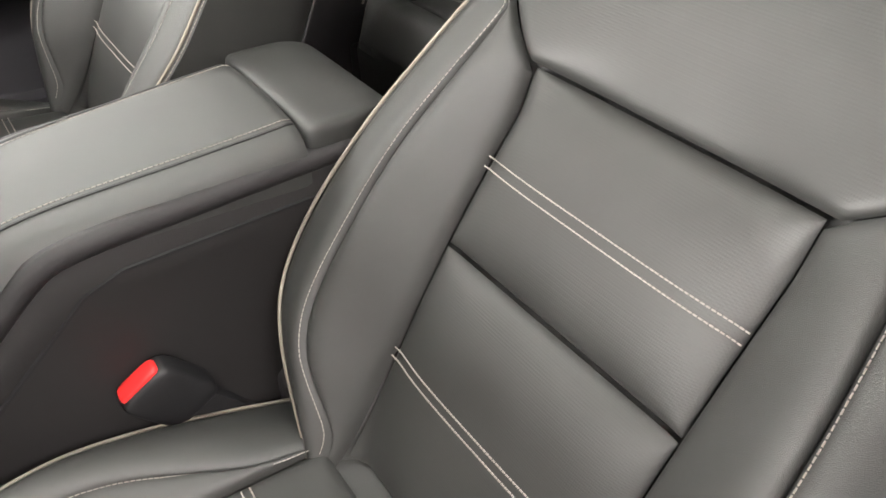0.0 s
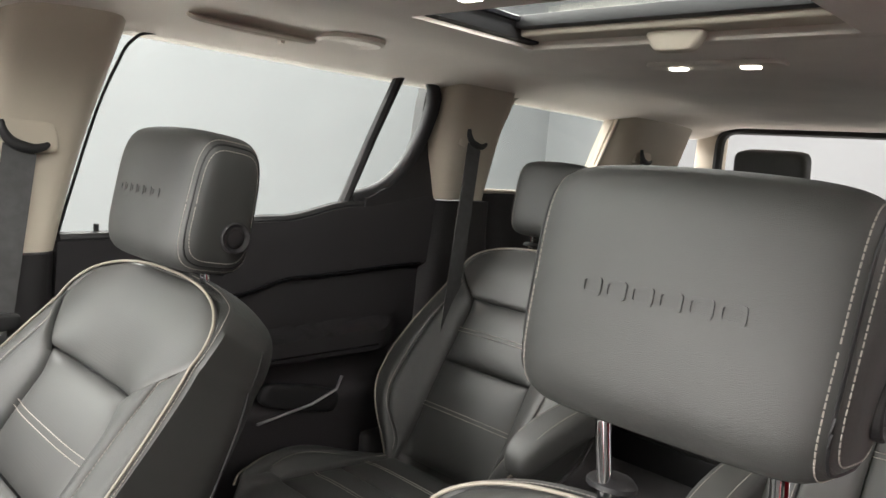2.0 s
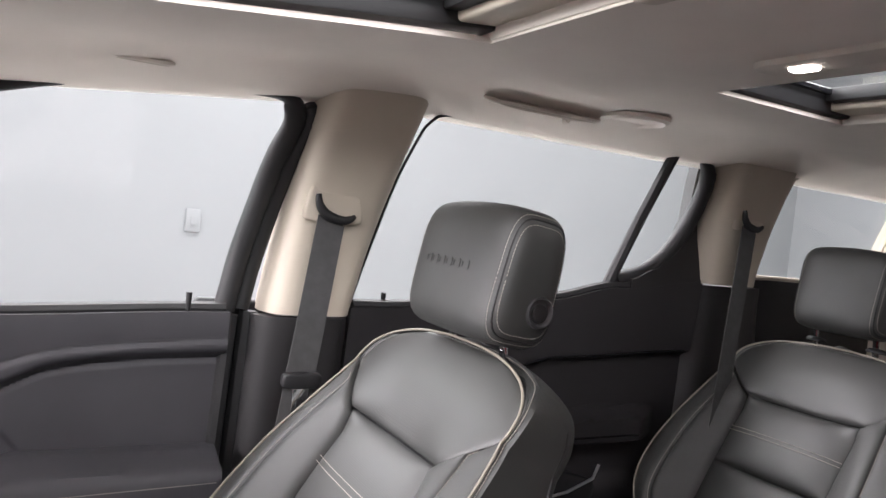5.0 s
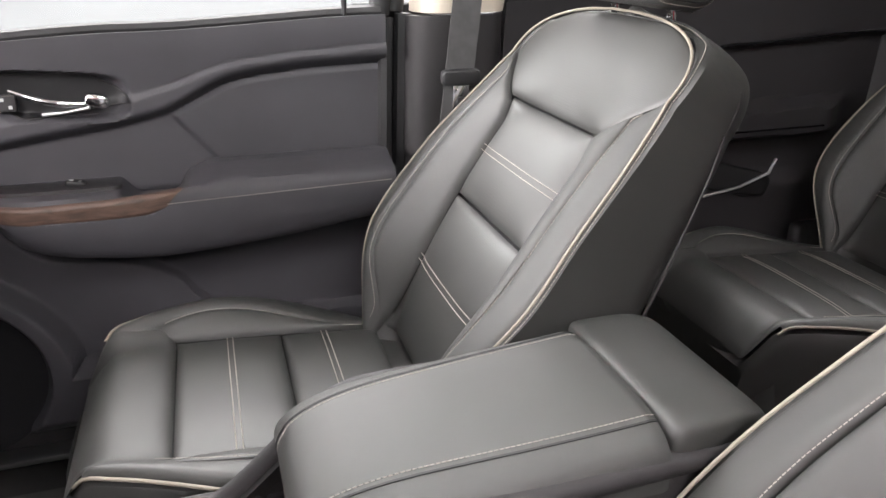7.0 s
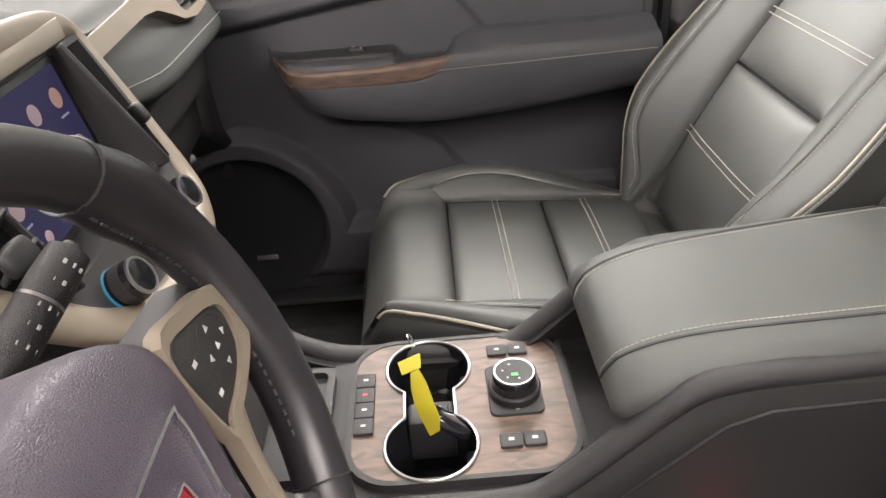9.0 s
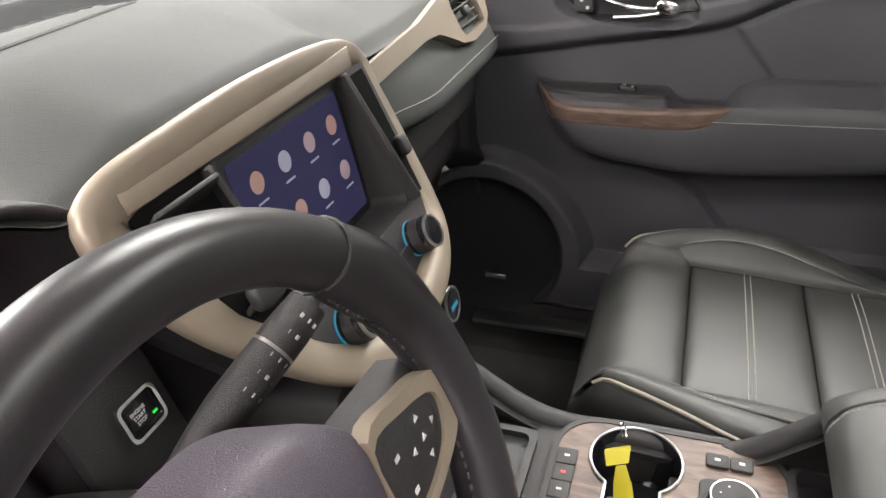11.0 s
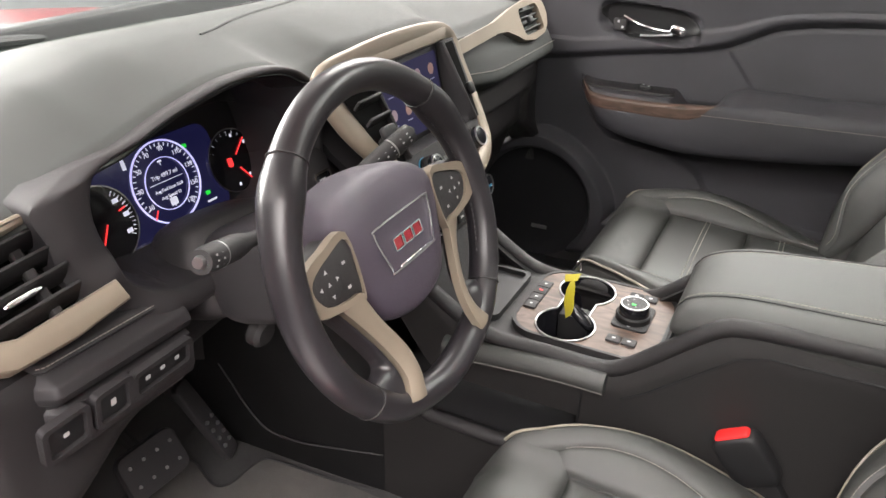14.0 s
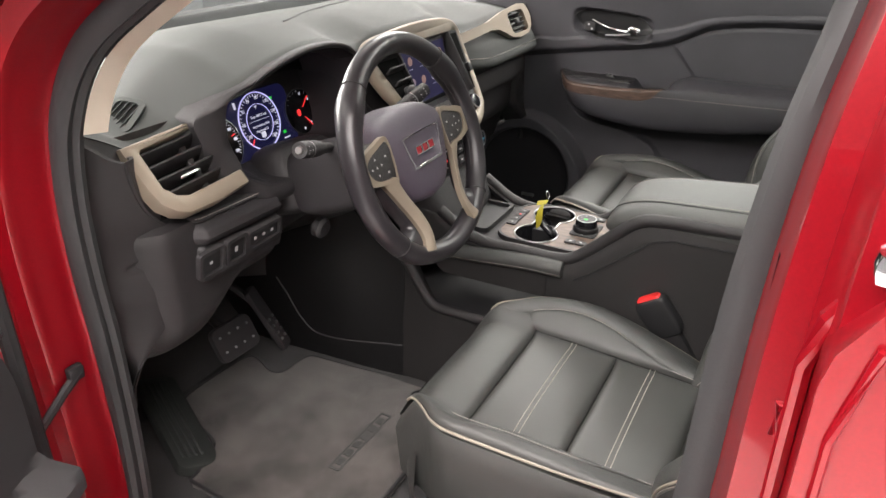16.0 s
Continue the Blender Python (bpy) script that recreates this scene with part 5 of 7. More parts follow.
# plate on the pad, painting the dark opening under the slats
part("demister_box", moved(prism(rounded(0.072, 0.039, 0.010), 0.001, 0), dv @ pose(0, 0, -0.0005)), NIGHT, dash)
for k in range(4):
    part("demister_slat", moved(box(0, -0.0135 + 0.009 * k, 0.0020, 0.067, 0.0012, 0.003, 0, 1, m=pose(0, 0, 0, 0, 0, -6)), dv), DASH, dash)

# instrument cluster
cm = facing(-0.342, 0.568, 1.051, 16)


# matched rings (x, z) of the surround: outside along the pad's crease, inside round the opening
SURROUND = [((-0.560, 1.122), (-0.500, 1.132)), ((-0.553, 1.085), (-0.507, 1.100)), ((-0.546, 1.040), (-0.501, 1.062)), ((-0.518, 0.975), (-0.488, 1.018)), ((-0.440, 0.957), (-0.430, 0.988)),
            ((-0.330, 0.965), (-0.330, 0.992)), ((-0.200, 0.985), (-0.205, 1.008)), ((-0.166, 1.100), (-0.184, 1.100)), ((-0.180, 1.158), (-0.197, 1.150)), ((-0.232, 1.188), (-0.224, 1.173)),
            ((-0.316, 1.194), (-0.305, 1.182)), ((-0.400, 1.181), (-0.395, 1.172)), ((-0.480, 1.158), (-0.452, 1.157)), ((-0.526, 1.141), (-0.486, 1.144))]
ring_out = curve([(x, 0, z) for (x, z), _ in SURROUND], 8)
ring_in = curve([(x, 0, z) for _, (x, z) in SURROUND], 8)


def hood_f(a, b):
    """The grey surround of the instruments: outer edge, broad face, rolled rim, inner funnel."""
    k = int(a * 112 + 0.5) % 112
    p, q = ring_out[k], ring_in[k]
    low = smooth(1.06, 1.00, p.z)
    y_out = lip_y(p.x) + 0.004 - 0.010 * low - 0.014 * smooth(-0.50, -0.56, p.x)
    y_in = 0.466 + 0.012 * smooth(-0.44, -0.51, q.x) - 0.012 * low
    if b < 0.12:
        r, y = p, y_out + 0.040 * (1 - b / 0.12)
    elif b < 0.55:
        t = (b - 0.12) / 0.43
        r, y = p.lerp(q, t), y_out + (y_in - y_out) * t - 0.006 * math.sin(math.pi * t)
    else:
        t = (b - 0.55) / 0.45
        mid = Vector((-0.346, 0, 1.100))
        r, y = mid + (q - mid) * (1 - 0.016 * smooth(0, 0.15, t) - 0.045 * t), y_in + 0.004 * smooth(0, 0.1, t) + (0.574 - y_in - 0.004) * t
    return (r.x, y, r.z)


part("cluster_hood", sheet(hood_f, 112, 34, closed=True)[0], TRIM_SOFT, dash, "smooth grey instrument surround")
part("cluster_board", moved(prism(rounded(0.345, 0.150, 0.05, 6), 0.003, 0), cm), TRIM, dash)
screen = part("cluster_screen", moved(prism(rounded(0.190, 0.118, 0.02, 5, -0.004, 0.0), 0.002, 0.0005), cm @ pose(0, 0, 0.0032)), CLUSTER, dash, "dark blue lit instrument screen")


def dial(cx, cy, r, tone, n, a0, a1, width=0.0022):
    base = cm @ pose(cx, cy, 0.006)
    part("dial_ring", moved(ring([(r * math.cos(k * math.pi / 32), r * math.sin(k * math.pi / 32)) for k in range(64)], [((r - width) * math.cos(k * math.pi / 32), (r - width) * math.sin(k * math.pi / 32)) for k in range(64)], 0.0015), base), tone, dash)
    for k in range(n):
        a = radians(a0 + (a1 - a0) * k / (n - 1))
        long = 0.0065 if k % 4 == 0 else 0.004
        part("dial_tick", moved(box(0, r - width - 0.002 - long / 2, 0.0005, 0.0011, long, 0.0006, 0, 1), base @ pose(0, 0, 0, 0, 0, math.degrees(a))), LIT, dash)
    return base


speed = dial(0.003, 0.006, 0.0515, RINGLIT, 33, 122, -143, 0.0020)
dial(0.003, 0.004, 0.0325, RINGLIT, 2, 0, 180, 0.0008)
for cx, cy, r in ((0.116, -0.004, 0.042), (-0.102, -0.012, 0.047)):
    part("dial_face", moved(lathe([(r, 0), (r, 0.0012), (r * 0.97, 0.0016)], 48), cm @ pose(cx, cy, 0.0052)), GLOSS, dash, "black dial face")
tach = dial(0.116, -0.004, 0.0435, CHROME, 13, 60, -130, 0.0018)
fuel = dial(-0.102, -0.012, 0.0485, CHROME, 13, -40, -120, 0.0020)


def words(text, size, m, material, name="marking"):
    """Lettering as thin raised geometry."""
    cu = bpy.data.curves.new(name, "FONT")
    cu.body, cu.size, cu.align_x, cu.align_y, cu.extrude = text, size, "CENTER", "CENTER", 0.0003
    tmp = new(name, cu)
    me = bpy.data.meshes.new_from_object(tmp)
    bpy.data.objects.remove(tmp)
    me.materials.clear()
    me.materials.append(material)
    ob = new(name, me)
    ob.matrix_world = m
    return ob


def lettered(text, size, m, material, parent):
    ob = words(text, size, m, material)
    ob.parent = parent
    return ob


for k, t in enumerate(("10", "30", "50", "70", "90", "110", "130", "150", "170")):
    a = radians(212 - 265 * k / 8)
    lettered(t, 0.0084, speed @ pose(0.0405 * math.cos(a), 0.0405 * math.sin(a), 0.0006), LIT, dash)
lettered("Trip 499.7 mi", 0.0075, speed @ pose(0, 0.009, 0.0006), LIT, dash)
lettered("Avg Fuel Econ 26.8", 0.0056, speed @ pose(0, -0.008, 0.0006), LIT, dash)
lettered("Avg Speed 51", 0.0058, speed @ pose(0, -0.017, 0.0006), LIT, dash)
part("screen_line", moved(box(0, 0.0015, 0.0004, 0.052, 0.0007, 0.0006, 0, 1), speed), LIT, dash)
part("screen_arrow", moved(box(0, 0.026, 0.0004, 0.006, 0.002, 0.0006, 0, 1), speed), LIT, dash)
part("screen_shield", moved(prism(rounded(0.011, 0.010, 0.002), 0.0006, 0), speed @ pose(0, -0.0250, 0)), LIT, dash)
for k in range(5):
    a = radians(75 - 42 * k)
    part("dial_mark", moved(box(0, 0, 0.0008, 0.0036, 0.0044, 0.0006, 0, 1), tach @ pose(0.033 * math.cos(a), 0.033 * math.sin(a), 0)), LIT, dash)
for k in range(3):
    a = radians(38 - 32 * k)
    part("dial_mark", moved(box(0, 0, 0.0008, 0.0080, 0.0052, 0.0006, 0, 1), fuel @ pose(0.036 * math.cos(a), 0.036 * math.sin(a), 0)), LIT, dash)


def needle(m, cx, cy, angle, long):
    part("needle", moved(box(0, long * 0.62, 0.001, 0.0018, long, 0.0015, 0.0006, 1), m @ pose(cx, cy, 0.0015) @ pose(0, 0, 0, 0, 0, angle)), REDLIT, dash, "lit red needle")


needle(tach, 0.003, 0.004, -50, 0.028)
needle(tach, 0.004, -0.009, -143, 0.026)
part("needle_hub", moved(prism(rounded(0.007, 0.012, 0.002, 2), 0.003, 0.001), tach @ pose(-0.008, -0.001, 0.001)), REDLIT, dash)
needle(speed, -0.028, -0.026, 145, 0.012)
needle(fuel, 0.010, 0.005, 147, 0.038)
needle(fuel, 0.026, 0.010, -78, 0.010)
for cx, cy in ((0.046, 0.038), (0.057, -0.028)):
    part("indicator_light", moved(prism(rounded(0.0075, 0.0052, 0.0015), 0.0008, 0), cm @ pose(cx, cy, 0.006)), GREENLIT, dash, "green indicator light")
part("warning_light", moved(prism(rounded(0.005, 0.012, 0.001), 0.0008, 0), cm @ pose(-0.046, 0.043, 0.006)), LIT, dash)
part("odometer_bar", moved(box(0.060, -0.039, 0.006, 0.016, 0.0024, 0.0006, 0, 1), cm), LIT, dash)
part("cluster_edge", moved(box(0.012, -0.0520, 0.006, 0.166, 0.0014, 0.003, 0, 1), cm), CHROME, dash)

# knee panel switches
sm = facing(-0.555, 0.450, 0.931, -10)
for cx, w, n in ((-0.060, 0.040, 1), (-0.006, 0.034, 1), (0.058, 0.070, 3)):
    h = 0.046 if n == 1 else 0.036
    part("switch_surround", moved(ring(rounded(w + 0.012, h, 0.007), rounded(w, h - 0.012, 0.004), 0.009, 0.003), sm @ pose(cx, 0, 0.008)), TRIM_SOFT, dash)
    part("switch", moved(prism(rounded(w - 0.001, h - 0.013, 0.004), 0.004, 0.0015), sm @ pose(cx, 0, 0.009)), DARK, dash)
    for j in range(n):
        part("switch_mark", moved(prism(rounded(0.006, 0.005 + 0.004 * (cx == -0.006), 0.001, 2), 0.0006, 0), sm @ pose(cx + (j - (n - 1) / 2) * 0.020, 0, 0.0132)), MARK, dash)
part("knob_socket", moved(lathe([(0.020, 0), (0.020, 0.012), (0.015, 0.018)], 24), facing(-0.335, 0.455, 0.875, -10)), TRIM, dash)

# starter button
bm_ = facing(-0.208, 0.428, 1.037, 18) @ Matrix.Scale(0.82, 4)
part("start_bezel", moved(ring(rounded(0.040, 0.034, 0.007), rounded(0.034, 0.028, 0.005), 0.004, 0.001), bm_), CHROME, dash, "chrome button surround")
part("start_button", moved(prism(rounded(0.0335, 0.0275, 0.005), 0.003, 0.001), bm_), GLOSS, dash, "glossy black starter button")
lettered("ENGINE\nSTART\nSTOP", 0.0044, bm_ @ pose(-0.003, 0, 0.0034), MARK, dash)
part("start_light", moved(box(0.010, -0.006, 0.0035, 0.005, 0.002, 0.0006, 0, 1), bm_), GREENLIT, dash)
part("start_panel", moved(prism(rounded(0.075, 0.11, 0.02), 0.010, 0.004), facing(-0.213, 0.440, 1.020, 18)), TRIM, dash)

# centre stack
stack = thing("center_stack", "centre stack with champagne frame, touch screen, vents and chrome-ringed knobs", "centre stack", pose(0, 0, 0))
km = facing(0.0, 0.392, 1.085, 29)


in_h = [(-0.186, 0.084), (-0.08, 0.092), (0.06, 0.092), (0.158, 0.078), (0.146, -0.002), (0.112, -0.078), (0.062, -0.104), (0.0, -0.112), (-0.066, -0.104), (-0.120, -0.064), (-0.158, 0.0)][::-1]
band = curve([(-0.184, 0.088, 0), (-0.10, 0.098, 0.002), (0.0, 0.102, 0.003), (0.10, 0.098, 0.002), (0.162, 0.086, -0.004), (0.160, 0.050, -0.004), (0.150, -0.004, -0.002), (0.128, -0.068, 0.004), (0.106, -0.092, 0.008), (0.060, -0.110, 0.010),
              (0.0, -0.118, 0.010), (-0.064, -0.110, 0.008), (-0.110, -0.080, 0.002), (-0.158, -0.008, -0.004), (-0.182, 0.054, -0.006)], 8)
BAND_W = lambda t: blend(t, (0.0, 0.015), (0.20, 0.013), (0.30, 0.009), (0.50, 0.009), (0.62, 0.013), (0.80, 0.014), (0.90, 0.018), (1.0, 0.016))


def band_f(a, b):
    """The frame's section swept round the stack: broad, low and creased along its middle."""
    n = len(band)
    i = int(a * n + 0.5) % n
    d = band[(i + 1) % n] - band[i - 1]
    out = Vector((d.y, -d.x, 0)).normalized()
    w, t = BAND_W(i / n), 2 * math.pi * b
    c, q = math.cos(t), math.sin(t)
    return band[i] + out * (1.18 * w * math.copysign(abs(c) ** 0.7, c)) + Vector((0, 0, 0.68 * w * math.copysign(abs(q) ** 0.8, q) - 0.25 * w * c))


bm, _ = sheet(lambda a, b: band_f(a, b), len(band), 20, closed=True)
bmesh.ops.remove_doubles(bm, verts=bm.verts[:], dist=0.00005)
bmesh.ops.recalc_face_normals(bm, faces=bm.faces[:])
part("stack_frame", moved(bm, km), BEIGE, stack, "champagne satin frame")
hole = rounded(0.190, 0.128, 0.010, 5, 0.006, 0.014)
part("stack_body", moved(holed([(p[0], p[1]) for p in in_h], hole, 0.008), km @ pose(0, 0, -0.004)), TRIM_SOFT, stack)
part("upper_face", moved(prism([(-0.176, 0.080), (0.128, 0.080), (0.140, 0.098), (-0.178, 0.096)], 0.007, 0.002), km @ pose(0, 0, 0.004)), BEIGE, stack)
part("stack_core", moved(prism(in_h, 0.012, 0.0), km @ pose(0, 0, -0.075)), TRIM, stack)
sc = facing(*(km @ Vector((0.006, 0.078, 0.001))), 11)
glass_o = rounded(0.188, 0.122, 0.008, 5, 0.0, -0.061)
near, far = [km @ Vector((x, y, 0.004)) for x, y in hole], [sc @ Vector((x, y, 0.002)) for x, y in glass_o]
part("screen_recess", sheet(lambda a, b: near[int(a * 24 + 0.5) % 24].lerp(far[int(a * 24 + 0.5) % 24], b), 24, 3, closed=True)[0], TRIM, stack, "dark recess round the screen")
disp = part("screen", moved(prism(glass_o, 0.004, 0.001), sc @ pose(0, 0, -0.002)), DARK, stack, "glossy touch screen")
part("screen_image", moved(prism(rounded(0.172, 0.108, 0.003, 5, 0, -0.060), 0.0008, 0), sc @ pose(0, 0, 0.0022)), SCREEN, disp, "dark violet lit screen image")
for i in range(4):
    for j in range(2):
        q = sc @ pose(-0.058 + 0.041 * i, -0.030 - 0.042 * j, 0.0031)
        part("screen_icon", moved(lathe([(0.0086, 0), (0.0086, 0.0004), (0.0080, 0.0005)], 20), q), (ICON_A, ICON_B, ICON_C)[(i + j * 2) % 3], disp, "round app icon")
        part("icon_caption", moved(box(0, -0.0155, 0.0002, 0.014, 0.0016, 0.0004, 0, 1), q), ICON_B, disp)
for k in range(3):
    part("screen_button", moved(lathe([(0.005, 0), (0.005, 0.0005)], 14), sc @ pose(-0.074 + 0.016 * k, -0.104, 0.0031)), (ICON_D, ICON_A, ICON_C)[k], disp)
# side vents of the stack: a wide one by the driver, a narrow one beyond the screen
for x0, x1, y0, y1 in ((-0.178, -0.104, 0.080, -0.050), (0.104, 0.148, 0.074, -0.050)):
    # thin plate on the stack face, painted dark as the duct's shade
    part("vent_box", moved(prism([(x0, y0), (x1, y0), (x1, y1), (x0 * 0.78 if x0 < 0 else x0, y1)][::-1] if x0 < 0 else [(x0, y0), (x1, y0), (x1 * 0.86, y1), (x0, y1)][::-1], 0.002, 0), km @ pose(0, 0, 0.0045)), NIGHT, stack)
    for k in range(5):
        t = (k + 0.5) / 5
        a = x0 + (0.040 * t if x0 < 0 else 0) + 0.004
        b = x1 - (0.020 * t if x0 > 0 else 0) - 0.002
        if x0 > 0:
            continue
        part("vent_slat", moved(box(0, 0, 0, b - a, 0.0045, 0.024 if x0 < 0 else 0.010, 0.002, 2, m=pose(0, 0, 0, -24, 0, 0)), km @ pose((a + b) / 2, y0 + (y1 - y0) * t, 0.009 if x0 < 0 else 0.003)), TRIM, stack)
    part("vent_tab", moved(blob(0.030 if x0 < 0 else 0.014, 0.020, 0.012, 4, 5), km @ pose((x0 + x1) / 2 + 0.006, -0.005, 0.022 if x0 < 0 else 0.010)), DARK, stack)
    part("vent_post", moved(box(0, 0, 0, 0.006, 0.130, 0.016, 0.002, 1), km @ pose(x1 if x0 < 0 else x0, 0.014, 0.008)), TRIM, stack)


def knob(m, r, h, light, owner, top=STEEL):
    part("knob_ring", moved(lathe([(r * 1.04, 0), (r * 1.04, 0.0014), (r * 1.0, 0.0018)], 32), m), light, owner)
    part("knob", moved(lathe([(r, 0.002), (r * 0.97, h * 0.8), (r * 0.9, h), (r * 0.72, h + 0.001)], 36), m), GLOSS, owner, "round black knob")
    part("knob_rim", moved(ring([(r * 0.93 * math.cos(k * math.pi / 18), r * 0.93 * math.sin(k * math.pi / 18)) for k in range(36)], [(r * 0.80 * math.cos(k * math.pi / 18), r * 0.80 * math.sin(k * math.pi / 18)) for k in range(36)], 0.0022), m @ pose(0, 0, h - 0.001)), top, owner)
    part("knob_grip", moved(lathe([(r * 1.015, h * 0.25), (r * 1.015, h * 0.7)], 36), m), TRIM, owner)


for s in (-1, 1):
    knob(km @ pose(0.002 + s * 0.070, -0.076, 0.004), 0.0165, 0.022, BLUELIT, stack)
for k in range(3):
    part("media_button", moved(prism(rounded(0.022, 0.011, 0.003), 0.004, 0.001), km @ pose(-0.010 + 0.028 * k, -0.080, 0.003)), DARK, stack)

# climate panel below the frame
hm = facing(0.0, 0.346, 0.932, 12)
part("climate_panel", moved(prism([(-0.085, 0.030), (0.085, 0.030), (0.112, 0.018), (0.105, -0.030), (-0.105, -0.030), (-0.112, 0.018)][::-1], 0.014, 0.003), hm), GLOSS, stack)
part("climate_back", moved(prism(rounded(0.20, 0.14, 0.02), 0.11, 0.01), hm @ pose(0, -0.03, -0.112)), TRIM, stack)
for s in (-1, 1):
    knob(hm @ pose(s * 0.081, 0.010, 0.010), 0.019, 0.018, DARK, stack)
    part("temperature_mark", moved(box(0, 0, 0, 0.016, 0.004, 0.0006, 0, 1), hm @ pose(s * 0.081, 0.008, 0.0298)), REDLIT if s < 0 else BLUELIT, stack)
for i in range(5):
    for j in range(2):
        part("climate_button", moved(prism(rounded(0.022, 0.016, 0.002), 0.003, 0.001), hm @ pose(-0.052 + 0.026 * i, 0.010 - 0.022 * j, 0.0135)), DARK, stack)
        part("button_mark", moved(box(0, 0, 0, 0.008, 0.003, 0.0006, 0, 1), hm @ pose(-0.052 + 0.026 * i, 0.010 - 0.022 * j, 0.0168)), (ORANGELIT if i == 0 else MARK), stack)

# passenger's side of the dash: champagne strip, vent and soft ledge
strip_m = facing(0.40, 0.452, 1.112, 26)
strip_o = [(-0.20, -0.004), (-0.02, 0.003), (0.022, -0.001), (0.055, -0.015), (0.085, -0.030), (0.130, -0.037), (0.190, -0.033), (0.220, -0.019), (0.236, 0.004), (0.234, 0.026), (0.222, 0.042), (0.175, 0.048), (0.080, 0.040), (-0.02, 0.026), (-0.20, 0.018)]
part("trim_strip", moved(holed(strip_o, rounded(0.104, 0.056, 0.014, 5, 0.148, 0.004), 0.014), strip_m), BEIGE, dash, "champagne satin strip")
pv = strip_m @ pose(0.148, 0.004, 0.0095)
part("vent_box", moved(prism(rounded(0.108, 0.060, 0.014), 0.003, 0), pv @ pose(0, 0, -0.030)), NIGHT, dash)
for k in range(4):
    part("vent_slat", moved(box(0, 0, 0, 0.098, 0.003, 0.016, 0.001, 1, m=pose(0, 0, 0, -20, 0, 0)), pv @ pose(0, -0.019 + 0.0125 * k, -0.008)), DARK, dash)
part("vent_tab", moved(blob(0.020, 0.014, 0.010, 4, 4), pv @ pose(-0.002, 0, 0.002)), DARK, dash)
ledge_m = facing(0.425, 0.478, 1.058, 28)
part("soft_ledge", moved(blob(0.49, 0.090, 0.10, 7, 16, lambda x, y, z: (x, y + 0.02 * smooth(-0.05, -0.24, x), z - 0.012 * smooth(0.0, 0.04, y))), ledge_m), DASH, dash, "soft padded ledge with seam")
part("stitching", moved(stitches([(-0.225 + 0.45 * k / 30, -0.022 + 0.02 * smooth(-0.05, -0.24, -0.225 + 0.45 * k / 30), 0.0500) for k in range(31)]), ledge_m), THREAD, dash)
part("ledge_roll", moved(blob(0.50, 0.060, 0.10, 5, 14), facing(0.430, 0.505, 0.985, 4)), TRIM, dash)
part("glovebox_lid", moved(blob(0.46, 0.20, 0.05, 8, 10), facing(0.44, 0.545, 0.850, -18)), TRIM, dash)

# ---- steering wheel and column ----
WC = (-0.331, 0.243, 1.052)
wm = pose(*WC, 0, 0, -2.4) @ pose(0, 0, 0, 0, 4, 0) @ pose(0, 0, 0, 90 - 19, 0, 0)
# local: x right, y up the wheel, z towards the driver
wheel = thing("steering_wheel", "black leather three-spoke steering wheel with champagne spokes and airbag pad", "steering wheel", wm @ pose(0, 0, 0, 0, 0, 5.5))


def rim_f(a, b):
    t, p = 2 * math.pi * a, 2 * math.pi * b
    r0 = 0.172 - 0.006 * smooth(-0.80, -1.0, math.sin(t))
    grip = 0.0035 * (math.exp(-((abs(math.cos(t)) - 0.80) / 0.10) ** 2) if math.sin(t) > 0 else 0)
    rr = 0.0168 + grip
    return ((r0 + rr * math.cos(p)) * math.cos(t), (r0 + rr * math.cos(p)) * math.sin(t), rr * 1.12 * math.sin(p) + 0.004)


bm = bmesh.new()
na, nb = 120, 16
vs = [[bm.verts.new(rim_f(i / na, j / nb)) for j in range(nb)] for i in range(na)]
for i in range(na):
    for j in range(nb):
        bm.faces.new((vs[i][j], vs[(i + 1) % na][j], vs[(i + 1) % na][(j + 1) % nb], vs[i][(j + 1) % nb]))
rim = part("rim", bm, WHEELSKIN, wheel, "worn glossy black leather rim")
for deg in (48, 132, 222, 318):
    a = radians(deg)
    loop = []
    for j in range(20):
        p = Vector(rim_f(deg / 360, j / 20))
        c = Vector((0.172 * math.cos(a), 0.172 * math.sin(a), 0.004))
        loop.append(c + (p - c) * 1.02)
    part("rim_seam", tube(loop, 0.0012, 5, closed=True), TRIM, rim)
for d0, d1 in ((-30, 46), (134, 210)):
    pts = [Vector(rim_f((d0 + (d1 - d0) * k / 60) / 360, 0.5)) for k in range(61)]
    part("lacing", stitches([p * 0.998 for p in pts], 0.004, 0.003, 0.0012), TRIM, rim)
# airbag pad
def pad_half(y):
    return spline(y, (-0.081, 0.0), (-0.079, 0.022), (-0.072, 0.046), (-0.060, 0.061), (-0.037, 0.074), (0.0, 0.086), (0.030, 0.093), (0.046, 0.091), (0.058, 0.083), (0.068, 0.066), (0.075, 0.040), (0.078, 0.0))


shield = [(pad_half(y), y) for y in [-0.081 + 0.159 * (0.5 - 0.5 * math.cos(math.pi * k / 36)) for k in range(37)]]
shield = shield + [(-x, y) for x, y in shield[-2:0:-1]]
shield = [(p.x, p.y) for p in curve([(x, y, 0) for x, y in shield[::2]], 2)]
PAD_RISE = [(1.0, -0.055), (1.0, -0.016), (0.992, -0.008), (0.97, -0.001), (0.93, 0.004), (0.86, 0.0075), (0.70, 0.0105), (0.5, 0.0122), (0.25, 0.0130), (0.02, 0.0132)]
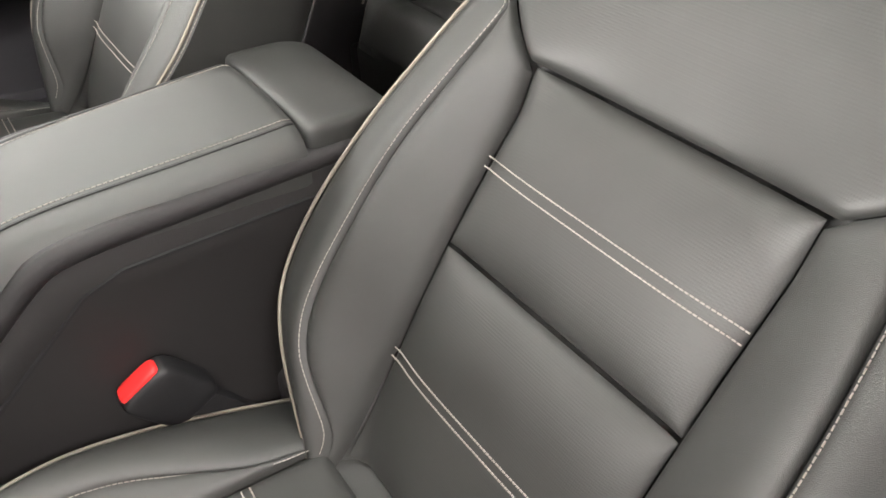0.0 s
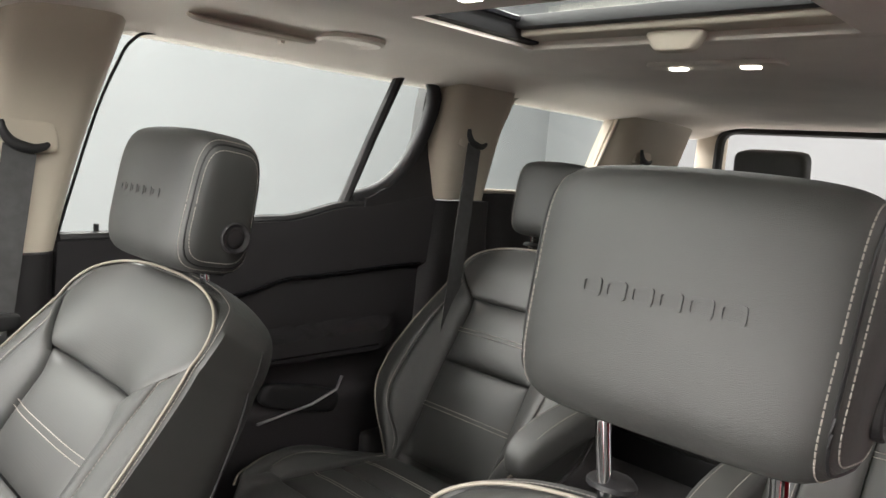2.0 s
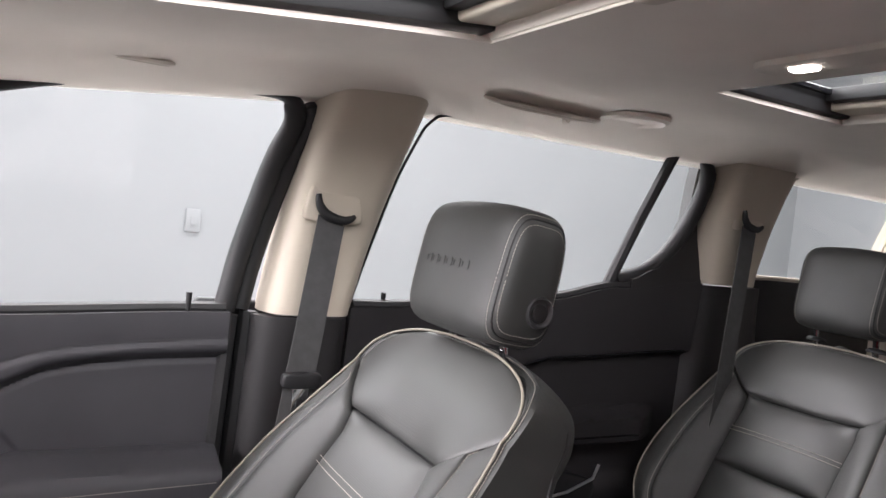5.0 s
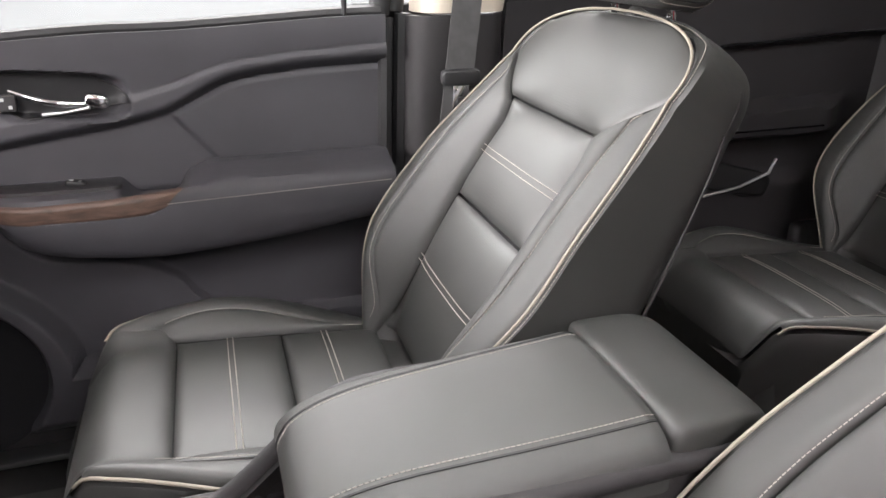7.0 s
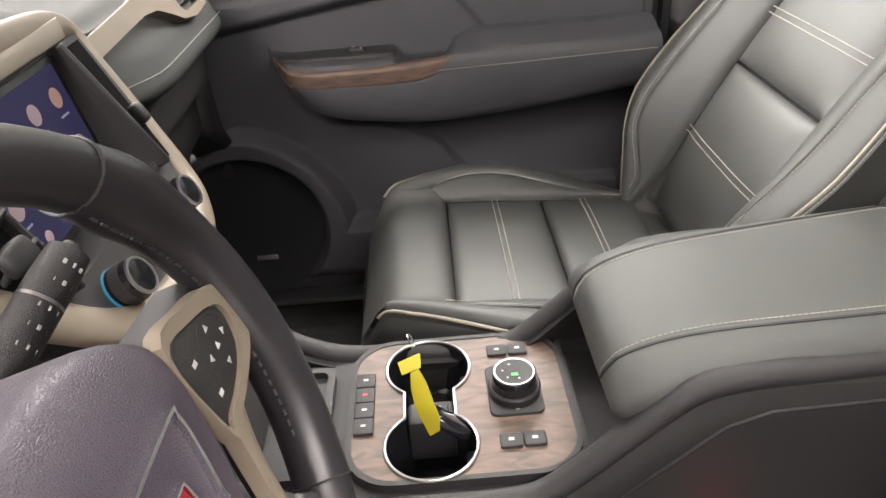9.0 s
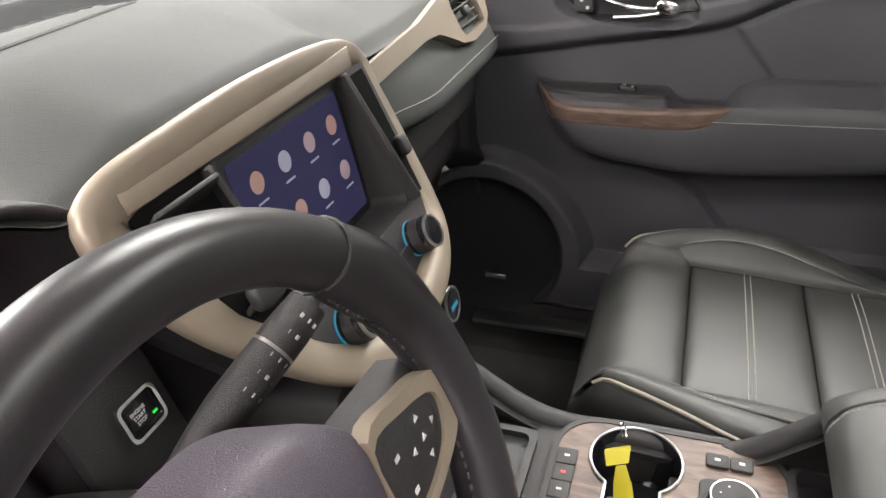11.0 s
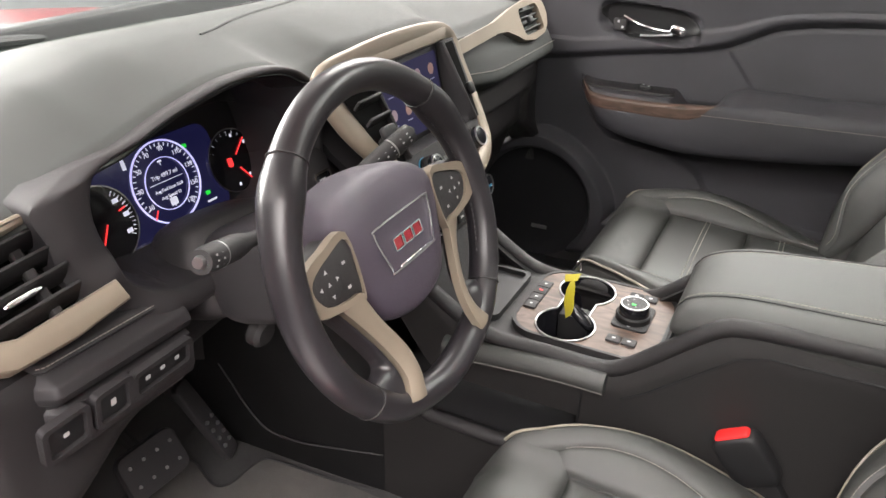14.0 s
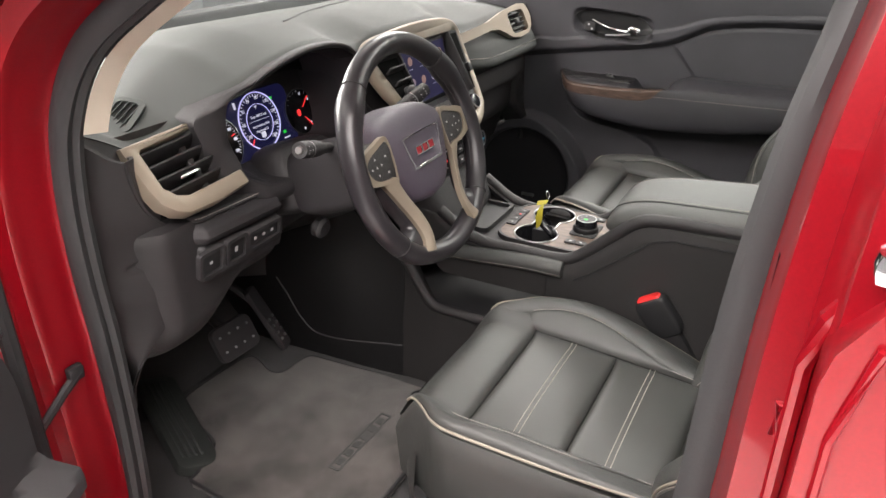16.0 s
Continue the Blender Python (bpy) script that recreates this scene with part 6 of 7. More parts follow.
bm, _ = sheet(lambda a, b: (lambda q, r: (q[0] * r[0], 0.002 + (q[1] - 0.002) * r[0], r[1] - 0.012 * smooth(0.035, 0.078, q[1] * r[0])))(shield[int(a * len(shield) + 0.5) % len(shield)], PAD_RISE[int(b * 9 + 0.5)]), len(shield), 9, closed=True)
airbag = part("airbag_pad", bm, PADSKIN, wheel, "grained black airbag pad, violet sheen put into its colour")
outline = [(p.x, p.y) for p in curve([(-0.053, 0.027, 0), (-0.046, 0.0315, 0), (0.046, 0.0315, 0), (0.053, 0.027, 0), (0.052, 0.014, 0), (0.043, -0.016, 0), (0.037, -0.022, 0), (-0.037, -0.022, 0), (-0.043, -0.016, 0), (-0.052, 0.014, 0)], 3)]
small = [(x * 0.955, 0.005 + (y - 0.005) * 0.93) for x, y in outline]
part("badge_frame", moved(ring(outline[::-1], small[::-1], 0.0035, 0.0008), pose(0, 0, 0.0120)), CHROME, airbag, "chrome badge frame")
for k in range(3):
    part("emblem_bar", moved(box(0, 0, 0, 0.0150, 0.0125, 0.003, 0.001, 1), pose(-0.0185 + 0.0185 * k, 0.004, 0.0132)), REDCHROME, airbag, "red emblem bar with chrome edge")
    part("emblem_edge", moved(ring(rounded(0.0168, 0.0145, 0.002, 2), rounded(0.0142, 0.0118, 0.001, 2), 0.0042), pose(-0.0185 + 0.0185 * k, 0.004, 0.0118)), CHROME, airbag)
part("script_bar", moved(box(0, 0, 0, 0.060, 0.0050, 0.003, 0.0008, 1), pose(0.004, -0.0205, 0.0142)), CHROME, airbag)
# spokes
def strip(edge_a, edge_b, thick, s):
    """A thin curved band between two edges, slightly crowned, with real thickness."""
    bm = bmesh.new()
    rows = []
    for p, q in zip(edge_a, edge_b):
        row = [p.lerp(q, t) + Vector((0, 0, 0.0025 * math.sin(math.pi * t))) for t in (0, 0.12, 0.3, 0.5, 0.7, 0.88, 1)]
        low = [q - Vector((0, 0, thick)), p - Vector((0, 0, thick))]
        rows.append([bm.verts.new(v) for v in row + low])
    for r0, r1 in zip(rows, rows[1:]):
        for k in range(9):
            bm.faces.new((r0[k], r0[(k + 1) % 9], r1[(k + 1) % 9], r1[k]))
    bm.faces.new(rows[0]), bm.faces.new(rows[-1][::-1])
    bmesh.ops.recalc_face_normals(bm, faces=bm.faces[:])
    return bm


for s in (-1, 1):
    side = [(s * 0.060, 0.046), (s * 0.160, 0.036), (s * 0.168, 0.022), (s * 0.166, -0.004), (s * 0.130, -0.024), (s * 0.066, -0.030)]
    part("side_spoke", moved(prism(side[::-s], 0.026, 0.006), pose(0, 0, -0.028)), TRIM, wheel)
    trim = [(s * 0.082, 0.0445), (s * 0.120, 0.042), (s * 0.150, 0.033), (s * 0.163, 0.017), (s * 0.162, 0.001), (s * 0.152, -0.011), (s * 0.125, -0.0185), (s * 0.096, -0.0215), (s * 0.083, -0.020)]
    core = [(s * 0.083, 0.0375), (s * 0.115, 0.0345), (s * 0.142, 0.0245), (s * 0.1485, 0.013), (s * 0.142, -0.002), (s * 0.130, -0.0095), (s * 0.112, -0.0135), (s * 0.094, -0.0145), (s * 0.084, -0.0150)]
    trim, core = ([(p.x, p.y) for p in curve([(x, y, 0) for x, y in o], 4)] for o in (trim, core))
    part("spoke_trim", moved(ring(trim[::-s], core[::-s], 0.010, 0.0025), pose(0, 0, -0.001)), BEIGE, wheel, "champagne satin spoke trim")
    pod = part("switch_pod", moved(prism(core[::-s], 0.007, 0.002), pose(0, 0, 0.0)), TRIM, wheel, "black switch pod with pale symbols")
    part("switch_ring", moved(ring([(0.0185 * math.cos(k * math.pi / 14), 0.0185 * math.sin(k * math.pi / 14)) for k in range(28)], [(0.0175 * math.cos(k * math.pi / 14), 0.0175 * math.sin(k * math.pi / 14)) for k in range(28)], 0.0008), pose(s * 0.124, 0.010, 0.0064)), TRIM_SOFT, pod)
    for dx, dy, turn in ((0, 0, 0), (0.0125, 0.001, -90), (-0.0125, 0, 90), (0, 0.0125, 0), (0, -0.0125, 180)):
        part("switch_symbol", moved(prism([(-0.0023, -0.0016), (0.0023, -0.0016), (0, 0.0022)], 0.0006, 0), pose(s * 0.124 + dx, dy + 0.010, 0.0068, 0, 0, turn)), MARK, pod)
    for dx, dy in ((0.097, 0.020), (0.100, -0.004)):
        part("switch_symbol", moved(box(0, 0, 0, 0.0046, 0.0030, 0.0006, 0, 1), pose(s * dx, dy, 0.0070)), MARK, pod)
    # lower spokes
    inner = curve([(s * 0.089, -0.016, 0.008), (s * 0.078, -0.050, 0.010), (s * 0.062, -0.090, 0.016), (s * 0.059, -0.120, 0.021), (s * 0.066, -0.148, 0.024)], 5, False)
    outer = curve([(s * 0.120, -0.017, 0.004), (s * 0.098, -0.052, 0.004), (s * 0.081, -0.092, 0.010), (s * 0.078, -0.120, 0.017), (s * 0.090, -0.142, 0.022)], 5, False)
    part("lower_trim", strip(inner, outer, 0.010, s), BEIGE, wheel, "champagne satin lower spoke")
    deep = [p + Vector((s * 0.004, 0, -0.004)) for p in outer]
    wide = [Vector((p.x + s * (0.010 + 0.042 * smooth(0.5, 1.0, k / 20)), p.y + 0.030 * smooth(0.5, 1.0, k / 20), p.z - 0.014)) for k, p in enumerate(outer)]
    part("lower_spoke", strip(deep, wide, 0.012, s), WHEELSKIN, wheel)

column = thing("steering_column", "black steering column shroud with two control stalks", "steering column", wm)
part("shroud", moved(blob(0.150, 0.125, 0.20, 4, 12, lambda x, y, z: (x * (1 + 0.5 * z), y, z)), pose(0, -0.012, -0.155)), TRIM_SOFT, column)
part("boot", moved(blob(0.16, 0.13, 0.10, 4, 8), pose(0, 0.0, -0.27)), TRIM, column)


def stalk(name, path, r, label, rows):
    """A control stalk: thin neck, thicker end, a pale band, a tip and rows of small symbols."""
    st = part(name, tube(path, lambda t: r * (0.62 + 0.40 * smooth(0.2, 0.5, t) - 0.10 * smooth(0.97, 1, t)), 20), TRIM, column, label)
    a, b = Vector(path[-3]), Vector(path[-1])
    d = (b - a).normalized()
    face = (Vector((-0.55, -0.1, 1)) - d * Vector((-0.55, -0.1, 1)).dot(d)).normalized()
    turn = Matrix((d.cross(face) * -1, d, face)).transposed().to_4x4()
    part("stalk_band", tube([b - d * 0.034, b - d * 0.032], r * 1.035, 20), STEEL, st)
    part("stalk_tip", tube([b - d * 0.001, b + d * 0.005], lambda t: r * (0.54 - 0.14 * t), 18), STEEL if rows < 3 else TRIM, st)
    for k in range(rows):
        for j in (-1, 0, 1):
            p = b - d * (0.010 + 0.0115 * k + (0.004 if k > 1 else 0)) + face * (r * 1.015 - 0.0016 * j * j) + d.cross(face) * 0.0052 * j
            part("stalk_mark", moved(box(0, 0, 0, 0.0011 + 0.0008 * ((k + j) % 2), 0.0026, 0.0008, 0, 1), Matrix.Translation(p) @ turn), MARK, st)
    return st


inv = wm.inverted()
tip_r, tip_l = inv @ Vector((-0.165, 0.322, 1.108)), inv @ Vector((-0.518, 0.332, 1.092))
root_r, root_l = inv @ Vector((-0.290, 0.365, 1.045)), inv @ Vector((-0.395, 0.372, 1.055))
stalk("wiper_stalk", [root_r.lerp(tip_r, k / 8) for k in range(9)], 0.0130, "black wiper stalk with pale symbols", 5)
stalk("turn_stalk", [root_l.lerp(tip_l, k / 8) for k in range(9)], 0.0128, "black turn signal stalk with pale tip", 2)

# ---- centre console ----
console = thing("center_console", "black centre console with wood panel, cup holders and gear knob", "centre console", pose(0, 0, 0))


def side_z(y):
    """Top edge of the console's side wall."""
    return spline(y, (-0.42, 0.917), (-0.20, 0.913), (-0.105, 0.910), (-0.070, 0.899), (0.025, 0.815), (0.055, 0.799), (0.14, 0.798), (0.24, 0.803), (0.34, 0.86))


def console_half(y):
    return spline(y, (-0.42, 0.104), (-0.10, 0.112), (0.08, 0.115), (0.30, 0.118))


for s in (-1, 1):
    def wall_x(y, z, s=s):
        top = side_z(y)
        return s * (console_half(y) + 0.010 * (1 - smooth(0.43, 0.75, z)) - 0.010 * smooth(top - 0.02, top, z))
    for y0, y1, low, high in ((-0.43, 0.088, lambda y: 0.43, side_z), (0.088, 0.40, lambda y: 0.715 + 0.10 * smooth(0.30, 0.40, y), side_z),
                              (0.088, 0.405, lambda y: 0.43, lambda y: 0.625 + 0.11 * smooth(0.32, 0.405, y))):
        def wall(a, b, y0=y0, y1=y1, low=low, high=high):
            y = y0 + (y1 - y0) * a
            z = low(y) + (high(y) - low(y)) * b
            return (wall_x(y, z), y, z)
        part("side_wall", panel_wall(wall, 30, 20, -s * 0.02), SIDETRIM, console)
    # raised rail along the top edge
    rail = [(s * (console_half(y) - 0.010), y, side_z(y) + 0.002) for y in [-0.42 + 0.74 * k / 60 for k in range(61)]]
    part("edge_rail", tube(rail, 0.0115, 10), TRIM, console)
    padm = [(s * (console_half(y) + 0.004), y, 0.785 - 0.012 * smooth(0.10, 0.30, y)) for y in [0.052 + 0.24 * k / 24 for k in range(25)]]
    part("side_pad", tube([Vector(p) for p in padm], 0.017, 10), LEATHER, console, "padded leather side pad")
    part("stitching", stitches([(x + s * 0.0165, y, z - 0.006) for x, y, z in padm]), THREAD, console)
    part("wall_joint", tube([(s * (console_half(0.085) + 0.0005), 0.085, 0.775), (s * (console_half(0.085) + 0.009), 0.085, 0.46)], 0.0018, 5), DARK, console)
    # scooped panel lines
    lines = [(-0.40, 0.884), (-0.135, 0.884), (-0.10, 0.872), (0.0, 0.785), (0.03, 0.765)]
    part("panel_line", tube([(s * (console_half(y) + 0.0015), y, z) for y, z in lines], 0.0022, 5), DARK, console)
# deck with the wood panel and two cup wells joined by a slot
def cup_outline(grow):
    pts = []
    for cx, r, a0 in ((0.061, 0.0425 + grow, -145), (-0.046, 0.0425 + grow, 35)):
        for k in range(33):
            a = radians(a0 + 290 * k / 32)
            pts.append((cx + r * math.cos(a), 0.1365 + r * math.sin(a)))
    return pts


part("deck", moved(holed([(-0.104, -0.004), (0.112, -0.004), (0.112, 0.325), (-0.104, 0.325)], cup_outline(0.002), 0.012), pose(0, 0, 0.790)), TRIM, console)
part("wood_panel", moved(holed(rounded(0.190, 0.208, 0.042, 8, 0.010, 0.107), cup_outline(0.0012), 0.0085), pose(0, 0, 0.8030)), WOOD, console, "dark open-pore wood panel")
part("wood_border", moved(ring(rounded(0.200, 0.218, 0.046, 8, 0.010, 0.107), rounded(0.1892, 0.2072, 0.0416, 8, 0.010, 0.107), 0.0105, 0.002), pose(0, 0, 0.8020)), TRIM, console)
o = cup_outline(0.0)
bm = bmesh.new()
rows = [[bm.verts.new((0.0075 + (x - 0.0075) * k, 0.1365 + (y - 0.1365) * k, z)) for x, y in o] for k, z in ((1.0, 0.8118), (0.985, 0.800), (0.95, 0.752), (0.90, 0.748))]
for r0, r1 in zip(rows, rows[1:]):
    for k in range(len(o)):
        j = (k + 1) % len(o)
        bm.faces.new((r0[k], r0[j], r1[j], r1[k]))
cap(bm, rows[-1])
well = part("cup_well", bm, GLOSS, console, "deep glossy black double cup well")
part("cup_ring", tube([(x, y, 0.8128) for x, y in cup_outline(0.0004)], 0.0016, 8, closed=True), STEEL, console, "chrome cup ring")
part("cup_insert", box(0.004, 0.136, 0.780, 0.030, 0.046, 0.050, 0.004, 2), DARK, console, "black cup divider with button")
part("insert_button", box(0.004, 0.128, 0.8065, 0.020, 0.018, 0.004, 0.001, 1), TRIM, console)
part("insert_mark", box(0.004, 0.128, 0.8088, 0.006, 0.005, 0.0006, 0, 1), MARK, console)
for x in (0.061, -0.046):
    part("cup_finger", box(x, 0.100, 0.775, 0.022, 0.010, 0.030, 0.003, 2), DARK, console)
# gear selector knob
gm = pose(0.013, 0.053, 0.8108)
part("selector_plinth", moved(prism(rounded(0.072, 0.052, 0.008), 0.004, 0.0015), gm @ pose(0.005, 0.0, 0)), TRIM, console)
part("selector_base", moved(lathe([(0.025, 0.003), (0.0255, 0.012), (0.024, 0.014)], 36), gm), DARK, console)
part("selector_knob", moved(lathe([(0.0222, 0.012), (0.0226, 0.015), (0.0206, 0.025), (0.0194, 0.0275), (0.0178, 0.0282)], 40), gm), GLOSS, console, "round drive mode knob")
part("selector_rim", moved(ring([(0.0196 * math.cos(k * math.pi / 20), 0.0196 * math.sin(k * math.pi / 20)) for k in range(40)], [(0.0184 * math.cos(k * math.pi / 20), 0.0184 * math.sin(k * math.pi / 20)) for k in range(40)], 0.002, 0.0006), gm @ pose(0, 0, 0.0272)), STEEL, console)
part("selector_face", moved(lathe([(0.0184, 0), (0.0184, 0.001)], 32), gm @ pose(0, 0, 0.0280)), TRIM, console)
part("selector_light", moved(box(-0.005, 0.000, 0.0294, 0.004, 0.006, 0.0008, 0, 1), gm), GREENLIT, console, "green mode light")
for k in range(4):
    part("selector_mark", moved(box(0.011 * math.cos(radians(20 + 60 * k)), 0.011 * math.sin(radians(20 + 60 * k)), 0.0292, 0.0013, 0.0016, 0.0006, 0, 1), gm), MARK, console)
part("selector_symbol", moved(box(-0.024, 0, 0.0042, 0.004, 0.004, 0.0006, 0, 1), gm), MARK, console)
for x in (-0.050, 0.079):
    for j in (-1, 1):
        part("heat_button", moved(prism(rounded(0.017, 0.0205, 0.003), 0.004, 0.0015), pose(x, 0.053 + j * 0.0108, 0.811)), TRIM, console)
        part("button_symbol", moved(box(0, 0, 0, 0.0030, 0.0050, 0.0006, 0, 1), pose(x, 0.053 + j * 0.0108, 0.8152)), MARK, console)
for k in range(4):
    part("console_button", moved(prism(rounded(0.0205, 0.019, 0.002), 0.004, 0.001), pose(0.047 - 0.0215 * k, 0.200, 0.811)), TRIM, console)
    part("button_symbol", moved(box(0, 0, 0, 0.0020, 0.0045, 0.0006, 0, 1), pose(0.047 - 0.0215 * k, 0.200, 0.8152)), REDLIT if k == 1 else STEEL, console)
# phone tray ahead of the panel and open tray behind it
part("front_tray", moved(ring(rounded(0.15, 0.085, 0.012, 4, 0, 0.275), rounded(0.135, 0.070, 0.008, 4, 0, 0.275), 0.010, 0.002), pose(0, 0, 0.803)), DARK, console)
part("front_tray_mat", moved(prism(rounded(0.135, 0.070, 0.008, 4, 0, 0.275), 0.002, 0), pose(0, 0, 0.8035)), RUBBER, console)
part("rear_tray", moved(ring(rounded(0.180, 0.075, 0.010, 4, 0.006, -0.036), rounded(0.166, 0.062, 0.006, 4, 0.006, -0.036), 0.016, 0.003), pose(0, 0, 0.794)), TRIM_SOFT, console)
part("rear_tray_mat", moved(prism(rounded(0.174, 0.068, 0.008, 4, 0.006, -0.036), 0.003, 0), pose(0, 0, 0.790)), TRIM_SOFT, console)
# lower storage shelf beneath the bridge
part("lower_bin", box(0.0, 0.26, 0.606, 0.21, 0.36, 0.012, 0.003, 2), RUBBER, console)
part("bin_back", box(0.0, 0.083, 0.65, 0.19, 0.01, 0.14, 0.002, 1), DARK, console)
part("bridge_front", moved(blob(0.23, 0.10, 0.16, 5, 8), pose(0, 0.365, 0.85, -28, 0, 0)), TRIM, console)
for s in (-1, 1):
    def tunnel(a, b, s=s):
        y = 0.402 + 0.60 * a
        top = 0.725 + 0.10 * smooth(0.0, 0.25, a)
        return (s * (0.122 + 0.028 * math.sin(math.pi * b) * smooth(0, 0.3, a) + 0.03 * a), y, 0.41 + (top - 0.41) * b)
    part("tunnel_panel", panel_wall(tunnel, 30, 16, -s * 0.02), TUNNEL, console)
    part("bin_lip", tube([(s * 0.1195, 0.085 + 0.335 * k / 24, 0.628 + 0.012 * smooth(0.25, 0.0, k / 24) + 0.11 * smooth(0.70, 1.0, k / 24)) for k in range(25)], 0.012, 10), TRIM, console)
    seam = curve([(0, 0.72, 0.62), (0, 0.695, 0.585), (0, 0.66, 0.52), (0, 0.62, 0.488), (0, 0.50, 0.495), (0, 0.41, 0.505)], 6, False)
    part("tunnel_line", tube([(s * (0.123 + 0.028 * math.sin(math.pi * max(0, min(1, (p.z - 0.41) / 0.36))) * smooth(0, 0.3, (p.y - 0.402) / 0.6) + 0.05 * (p.y - 0.402)), p.y, p.z) for p in seam], 0.0022, 5), TRIM, console)
# armrest lid
lid = thing("armrest_lid", "black leather armrest lid with pale seams on the centre console", "armrest", pose(0.001, -0.160, 0.893))
LW, LL, LH, LP = 0.212, 0.316, 0.096, 3.8


def lid_shape(x, y, z):
    t = y / 0.158
    under = smooth(0.012, -0.044, z)
    return (x, y - 0.010 * smooth(0.02, 0.158, y) - 0.040 * under * smooth(0.03, 0.150, y), z - 0.012 * t - 0.008 * max(0, t) ** 3 + 0.026 * under * smooth(0.02, 0.12, y) + 0.003 * (1 - (x / 0.108) ** 2) * (z > 0.03))


def lid_point(y, a, grow=1.0):
    """On the lid's section at y, at an angle a."""
    r = max(0.0, 1 - (max(0.0, y) / (LL / 2)) ** LP) ** (1 / LP) * (1 - 0.05 * smooth(-0.151, -0.158, y))
    c, d = math.cos(a), math.sin(a)
    q = grow / (abs(c) ** LP + abs(d) ** LP) ** (1 / LP)
    return lid_shape(q * c * LW / 2 * (0.85 + 0.15 * r), y, q * d * LH / 2 * r)


def lid_line(s, grow):
    """Along the lid's shoulder, from the rear over the front and down."""
    pts = [lid_point(LL / 2 * math.sin(radians(-90 + 176 * k / 60)), radians(90 - s * (40 - 6 * smooth(-0.16, 0.16, LL / 2 * math.sin(radians(-90 + 176 * k / 60))))), grow) for k in range(61)]
    return pts


bm = bmesh.new()
rows = [[bm.verts.new(lid_point(min(0.9998, math.sin(math.pi * (k / 40 - 0.5))) * LL / 2, 2 * math.pi * j / 64)) for j in range(64)] for k in range(41)]
for r0, r1 in zip(rows, rows[1:]):
    for j in range(64):
        bm.faces.new((r0[j], r0[(j + 1) % 64], r1[(j + 1) % 64], r1[j]))
cap(bm, rows[0]), cap(bm, rows[-1][::-1])
part("lid_pad", bm, LEATHER, lid)
for s in (-1, 1):
    part("stitching", stitches(lid_line(s * 0.90, 1.006)), THREAD, lid)
    part("seam", tube(lid_line(s * 0.99, 0.996), 0.0016, 5), DARK, lid)
capb = thing("console_rear_cap", "black leather rear end of the centre console behind the lid", "console cap", pose(0.002, -0.372, 0.890))
part("cap_body", blob(0.204, 0.104, 0.112, 12, 16, lambda x, y, z: (x * (1 - 0.7 * max(0, -y)), y, z + 0.008 - 5.0 * max(0, -y - 0.005) ** 2 * (z > 0))), LEATHER, capb)
part("cap_lower", box(0, 0.0, -0.24, 0.19, 0.10, 0.42, 0.02, 2), TRIM, capb)
part("cap_base", box(0, 0.01, -0.445, 0.22, 0.14, 0.06, 0.02, 2), TRIM, capb)

# key tag in the cup holder
key = thing("key_tag", "yellow paper key tag with black fob in cup holder", "key tag", pose(-0.005, 0.140, 0.842))


def leaf(pts, name):
    """A bent paper leaf: pairs of edge points down its length."""
    bm = bmesh.new()
    prev = None
    for a, b in pts:
        pair = [bm.verts.new(a), bm.verts.new(b)]
        if prev:
            bm.faces.new((prev[0], prev[1], pair[1], pair[0]))
        prev = pair
    r = bmesh.ops.extrude_face_region(bm, geom=bm.faces[:])
    bmesh.ops.translate(bm, vec=(0.0004, -0.0006, 0.0004), verts=[g for g in r["geom"] if isinstance(g, bmesh.types.BMVert)])
    return part(name, bm, YELLOW, key)


leaf([((0.040, 0.024, 0.002), (0.044, 0.004, 0.008)), ((0.030, 0.024, 0.010), (0.034, 0.002, 0.015)), ((0.016, 0.020, 0.006), (0.020, 0.002, 0.010))], "tag_fold")
leaf([((0.018, 0.012, 0.006), (0.010, 0.004, 0.017)), ((0.002, 0.012, 0.002), (-0.008, -0.003, 0.015)), ((-0.016, 0.009, -0.007), (-0.026, -0.008, 0.009)), ((-0.030, 0.002, -0.014), (-0.040, -0.013, 0.001)), ((-0.040, -0.003, -0.020), (-0.047, -0.012, -0.008))], "tag_leaf")
part("key_fob", moved(blob(0.034, 0.046, 0.014, 4, 6), pose(-0.018, -0.020, -0.026, 40, 20, 10)), GLOSS, key, "black key fob")
part("split_ring", tube([(0.052 + 0.007 * math.cos(k * math.pi / 8), 0.010 + 0.003 * math.sin(k * math.pi / 8), 0.018 + 0.007 * math.sin(k * math.pi / 8)) for k in range(16)], 0.0008, 5, closed=True), CHROME, key)

# buckle of the driver's belt
bk = thing("belt_buckle", "black seat belt buckle with red release button beside the console", "belt buckle", pose(-0.121, -0.137, 0.738) @ pose(0, 0, 0, -34, -8, 0))
part("buckle_body", blob(0.030, 0.062, 0.085, 5, 8), DARK, bk)
part("release_button", moved(blob(0.019, 0.046, 0.020, 5, 6), pose(0, 0.0, 0.036)), RED, bk, "red release button")
part("buckle_stem", box(0, 0.0, -0.08, 0.018, 0.040, 0.11, 0.004, 2), DARK, bk)

# ---- pedals, mat and footrest ----
brake = thing("brake_pedal", "black rubber brake pedal with studs", "pedal", pose(-0.380, 0.662, 0.592) @ pose(0, 0, 0, 60, 0, -4), "pedals")
part("pedal_pad", prism(rounded(0.104, 0.074, 0.016), 0.014, 0.005), TRIM_SOFT, brake)
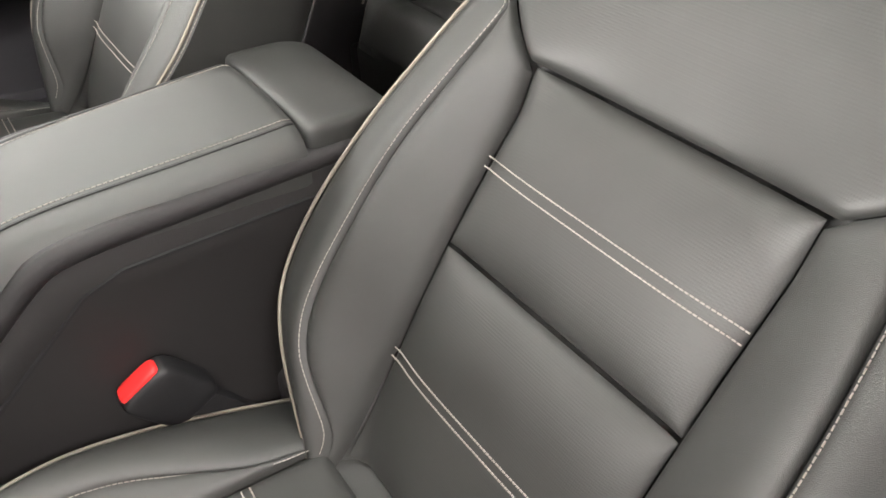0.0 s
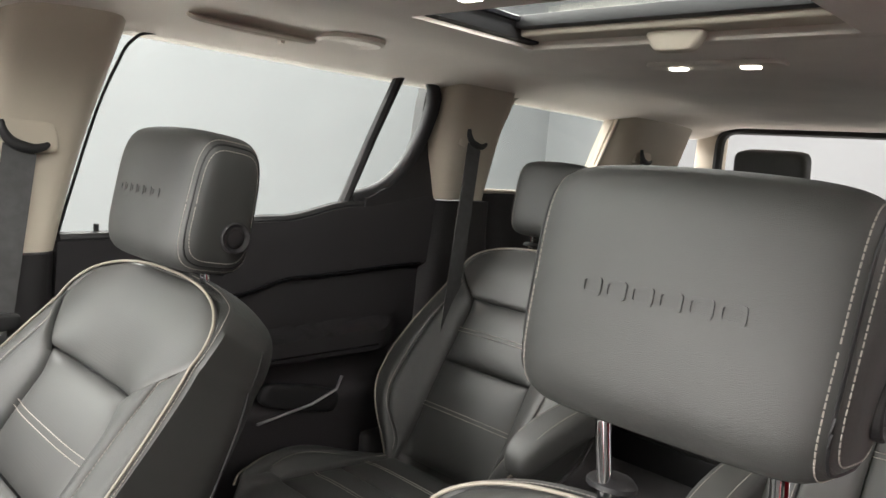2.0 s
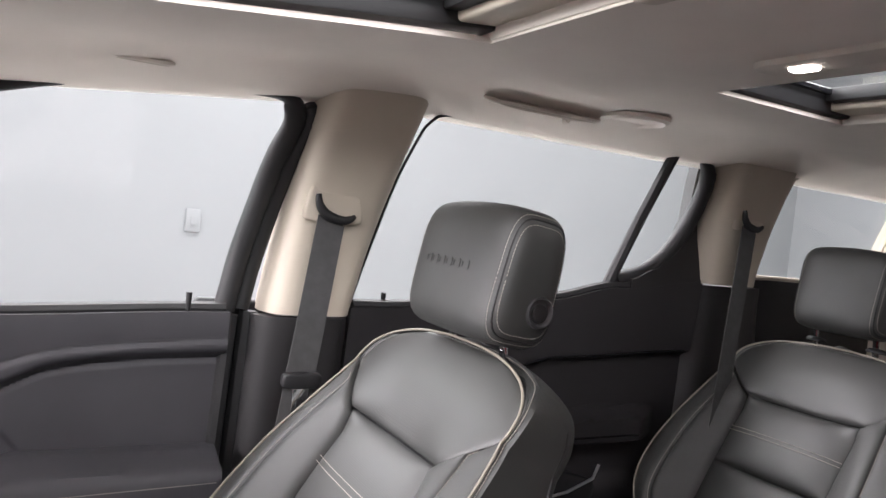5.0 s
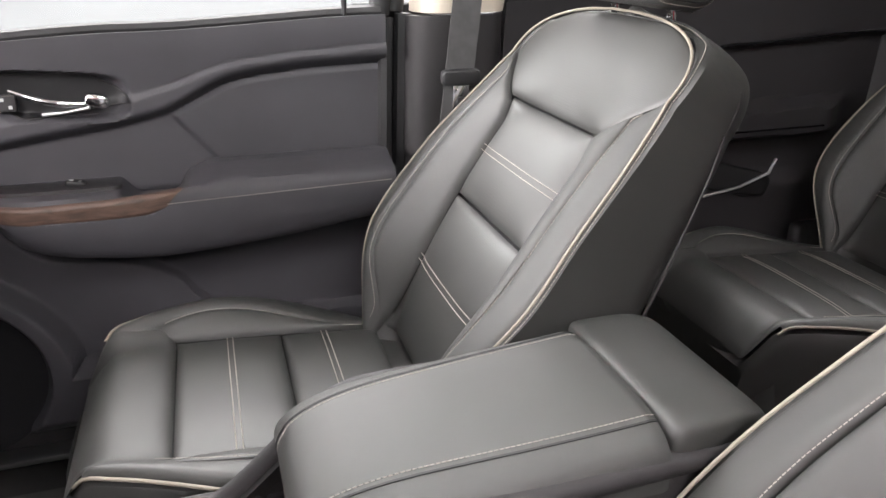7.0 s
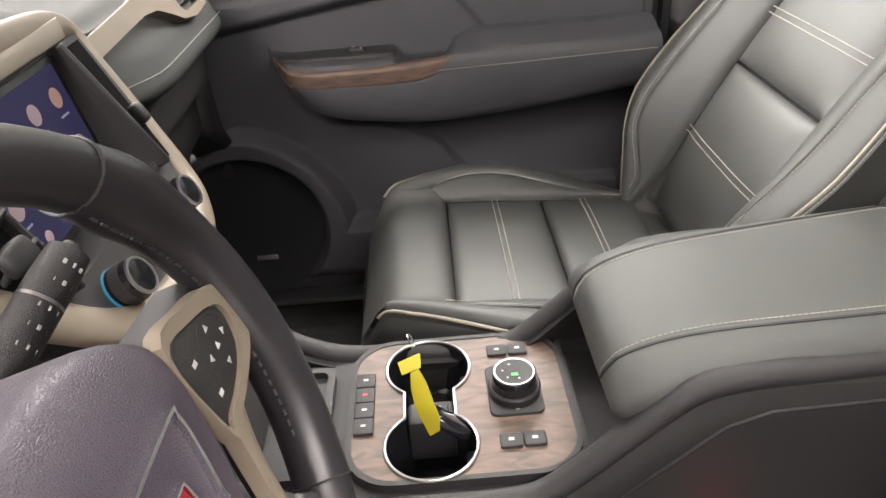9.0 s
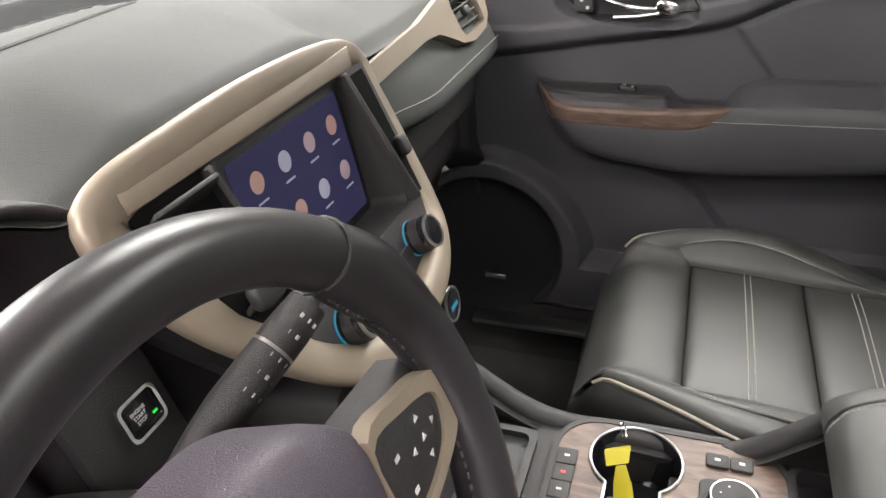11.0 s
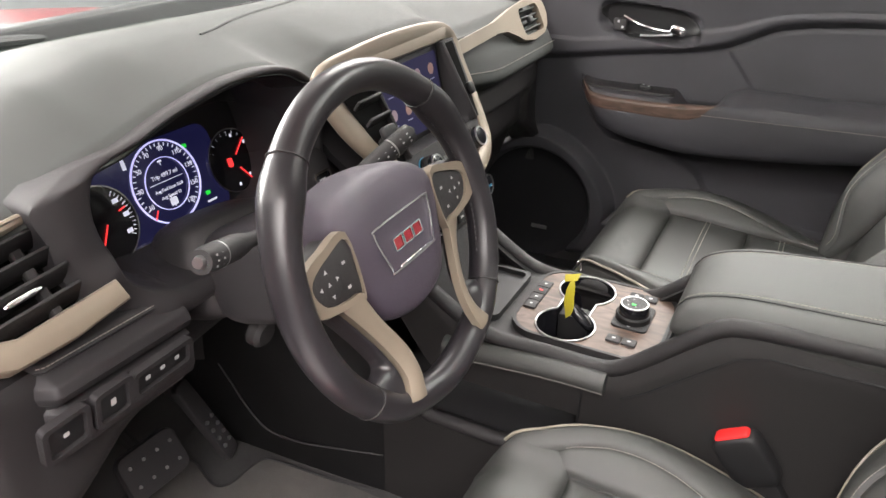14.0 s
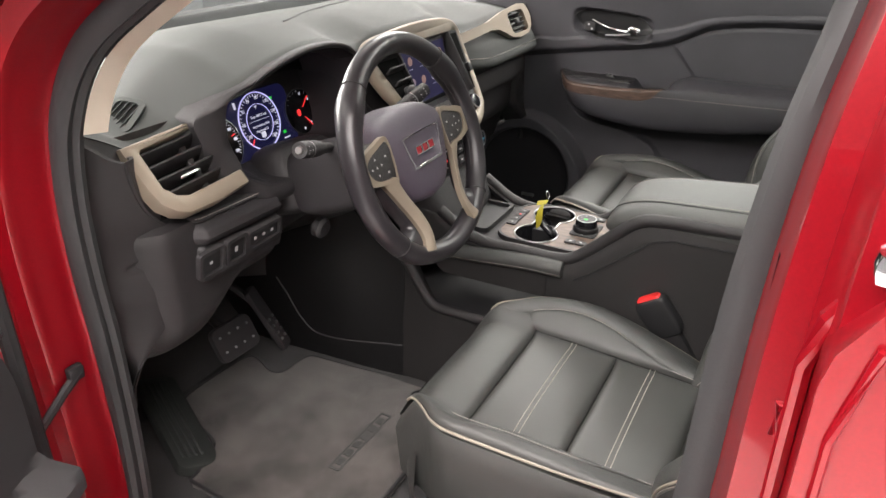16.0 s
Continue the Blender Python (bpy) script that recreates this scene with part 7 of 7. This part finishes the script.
for i in range(4):
    for j in range(2):
        part("stud", moved(lathe([(0.0030, 0), (0.0026, 0.002), (0.0012, 0.0025)], 10), pose(-0.036 + 0.024 * i, -0.016 + 0.032 * j, 0.014)), STEEL, brake)
part("pedal_arm", tube([(0.0, 0.0, -0.004), (0.0, 0.10, -0.06), (0.0, 0.28, -0.10)], 0.011, 8), DARK, brake)
gas = thing("accelerator_pedal", "black accelerator pedal with metal studs", "pedal", pose(-0.236, 0.702, 0.550) @ pose(0, 0, 0, 62, 0, 22), "pedals")
part("pedal_pad", prism(rounded(0.042, 0.165, 0.010), 0.012, 0.004), TRIM_SOFT, gas)
for i in range(2):
    for j in range(4):
        part("stud", moved(lathe([(0.004, 0), (0.0035, 0.003), (0.001, 0.0035)], 10), pose(-0.010 + 0.020 * i, -0.055 + 0.018 * j, 0.012)), STEEL, gas)
part("pedal_arm", tube([(0, 0.05, -0.004), (0, 0.16, -0.05), (0.0, 0.26, -0.08)], 0.010, 8), DARK, gas)
mat_o = [(-0.565, 0.27), (-0.118, 0.27), (-0.112, 0.335), (-0.124, 0.42), (-0.138, 0.50), (-0.146, 0.60), (-0.152, 0.648), (-0.180, 0.662), (-0.235, 0.668), (-0.247, 0.696), (-0.222, 0.757), (-0.232, 0.784), (-0.304, 0.795), (-0.41, 0.797), (-0.438, 0.770), (-0.471, 0.705), (-0.50, 0.63), (-0.575, 0.60), (-0.60, 0.565)]
mat_t = thing("floor_mat", "charcoal carpet floor mat with raised edge and embossed bars", "floor mat", pose(0, 0, 0.402))
mat_o = [(p.x, p.y) for p in curve([(x, y, 0) for x, y in mat_o], 4)]
part("mat_body", prism(mat_o, 0.016, 0.004), MATCARPET, mat_t)
part("mat_edge", tube([(x, y, 0.0145) for x, y in mat_o], 0.0042, 6, closed=True), TRIM_SOFT, mat_t)
mm = pose(-0.352, 0.372, 0.0165, 0, 0, -1)
part("mark_plate", moved(ring(rounded(0.190, 0.026, 0.003), rounded(0.182, 0.019, 0.002), 0.0016), mm), CARPET, mat_t, "worn woven mark plate")
for k in range(6):
    part("mark_bar", moved(box(-0.070 + 0.028 * k, 0, 0.0010, 0.019, 0.014, 0.0014, 0, 1), mm), CARPET, mat_t)
part("mat_stud", moved(lathe([(0.016, 0), (0.014, 0.004), (0.006, 0.005)], 20), pose(-0.167, 0.345, 0.016)), DARK, mat_t)
rest = thing("footrest", "ribbed plastic footrest beside the floor mat, lightened in colour in place of light", "footrest", pose(0, 0, 0))
foot_a, foot_b = Vector((-0.565, 0.600, 0.420)), Vector((-0.452, 0.840, 0.475))
along = (foot_b - foot_a).normalized()
across = along.cross(Vector((0.35, 0, 1))).normalized()
rise = across.cross(along)
rm = Matrix.Translation((foot_a + foot_b) / 2) @ Matrix((across, along, rise)).transposed().to_4x4()
# dash grey here: the light missing on the footrest is put into colour
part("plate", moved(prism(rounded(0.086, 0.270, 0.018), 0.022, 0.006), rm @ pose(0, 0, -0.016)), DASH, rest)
for k in range(4):
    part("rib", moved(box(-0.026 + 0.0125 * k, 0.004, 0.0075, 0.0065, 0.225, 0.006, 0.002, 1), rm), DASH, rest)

# ---- windscreen and what shows through it ----
pane = window_pane("windscreen", [(-0.70, 1.04, 1.10), (0.70, 1.04, 1.10), (0.56, 0.42, 1.575), (-0.56, 0.42, 1.575)], "clear laminated windscreen glass")
structure("cowl", box(0, 1.20, 1.085, 1.44, 0.30, 0.05, 0.02, 2), DARK, "black plastic cowl below the windscreen")
structure("bonnet", moved(blob(1.70, 1.10, 0.12, 6, 10, lambda x, y, z: (x, y, z - 0.10 * (x / 0.85) ** 2 - 0.12 * max(0, y / 0.55))), pose(0, 1.85, 1.02)), PAINT, "red metallic painted bonnet of the car")
wiper = thing("wiper", "black windscreen wiper arm and blade resting on the glass", "wiper", pose(0, 0, 0))
part("wiper_blade", tube([(-0.62 + 0.60 * k / 10, 1.06 - 0.05 * math.sin(math.pi * k / 10), 1.128 + 0.035 * math.sin(math.pi * k / 10)) for k in range(11)], 0.008, 8), RUBBER, wiper)
part("wiper_arm", tube([(-0.10, 1.10, 1.115), (-0.25, 1.03, 1.165), (-0.32, 1.03, 1.16)], 0.009, 8), DARK, wiper)

# ---- driver's door opening ----
LOOP = [(0.470, 0.50, 0.797), (0.458, 0.57, 0.797), (0.450, 0.70, 0.796), (0.450, 0.86, 0.795), (0.460, 1.00, 0.793), (0.460, 1.10, 0.790), (0.442, 1.19, 0.786),
        (0.395, 1.268, 0.777), (0.315, 1.328, 0.764), (0.20, 1.397, 0.743), (0.06, 1.47, 0.715), (-0.10, 1.53, 0.695), (-0.22, 1.555, 0.685), (-0.30, 1.545, 0.690),
        (-0.335, 1.48, 0.712), (-0.322, 1.37, 0.748), (-0.305, 1.27, 0.762), (-0.292, 1.13, 0.768), (-0.285, 0.93, 0.772), (-0.27, 0.72, 0.775), (-0.24, 0.56, 0.778),
        (-0.17, 0.475, 0.78), (0.0, 0.455, 0.78), (0.22, 0.452, 0.785), (0.40, 0.458, 0.793)]
seal_pts = [Vector((-x, y, z)) for y, z, x in LOOP]
seal_pts = curve(seal_pts, 6)
SEAL_PROFILE = [(-0.010, 0.020), (-0.016, 0.010), (-0.017, -0.002), (-0.013, -0.011), (-0.005, -0.014), (0.001, -0.008), (0.004, -0.011), (0.011, -0.013), (0.017, -0.006), (0.018, 0.006), (0.012, 0.020)]


def seal_f(a, b):
    """The seal's two-lobed section swept round the opening."""
    p = seal_pts[int(a * 150 + 0.5) % 150]
    out = Vector((0, p.y - 0.12, p.z - 0.98)).normalized()
    r, d = SEAL_PROFILE[min(10, int(b * 10 + 0.5))]
    return p + out * (0.004 + d) + Vector((-r, 0, 0))


structure("door_seal", sheet(seal_f, 150, 10, closed=True)[0], RUBBER, "black rubber seal round the driver's door opening")
centre = Vector((-0.75, 0.12, 0.98))


def jamb_f(a, b):
    n = len(seal_pts)
    k = a * n
    i = int(k) % n
    p = seal_pts[i].lerp(seal_pts[(i + 1) % n], k - int(k))
    out = Vector((0, p.y - centre.y, p.z - centre.z)).normalized()
    step = blend(b, (0, 0.010), (0.12, 0.022), (0.40, 0.030), (0.50, 0.055), (0.85, 0.066), (1, 0.085))
    deep = line(b, (0, -0.004), (0.12, 0.022), (0.40, 0.070), (0.50, 0.078), (0.85, 0.140), (1, 0.155))
    return p + out * step + Vector((-deep, 0, 0))


bm, _ = sheet(lambda a, b: jamb_f(a, b), 150, 24, closed=True)
structure("door_jamb", bm, PAINT, "red metallic painted door opening of the car")
def lining_f(a, b):
    """The plastic lining inside the seal; by the dash it steps back to meet the end cover."""
    p = seal_pts[int(a * 150) % 150]
    out = Vector((0, p.y - 0.12, p.z - 0.98)).normalized()
    front = smooth(0.36, 0.42, p.y) * smooth(1.26, 1.18, p.z)
    return p + Vector((0.002 + (0.09 - 0.045 * front) * b, 0, 0)) + out * (0.012 + 0.075 * front * b)


bm, _ = sheet(lining_f, 150, 6, closed=True)
structure("door_inner_lining", bm, TRIM, "black plastic lining inside the driver's door opening")
sill = structure("sill_left", box(-0.80, 0.12, 0.42, 0.16, 0.86, 0.06, 0.015, 3), PAINT, "red metallic painted door sill")

# outer skin behind the opening and the front wing
structure("front_wing", moved(blob(0.10, 0.90, 0.72, 8, 8), pose(-0.900, 1.08, 0.78)), PAINT, "red metallic painted front wing of the car")
strap = thing("door_check_strap", "black door check strap between door and body", "door strap", pose(0, 0, 0))
part("strap_arm", tube([(-0.838, 0.468, 0.860), (-0.865, 0.468, 0.842), (-0.91, 0.462, 0.815), (-0.955, 0.455, 0.795)], lambda t: 0.007 - 0.002 * t, 8), DARK, strap)
part("strap_bracket", box(-0.842, 0.468, 0.862, 0.022, 0.012, 0.022, 0.004, 2), DARK, strap)

# ---- driver's door, swung open ----
HINGE_X, HINGE_Y, SWING = -0.905, 0.575, 66
ddoor = thing("driver_door", "black and red driver door, swung wide open", "car door", pose(HINGE_X, HINGE_Y, 0, 0, 0, -SWING))
bm = panel_wall(lambda a, b: (lambda y, z: (-front_door_x(y, z) - HINGE_X, y - HINGE_Y, z))(0.47 - 0.06 * smooth(0.62, 0.95, b) - 0.77 * a, 0.47 + 0.71 * b), 70, 70, -0.04)
part("door_lining", bm, TRIM_SOFT, ddoor)
part("door_skin", moved(blob(0.05, 0.98, 0.86, 12, 10), pose(-0.005, -0.475, 0.79)), PAINT, ddoor, "red metallic painted door skin")
part("speaker_cover", moved(lathe([(0.085, 0), (0.085, 0.012), (0.075, 0.020), (0.060, 0.016), (0.004, 0.022)], 36), pose(-0.690 - HINGE_X - 0.022, 0.37 - HINGE_Y, 0.66, 0, 90, 0)), TRIM, ddoor, "round black loudspeaker cover")
part("seal_strip", tube([(-0.79 - HINGE_X - 0.01, 0.515 - HINGE_Y, 0.48 + 0.68 * k / 10) for k in range(11)], 0.010, 8), RUBBER, ddoor)

# ---- rear door on the driver's side and pillar skin ----
left = thing("rear_door", "glossy red rear door with chrome window strip, closed", "car door", pose(0, 0, 0))
skin = [(-0.352, 0.42), (-0.352, 1.190), (-0.356, 1.212), (-0.372, 1.240), (-0.385, 1.244), (-1.33, 1.244), (-1.33, 0.42)]
part("door_skin", moved(prism(skin, 0.062, 0.010), pose(-0.938, 0, 0) @ Matrix(((0, 0, 1, 0), (1, 0, 0, 0), (0, 1, 0, 0), (0, 0, 0, 1)))), PAINT, left)
part("door_flange", tube([(-0.884, -0.346, 0.46), (-0.884, -0.346, 1.17), (-0.886, -0.352, 1.206), (-0.890, -0.366, 1.232)], 0.006, 8), PAINT, left)
part("edge_seam", tube([(-0.9405, -0.364, 0.46), (-0.9405, -0.364, 1.16), (-0.9405, -0.376, 1.222)], 0.003, 6), PAINT, left)
part("window_strip", moved(blob(0.034, 0.98, 0.030, 6, 8), pose(-0.925, -0.852, 1.262)), CHROME, left, "chrome window strip")
part("window_glass", box(-0.885, -0.90, 1.42, 0.006, 0.92, 0.28, 0.002, 1, m=pose(0, 0, 0, 0, 14, 0)), GLOSS, left, "dark tinted window glass")
part("window_frame", box(-0.898, -0.412, 1.41, 0.02, 0.035, 0.28, 0.006, 2, m=pose(0, 0, 0, 4, 14, 0)), GLOSS, left)
structure("pillar_b_skin", moved(blob(0.05, 0.16, 0.95, 8, 8, lambda x, y, z: (x + 0.05 * max(0, z) ** 2 * 1.6, y - 0.10 * z * 0.3, z)), pose(-0.850, -0.420, 0.95)), PAINT, "red metallic painted pillar between the doors")
latch = thing("door_latch", "red painted latch plate with steel striker on the pillar", "latch", pose(-0.872, -0.352, 1.12), "")
part("latch_plate", box(0, 0, 0, 0.026, 0.006, 0.046, 0.006, 3), PAINT, latch)
part("striker_bar", tube([(-0.003, 0.002, -0.012), (-0.003, 0.014, -0.012), (-0.003, 0.014, 0.012), (-0.003, 0.002, 0.012)], 0.003, 8), PAINT, latch)

# cream cover along the inside of the windscreen pillar
inner = [p + Vector((0.008, 0, 0)) for p in seal_pts[35:88]]
bm, _ = sheet(lambda a, b: (lambda p: p + Vector((0.030 * b, 0, 0)) + Vector((0, p.y - 0.0, p.z - 0.9)).normalized() * (-0.012 - 0.006 * b))(inner[min(52, int(a * 52 + 0.5))]), 52, 6)
structure("pillar_a_cover_left", bm, CREAM, "cream plastic cover on the inside of the windscreen pillar")
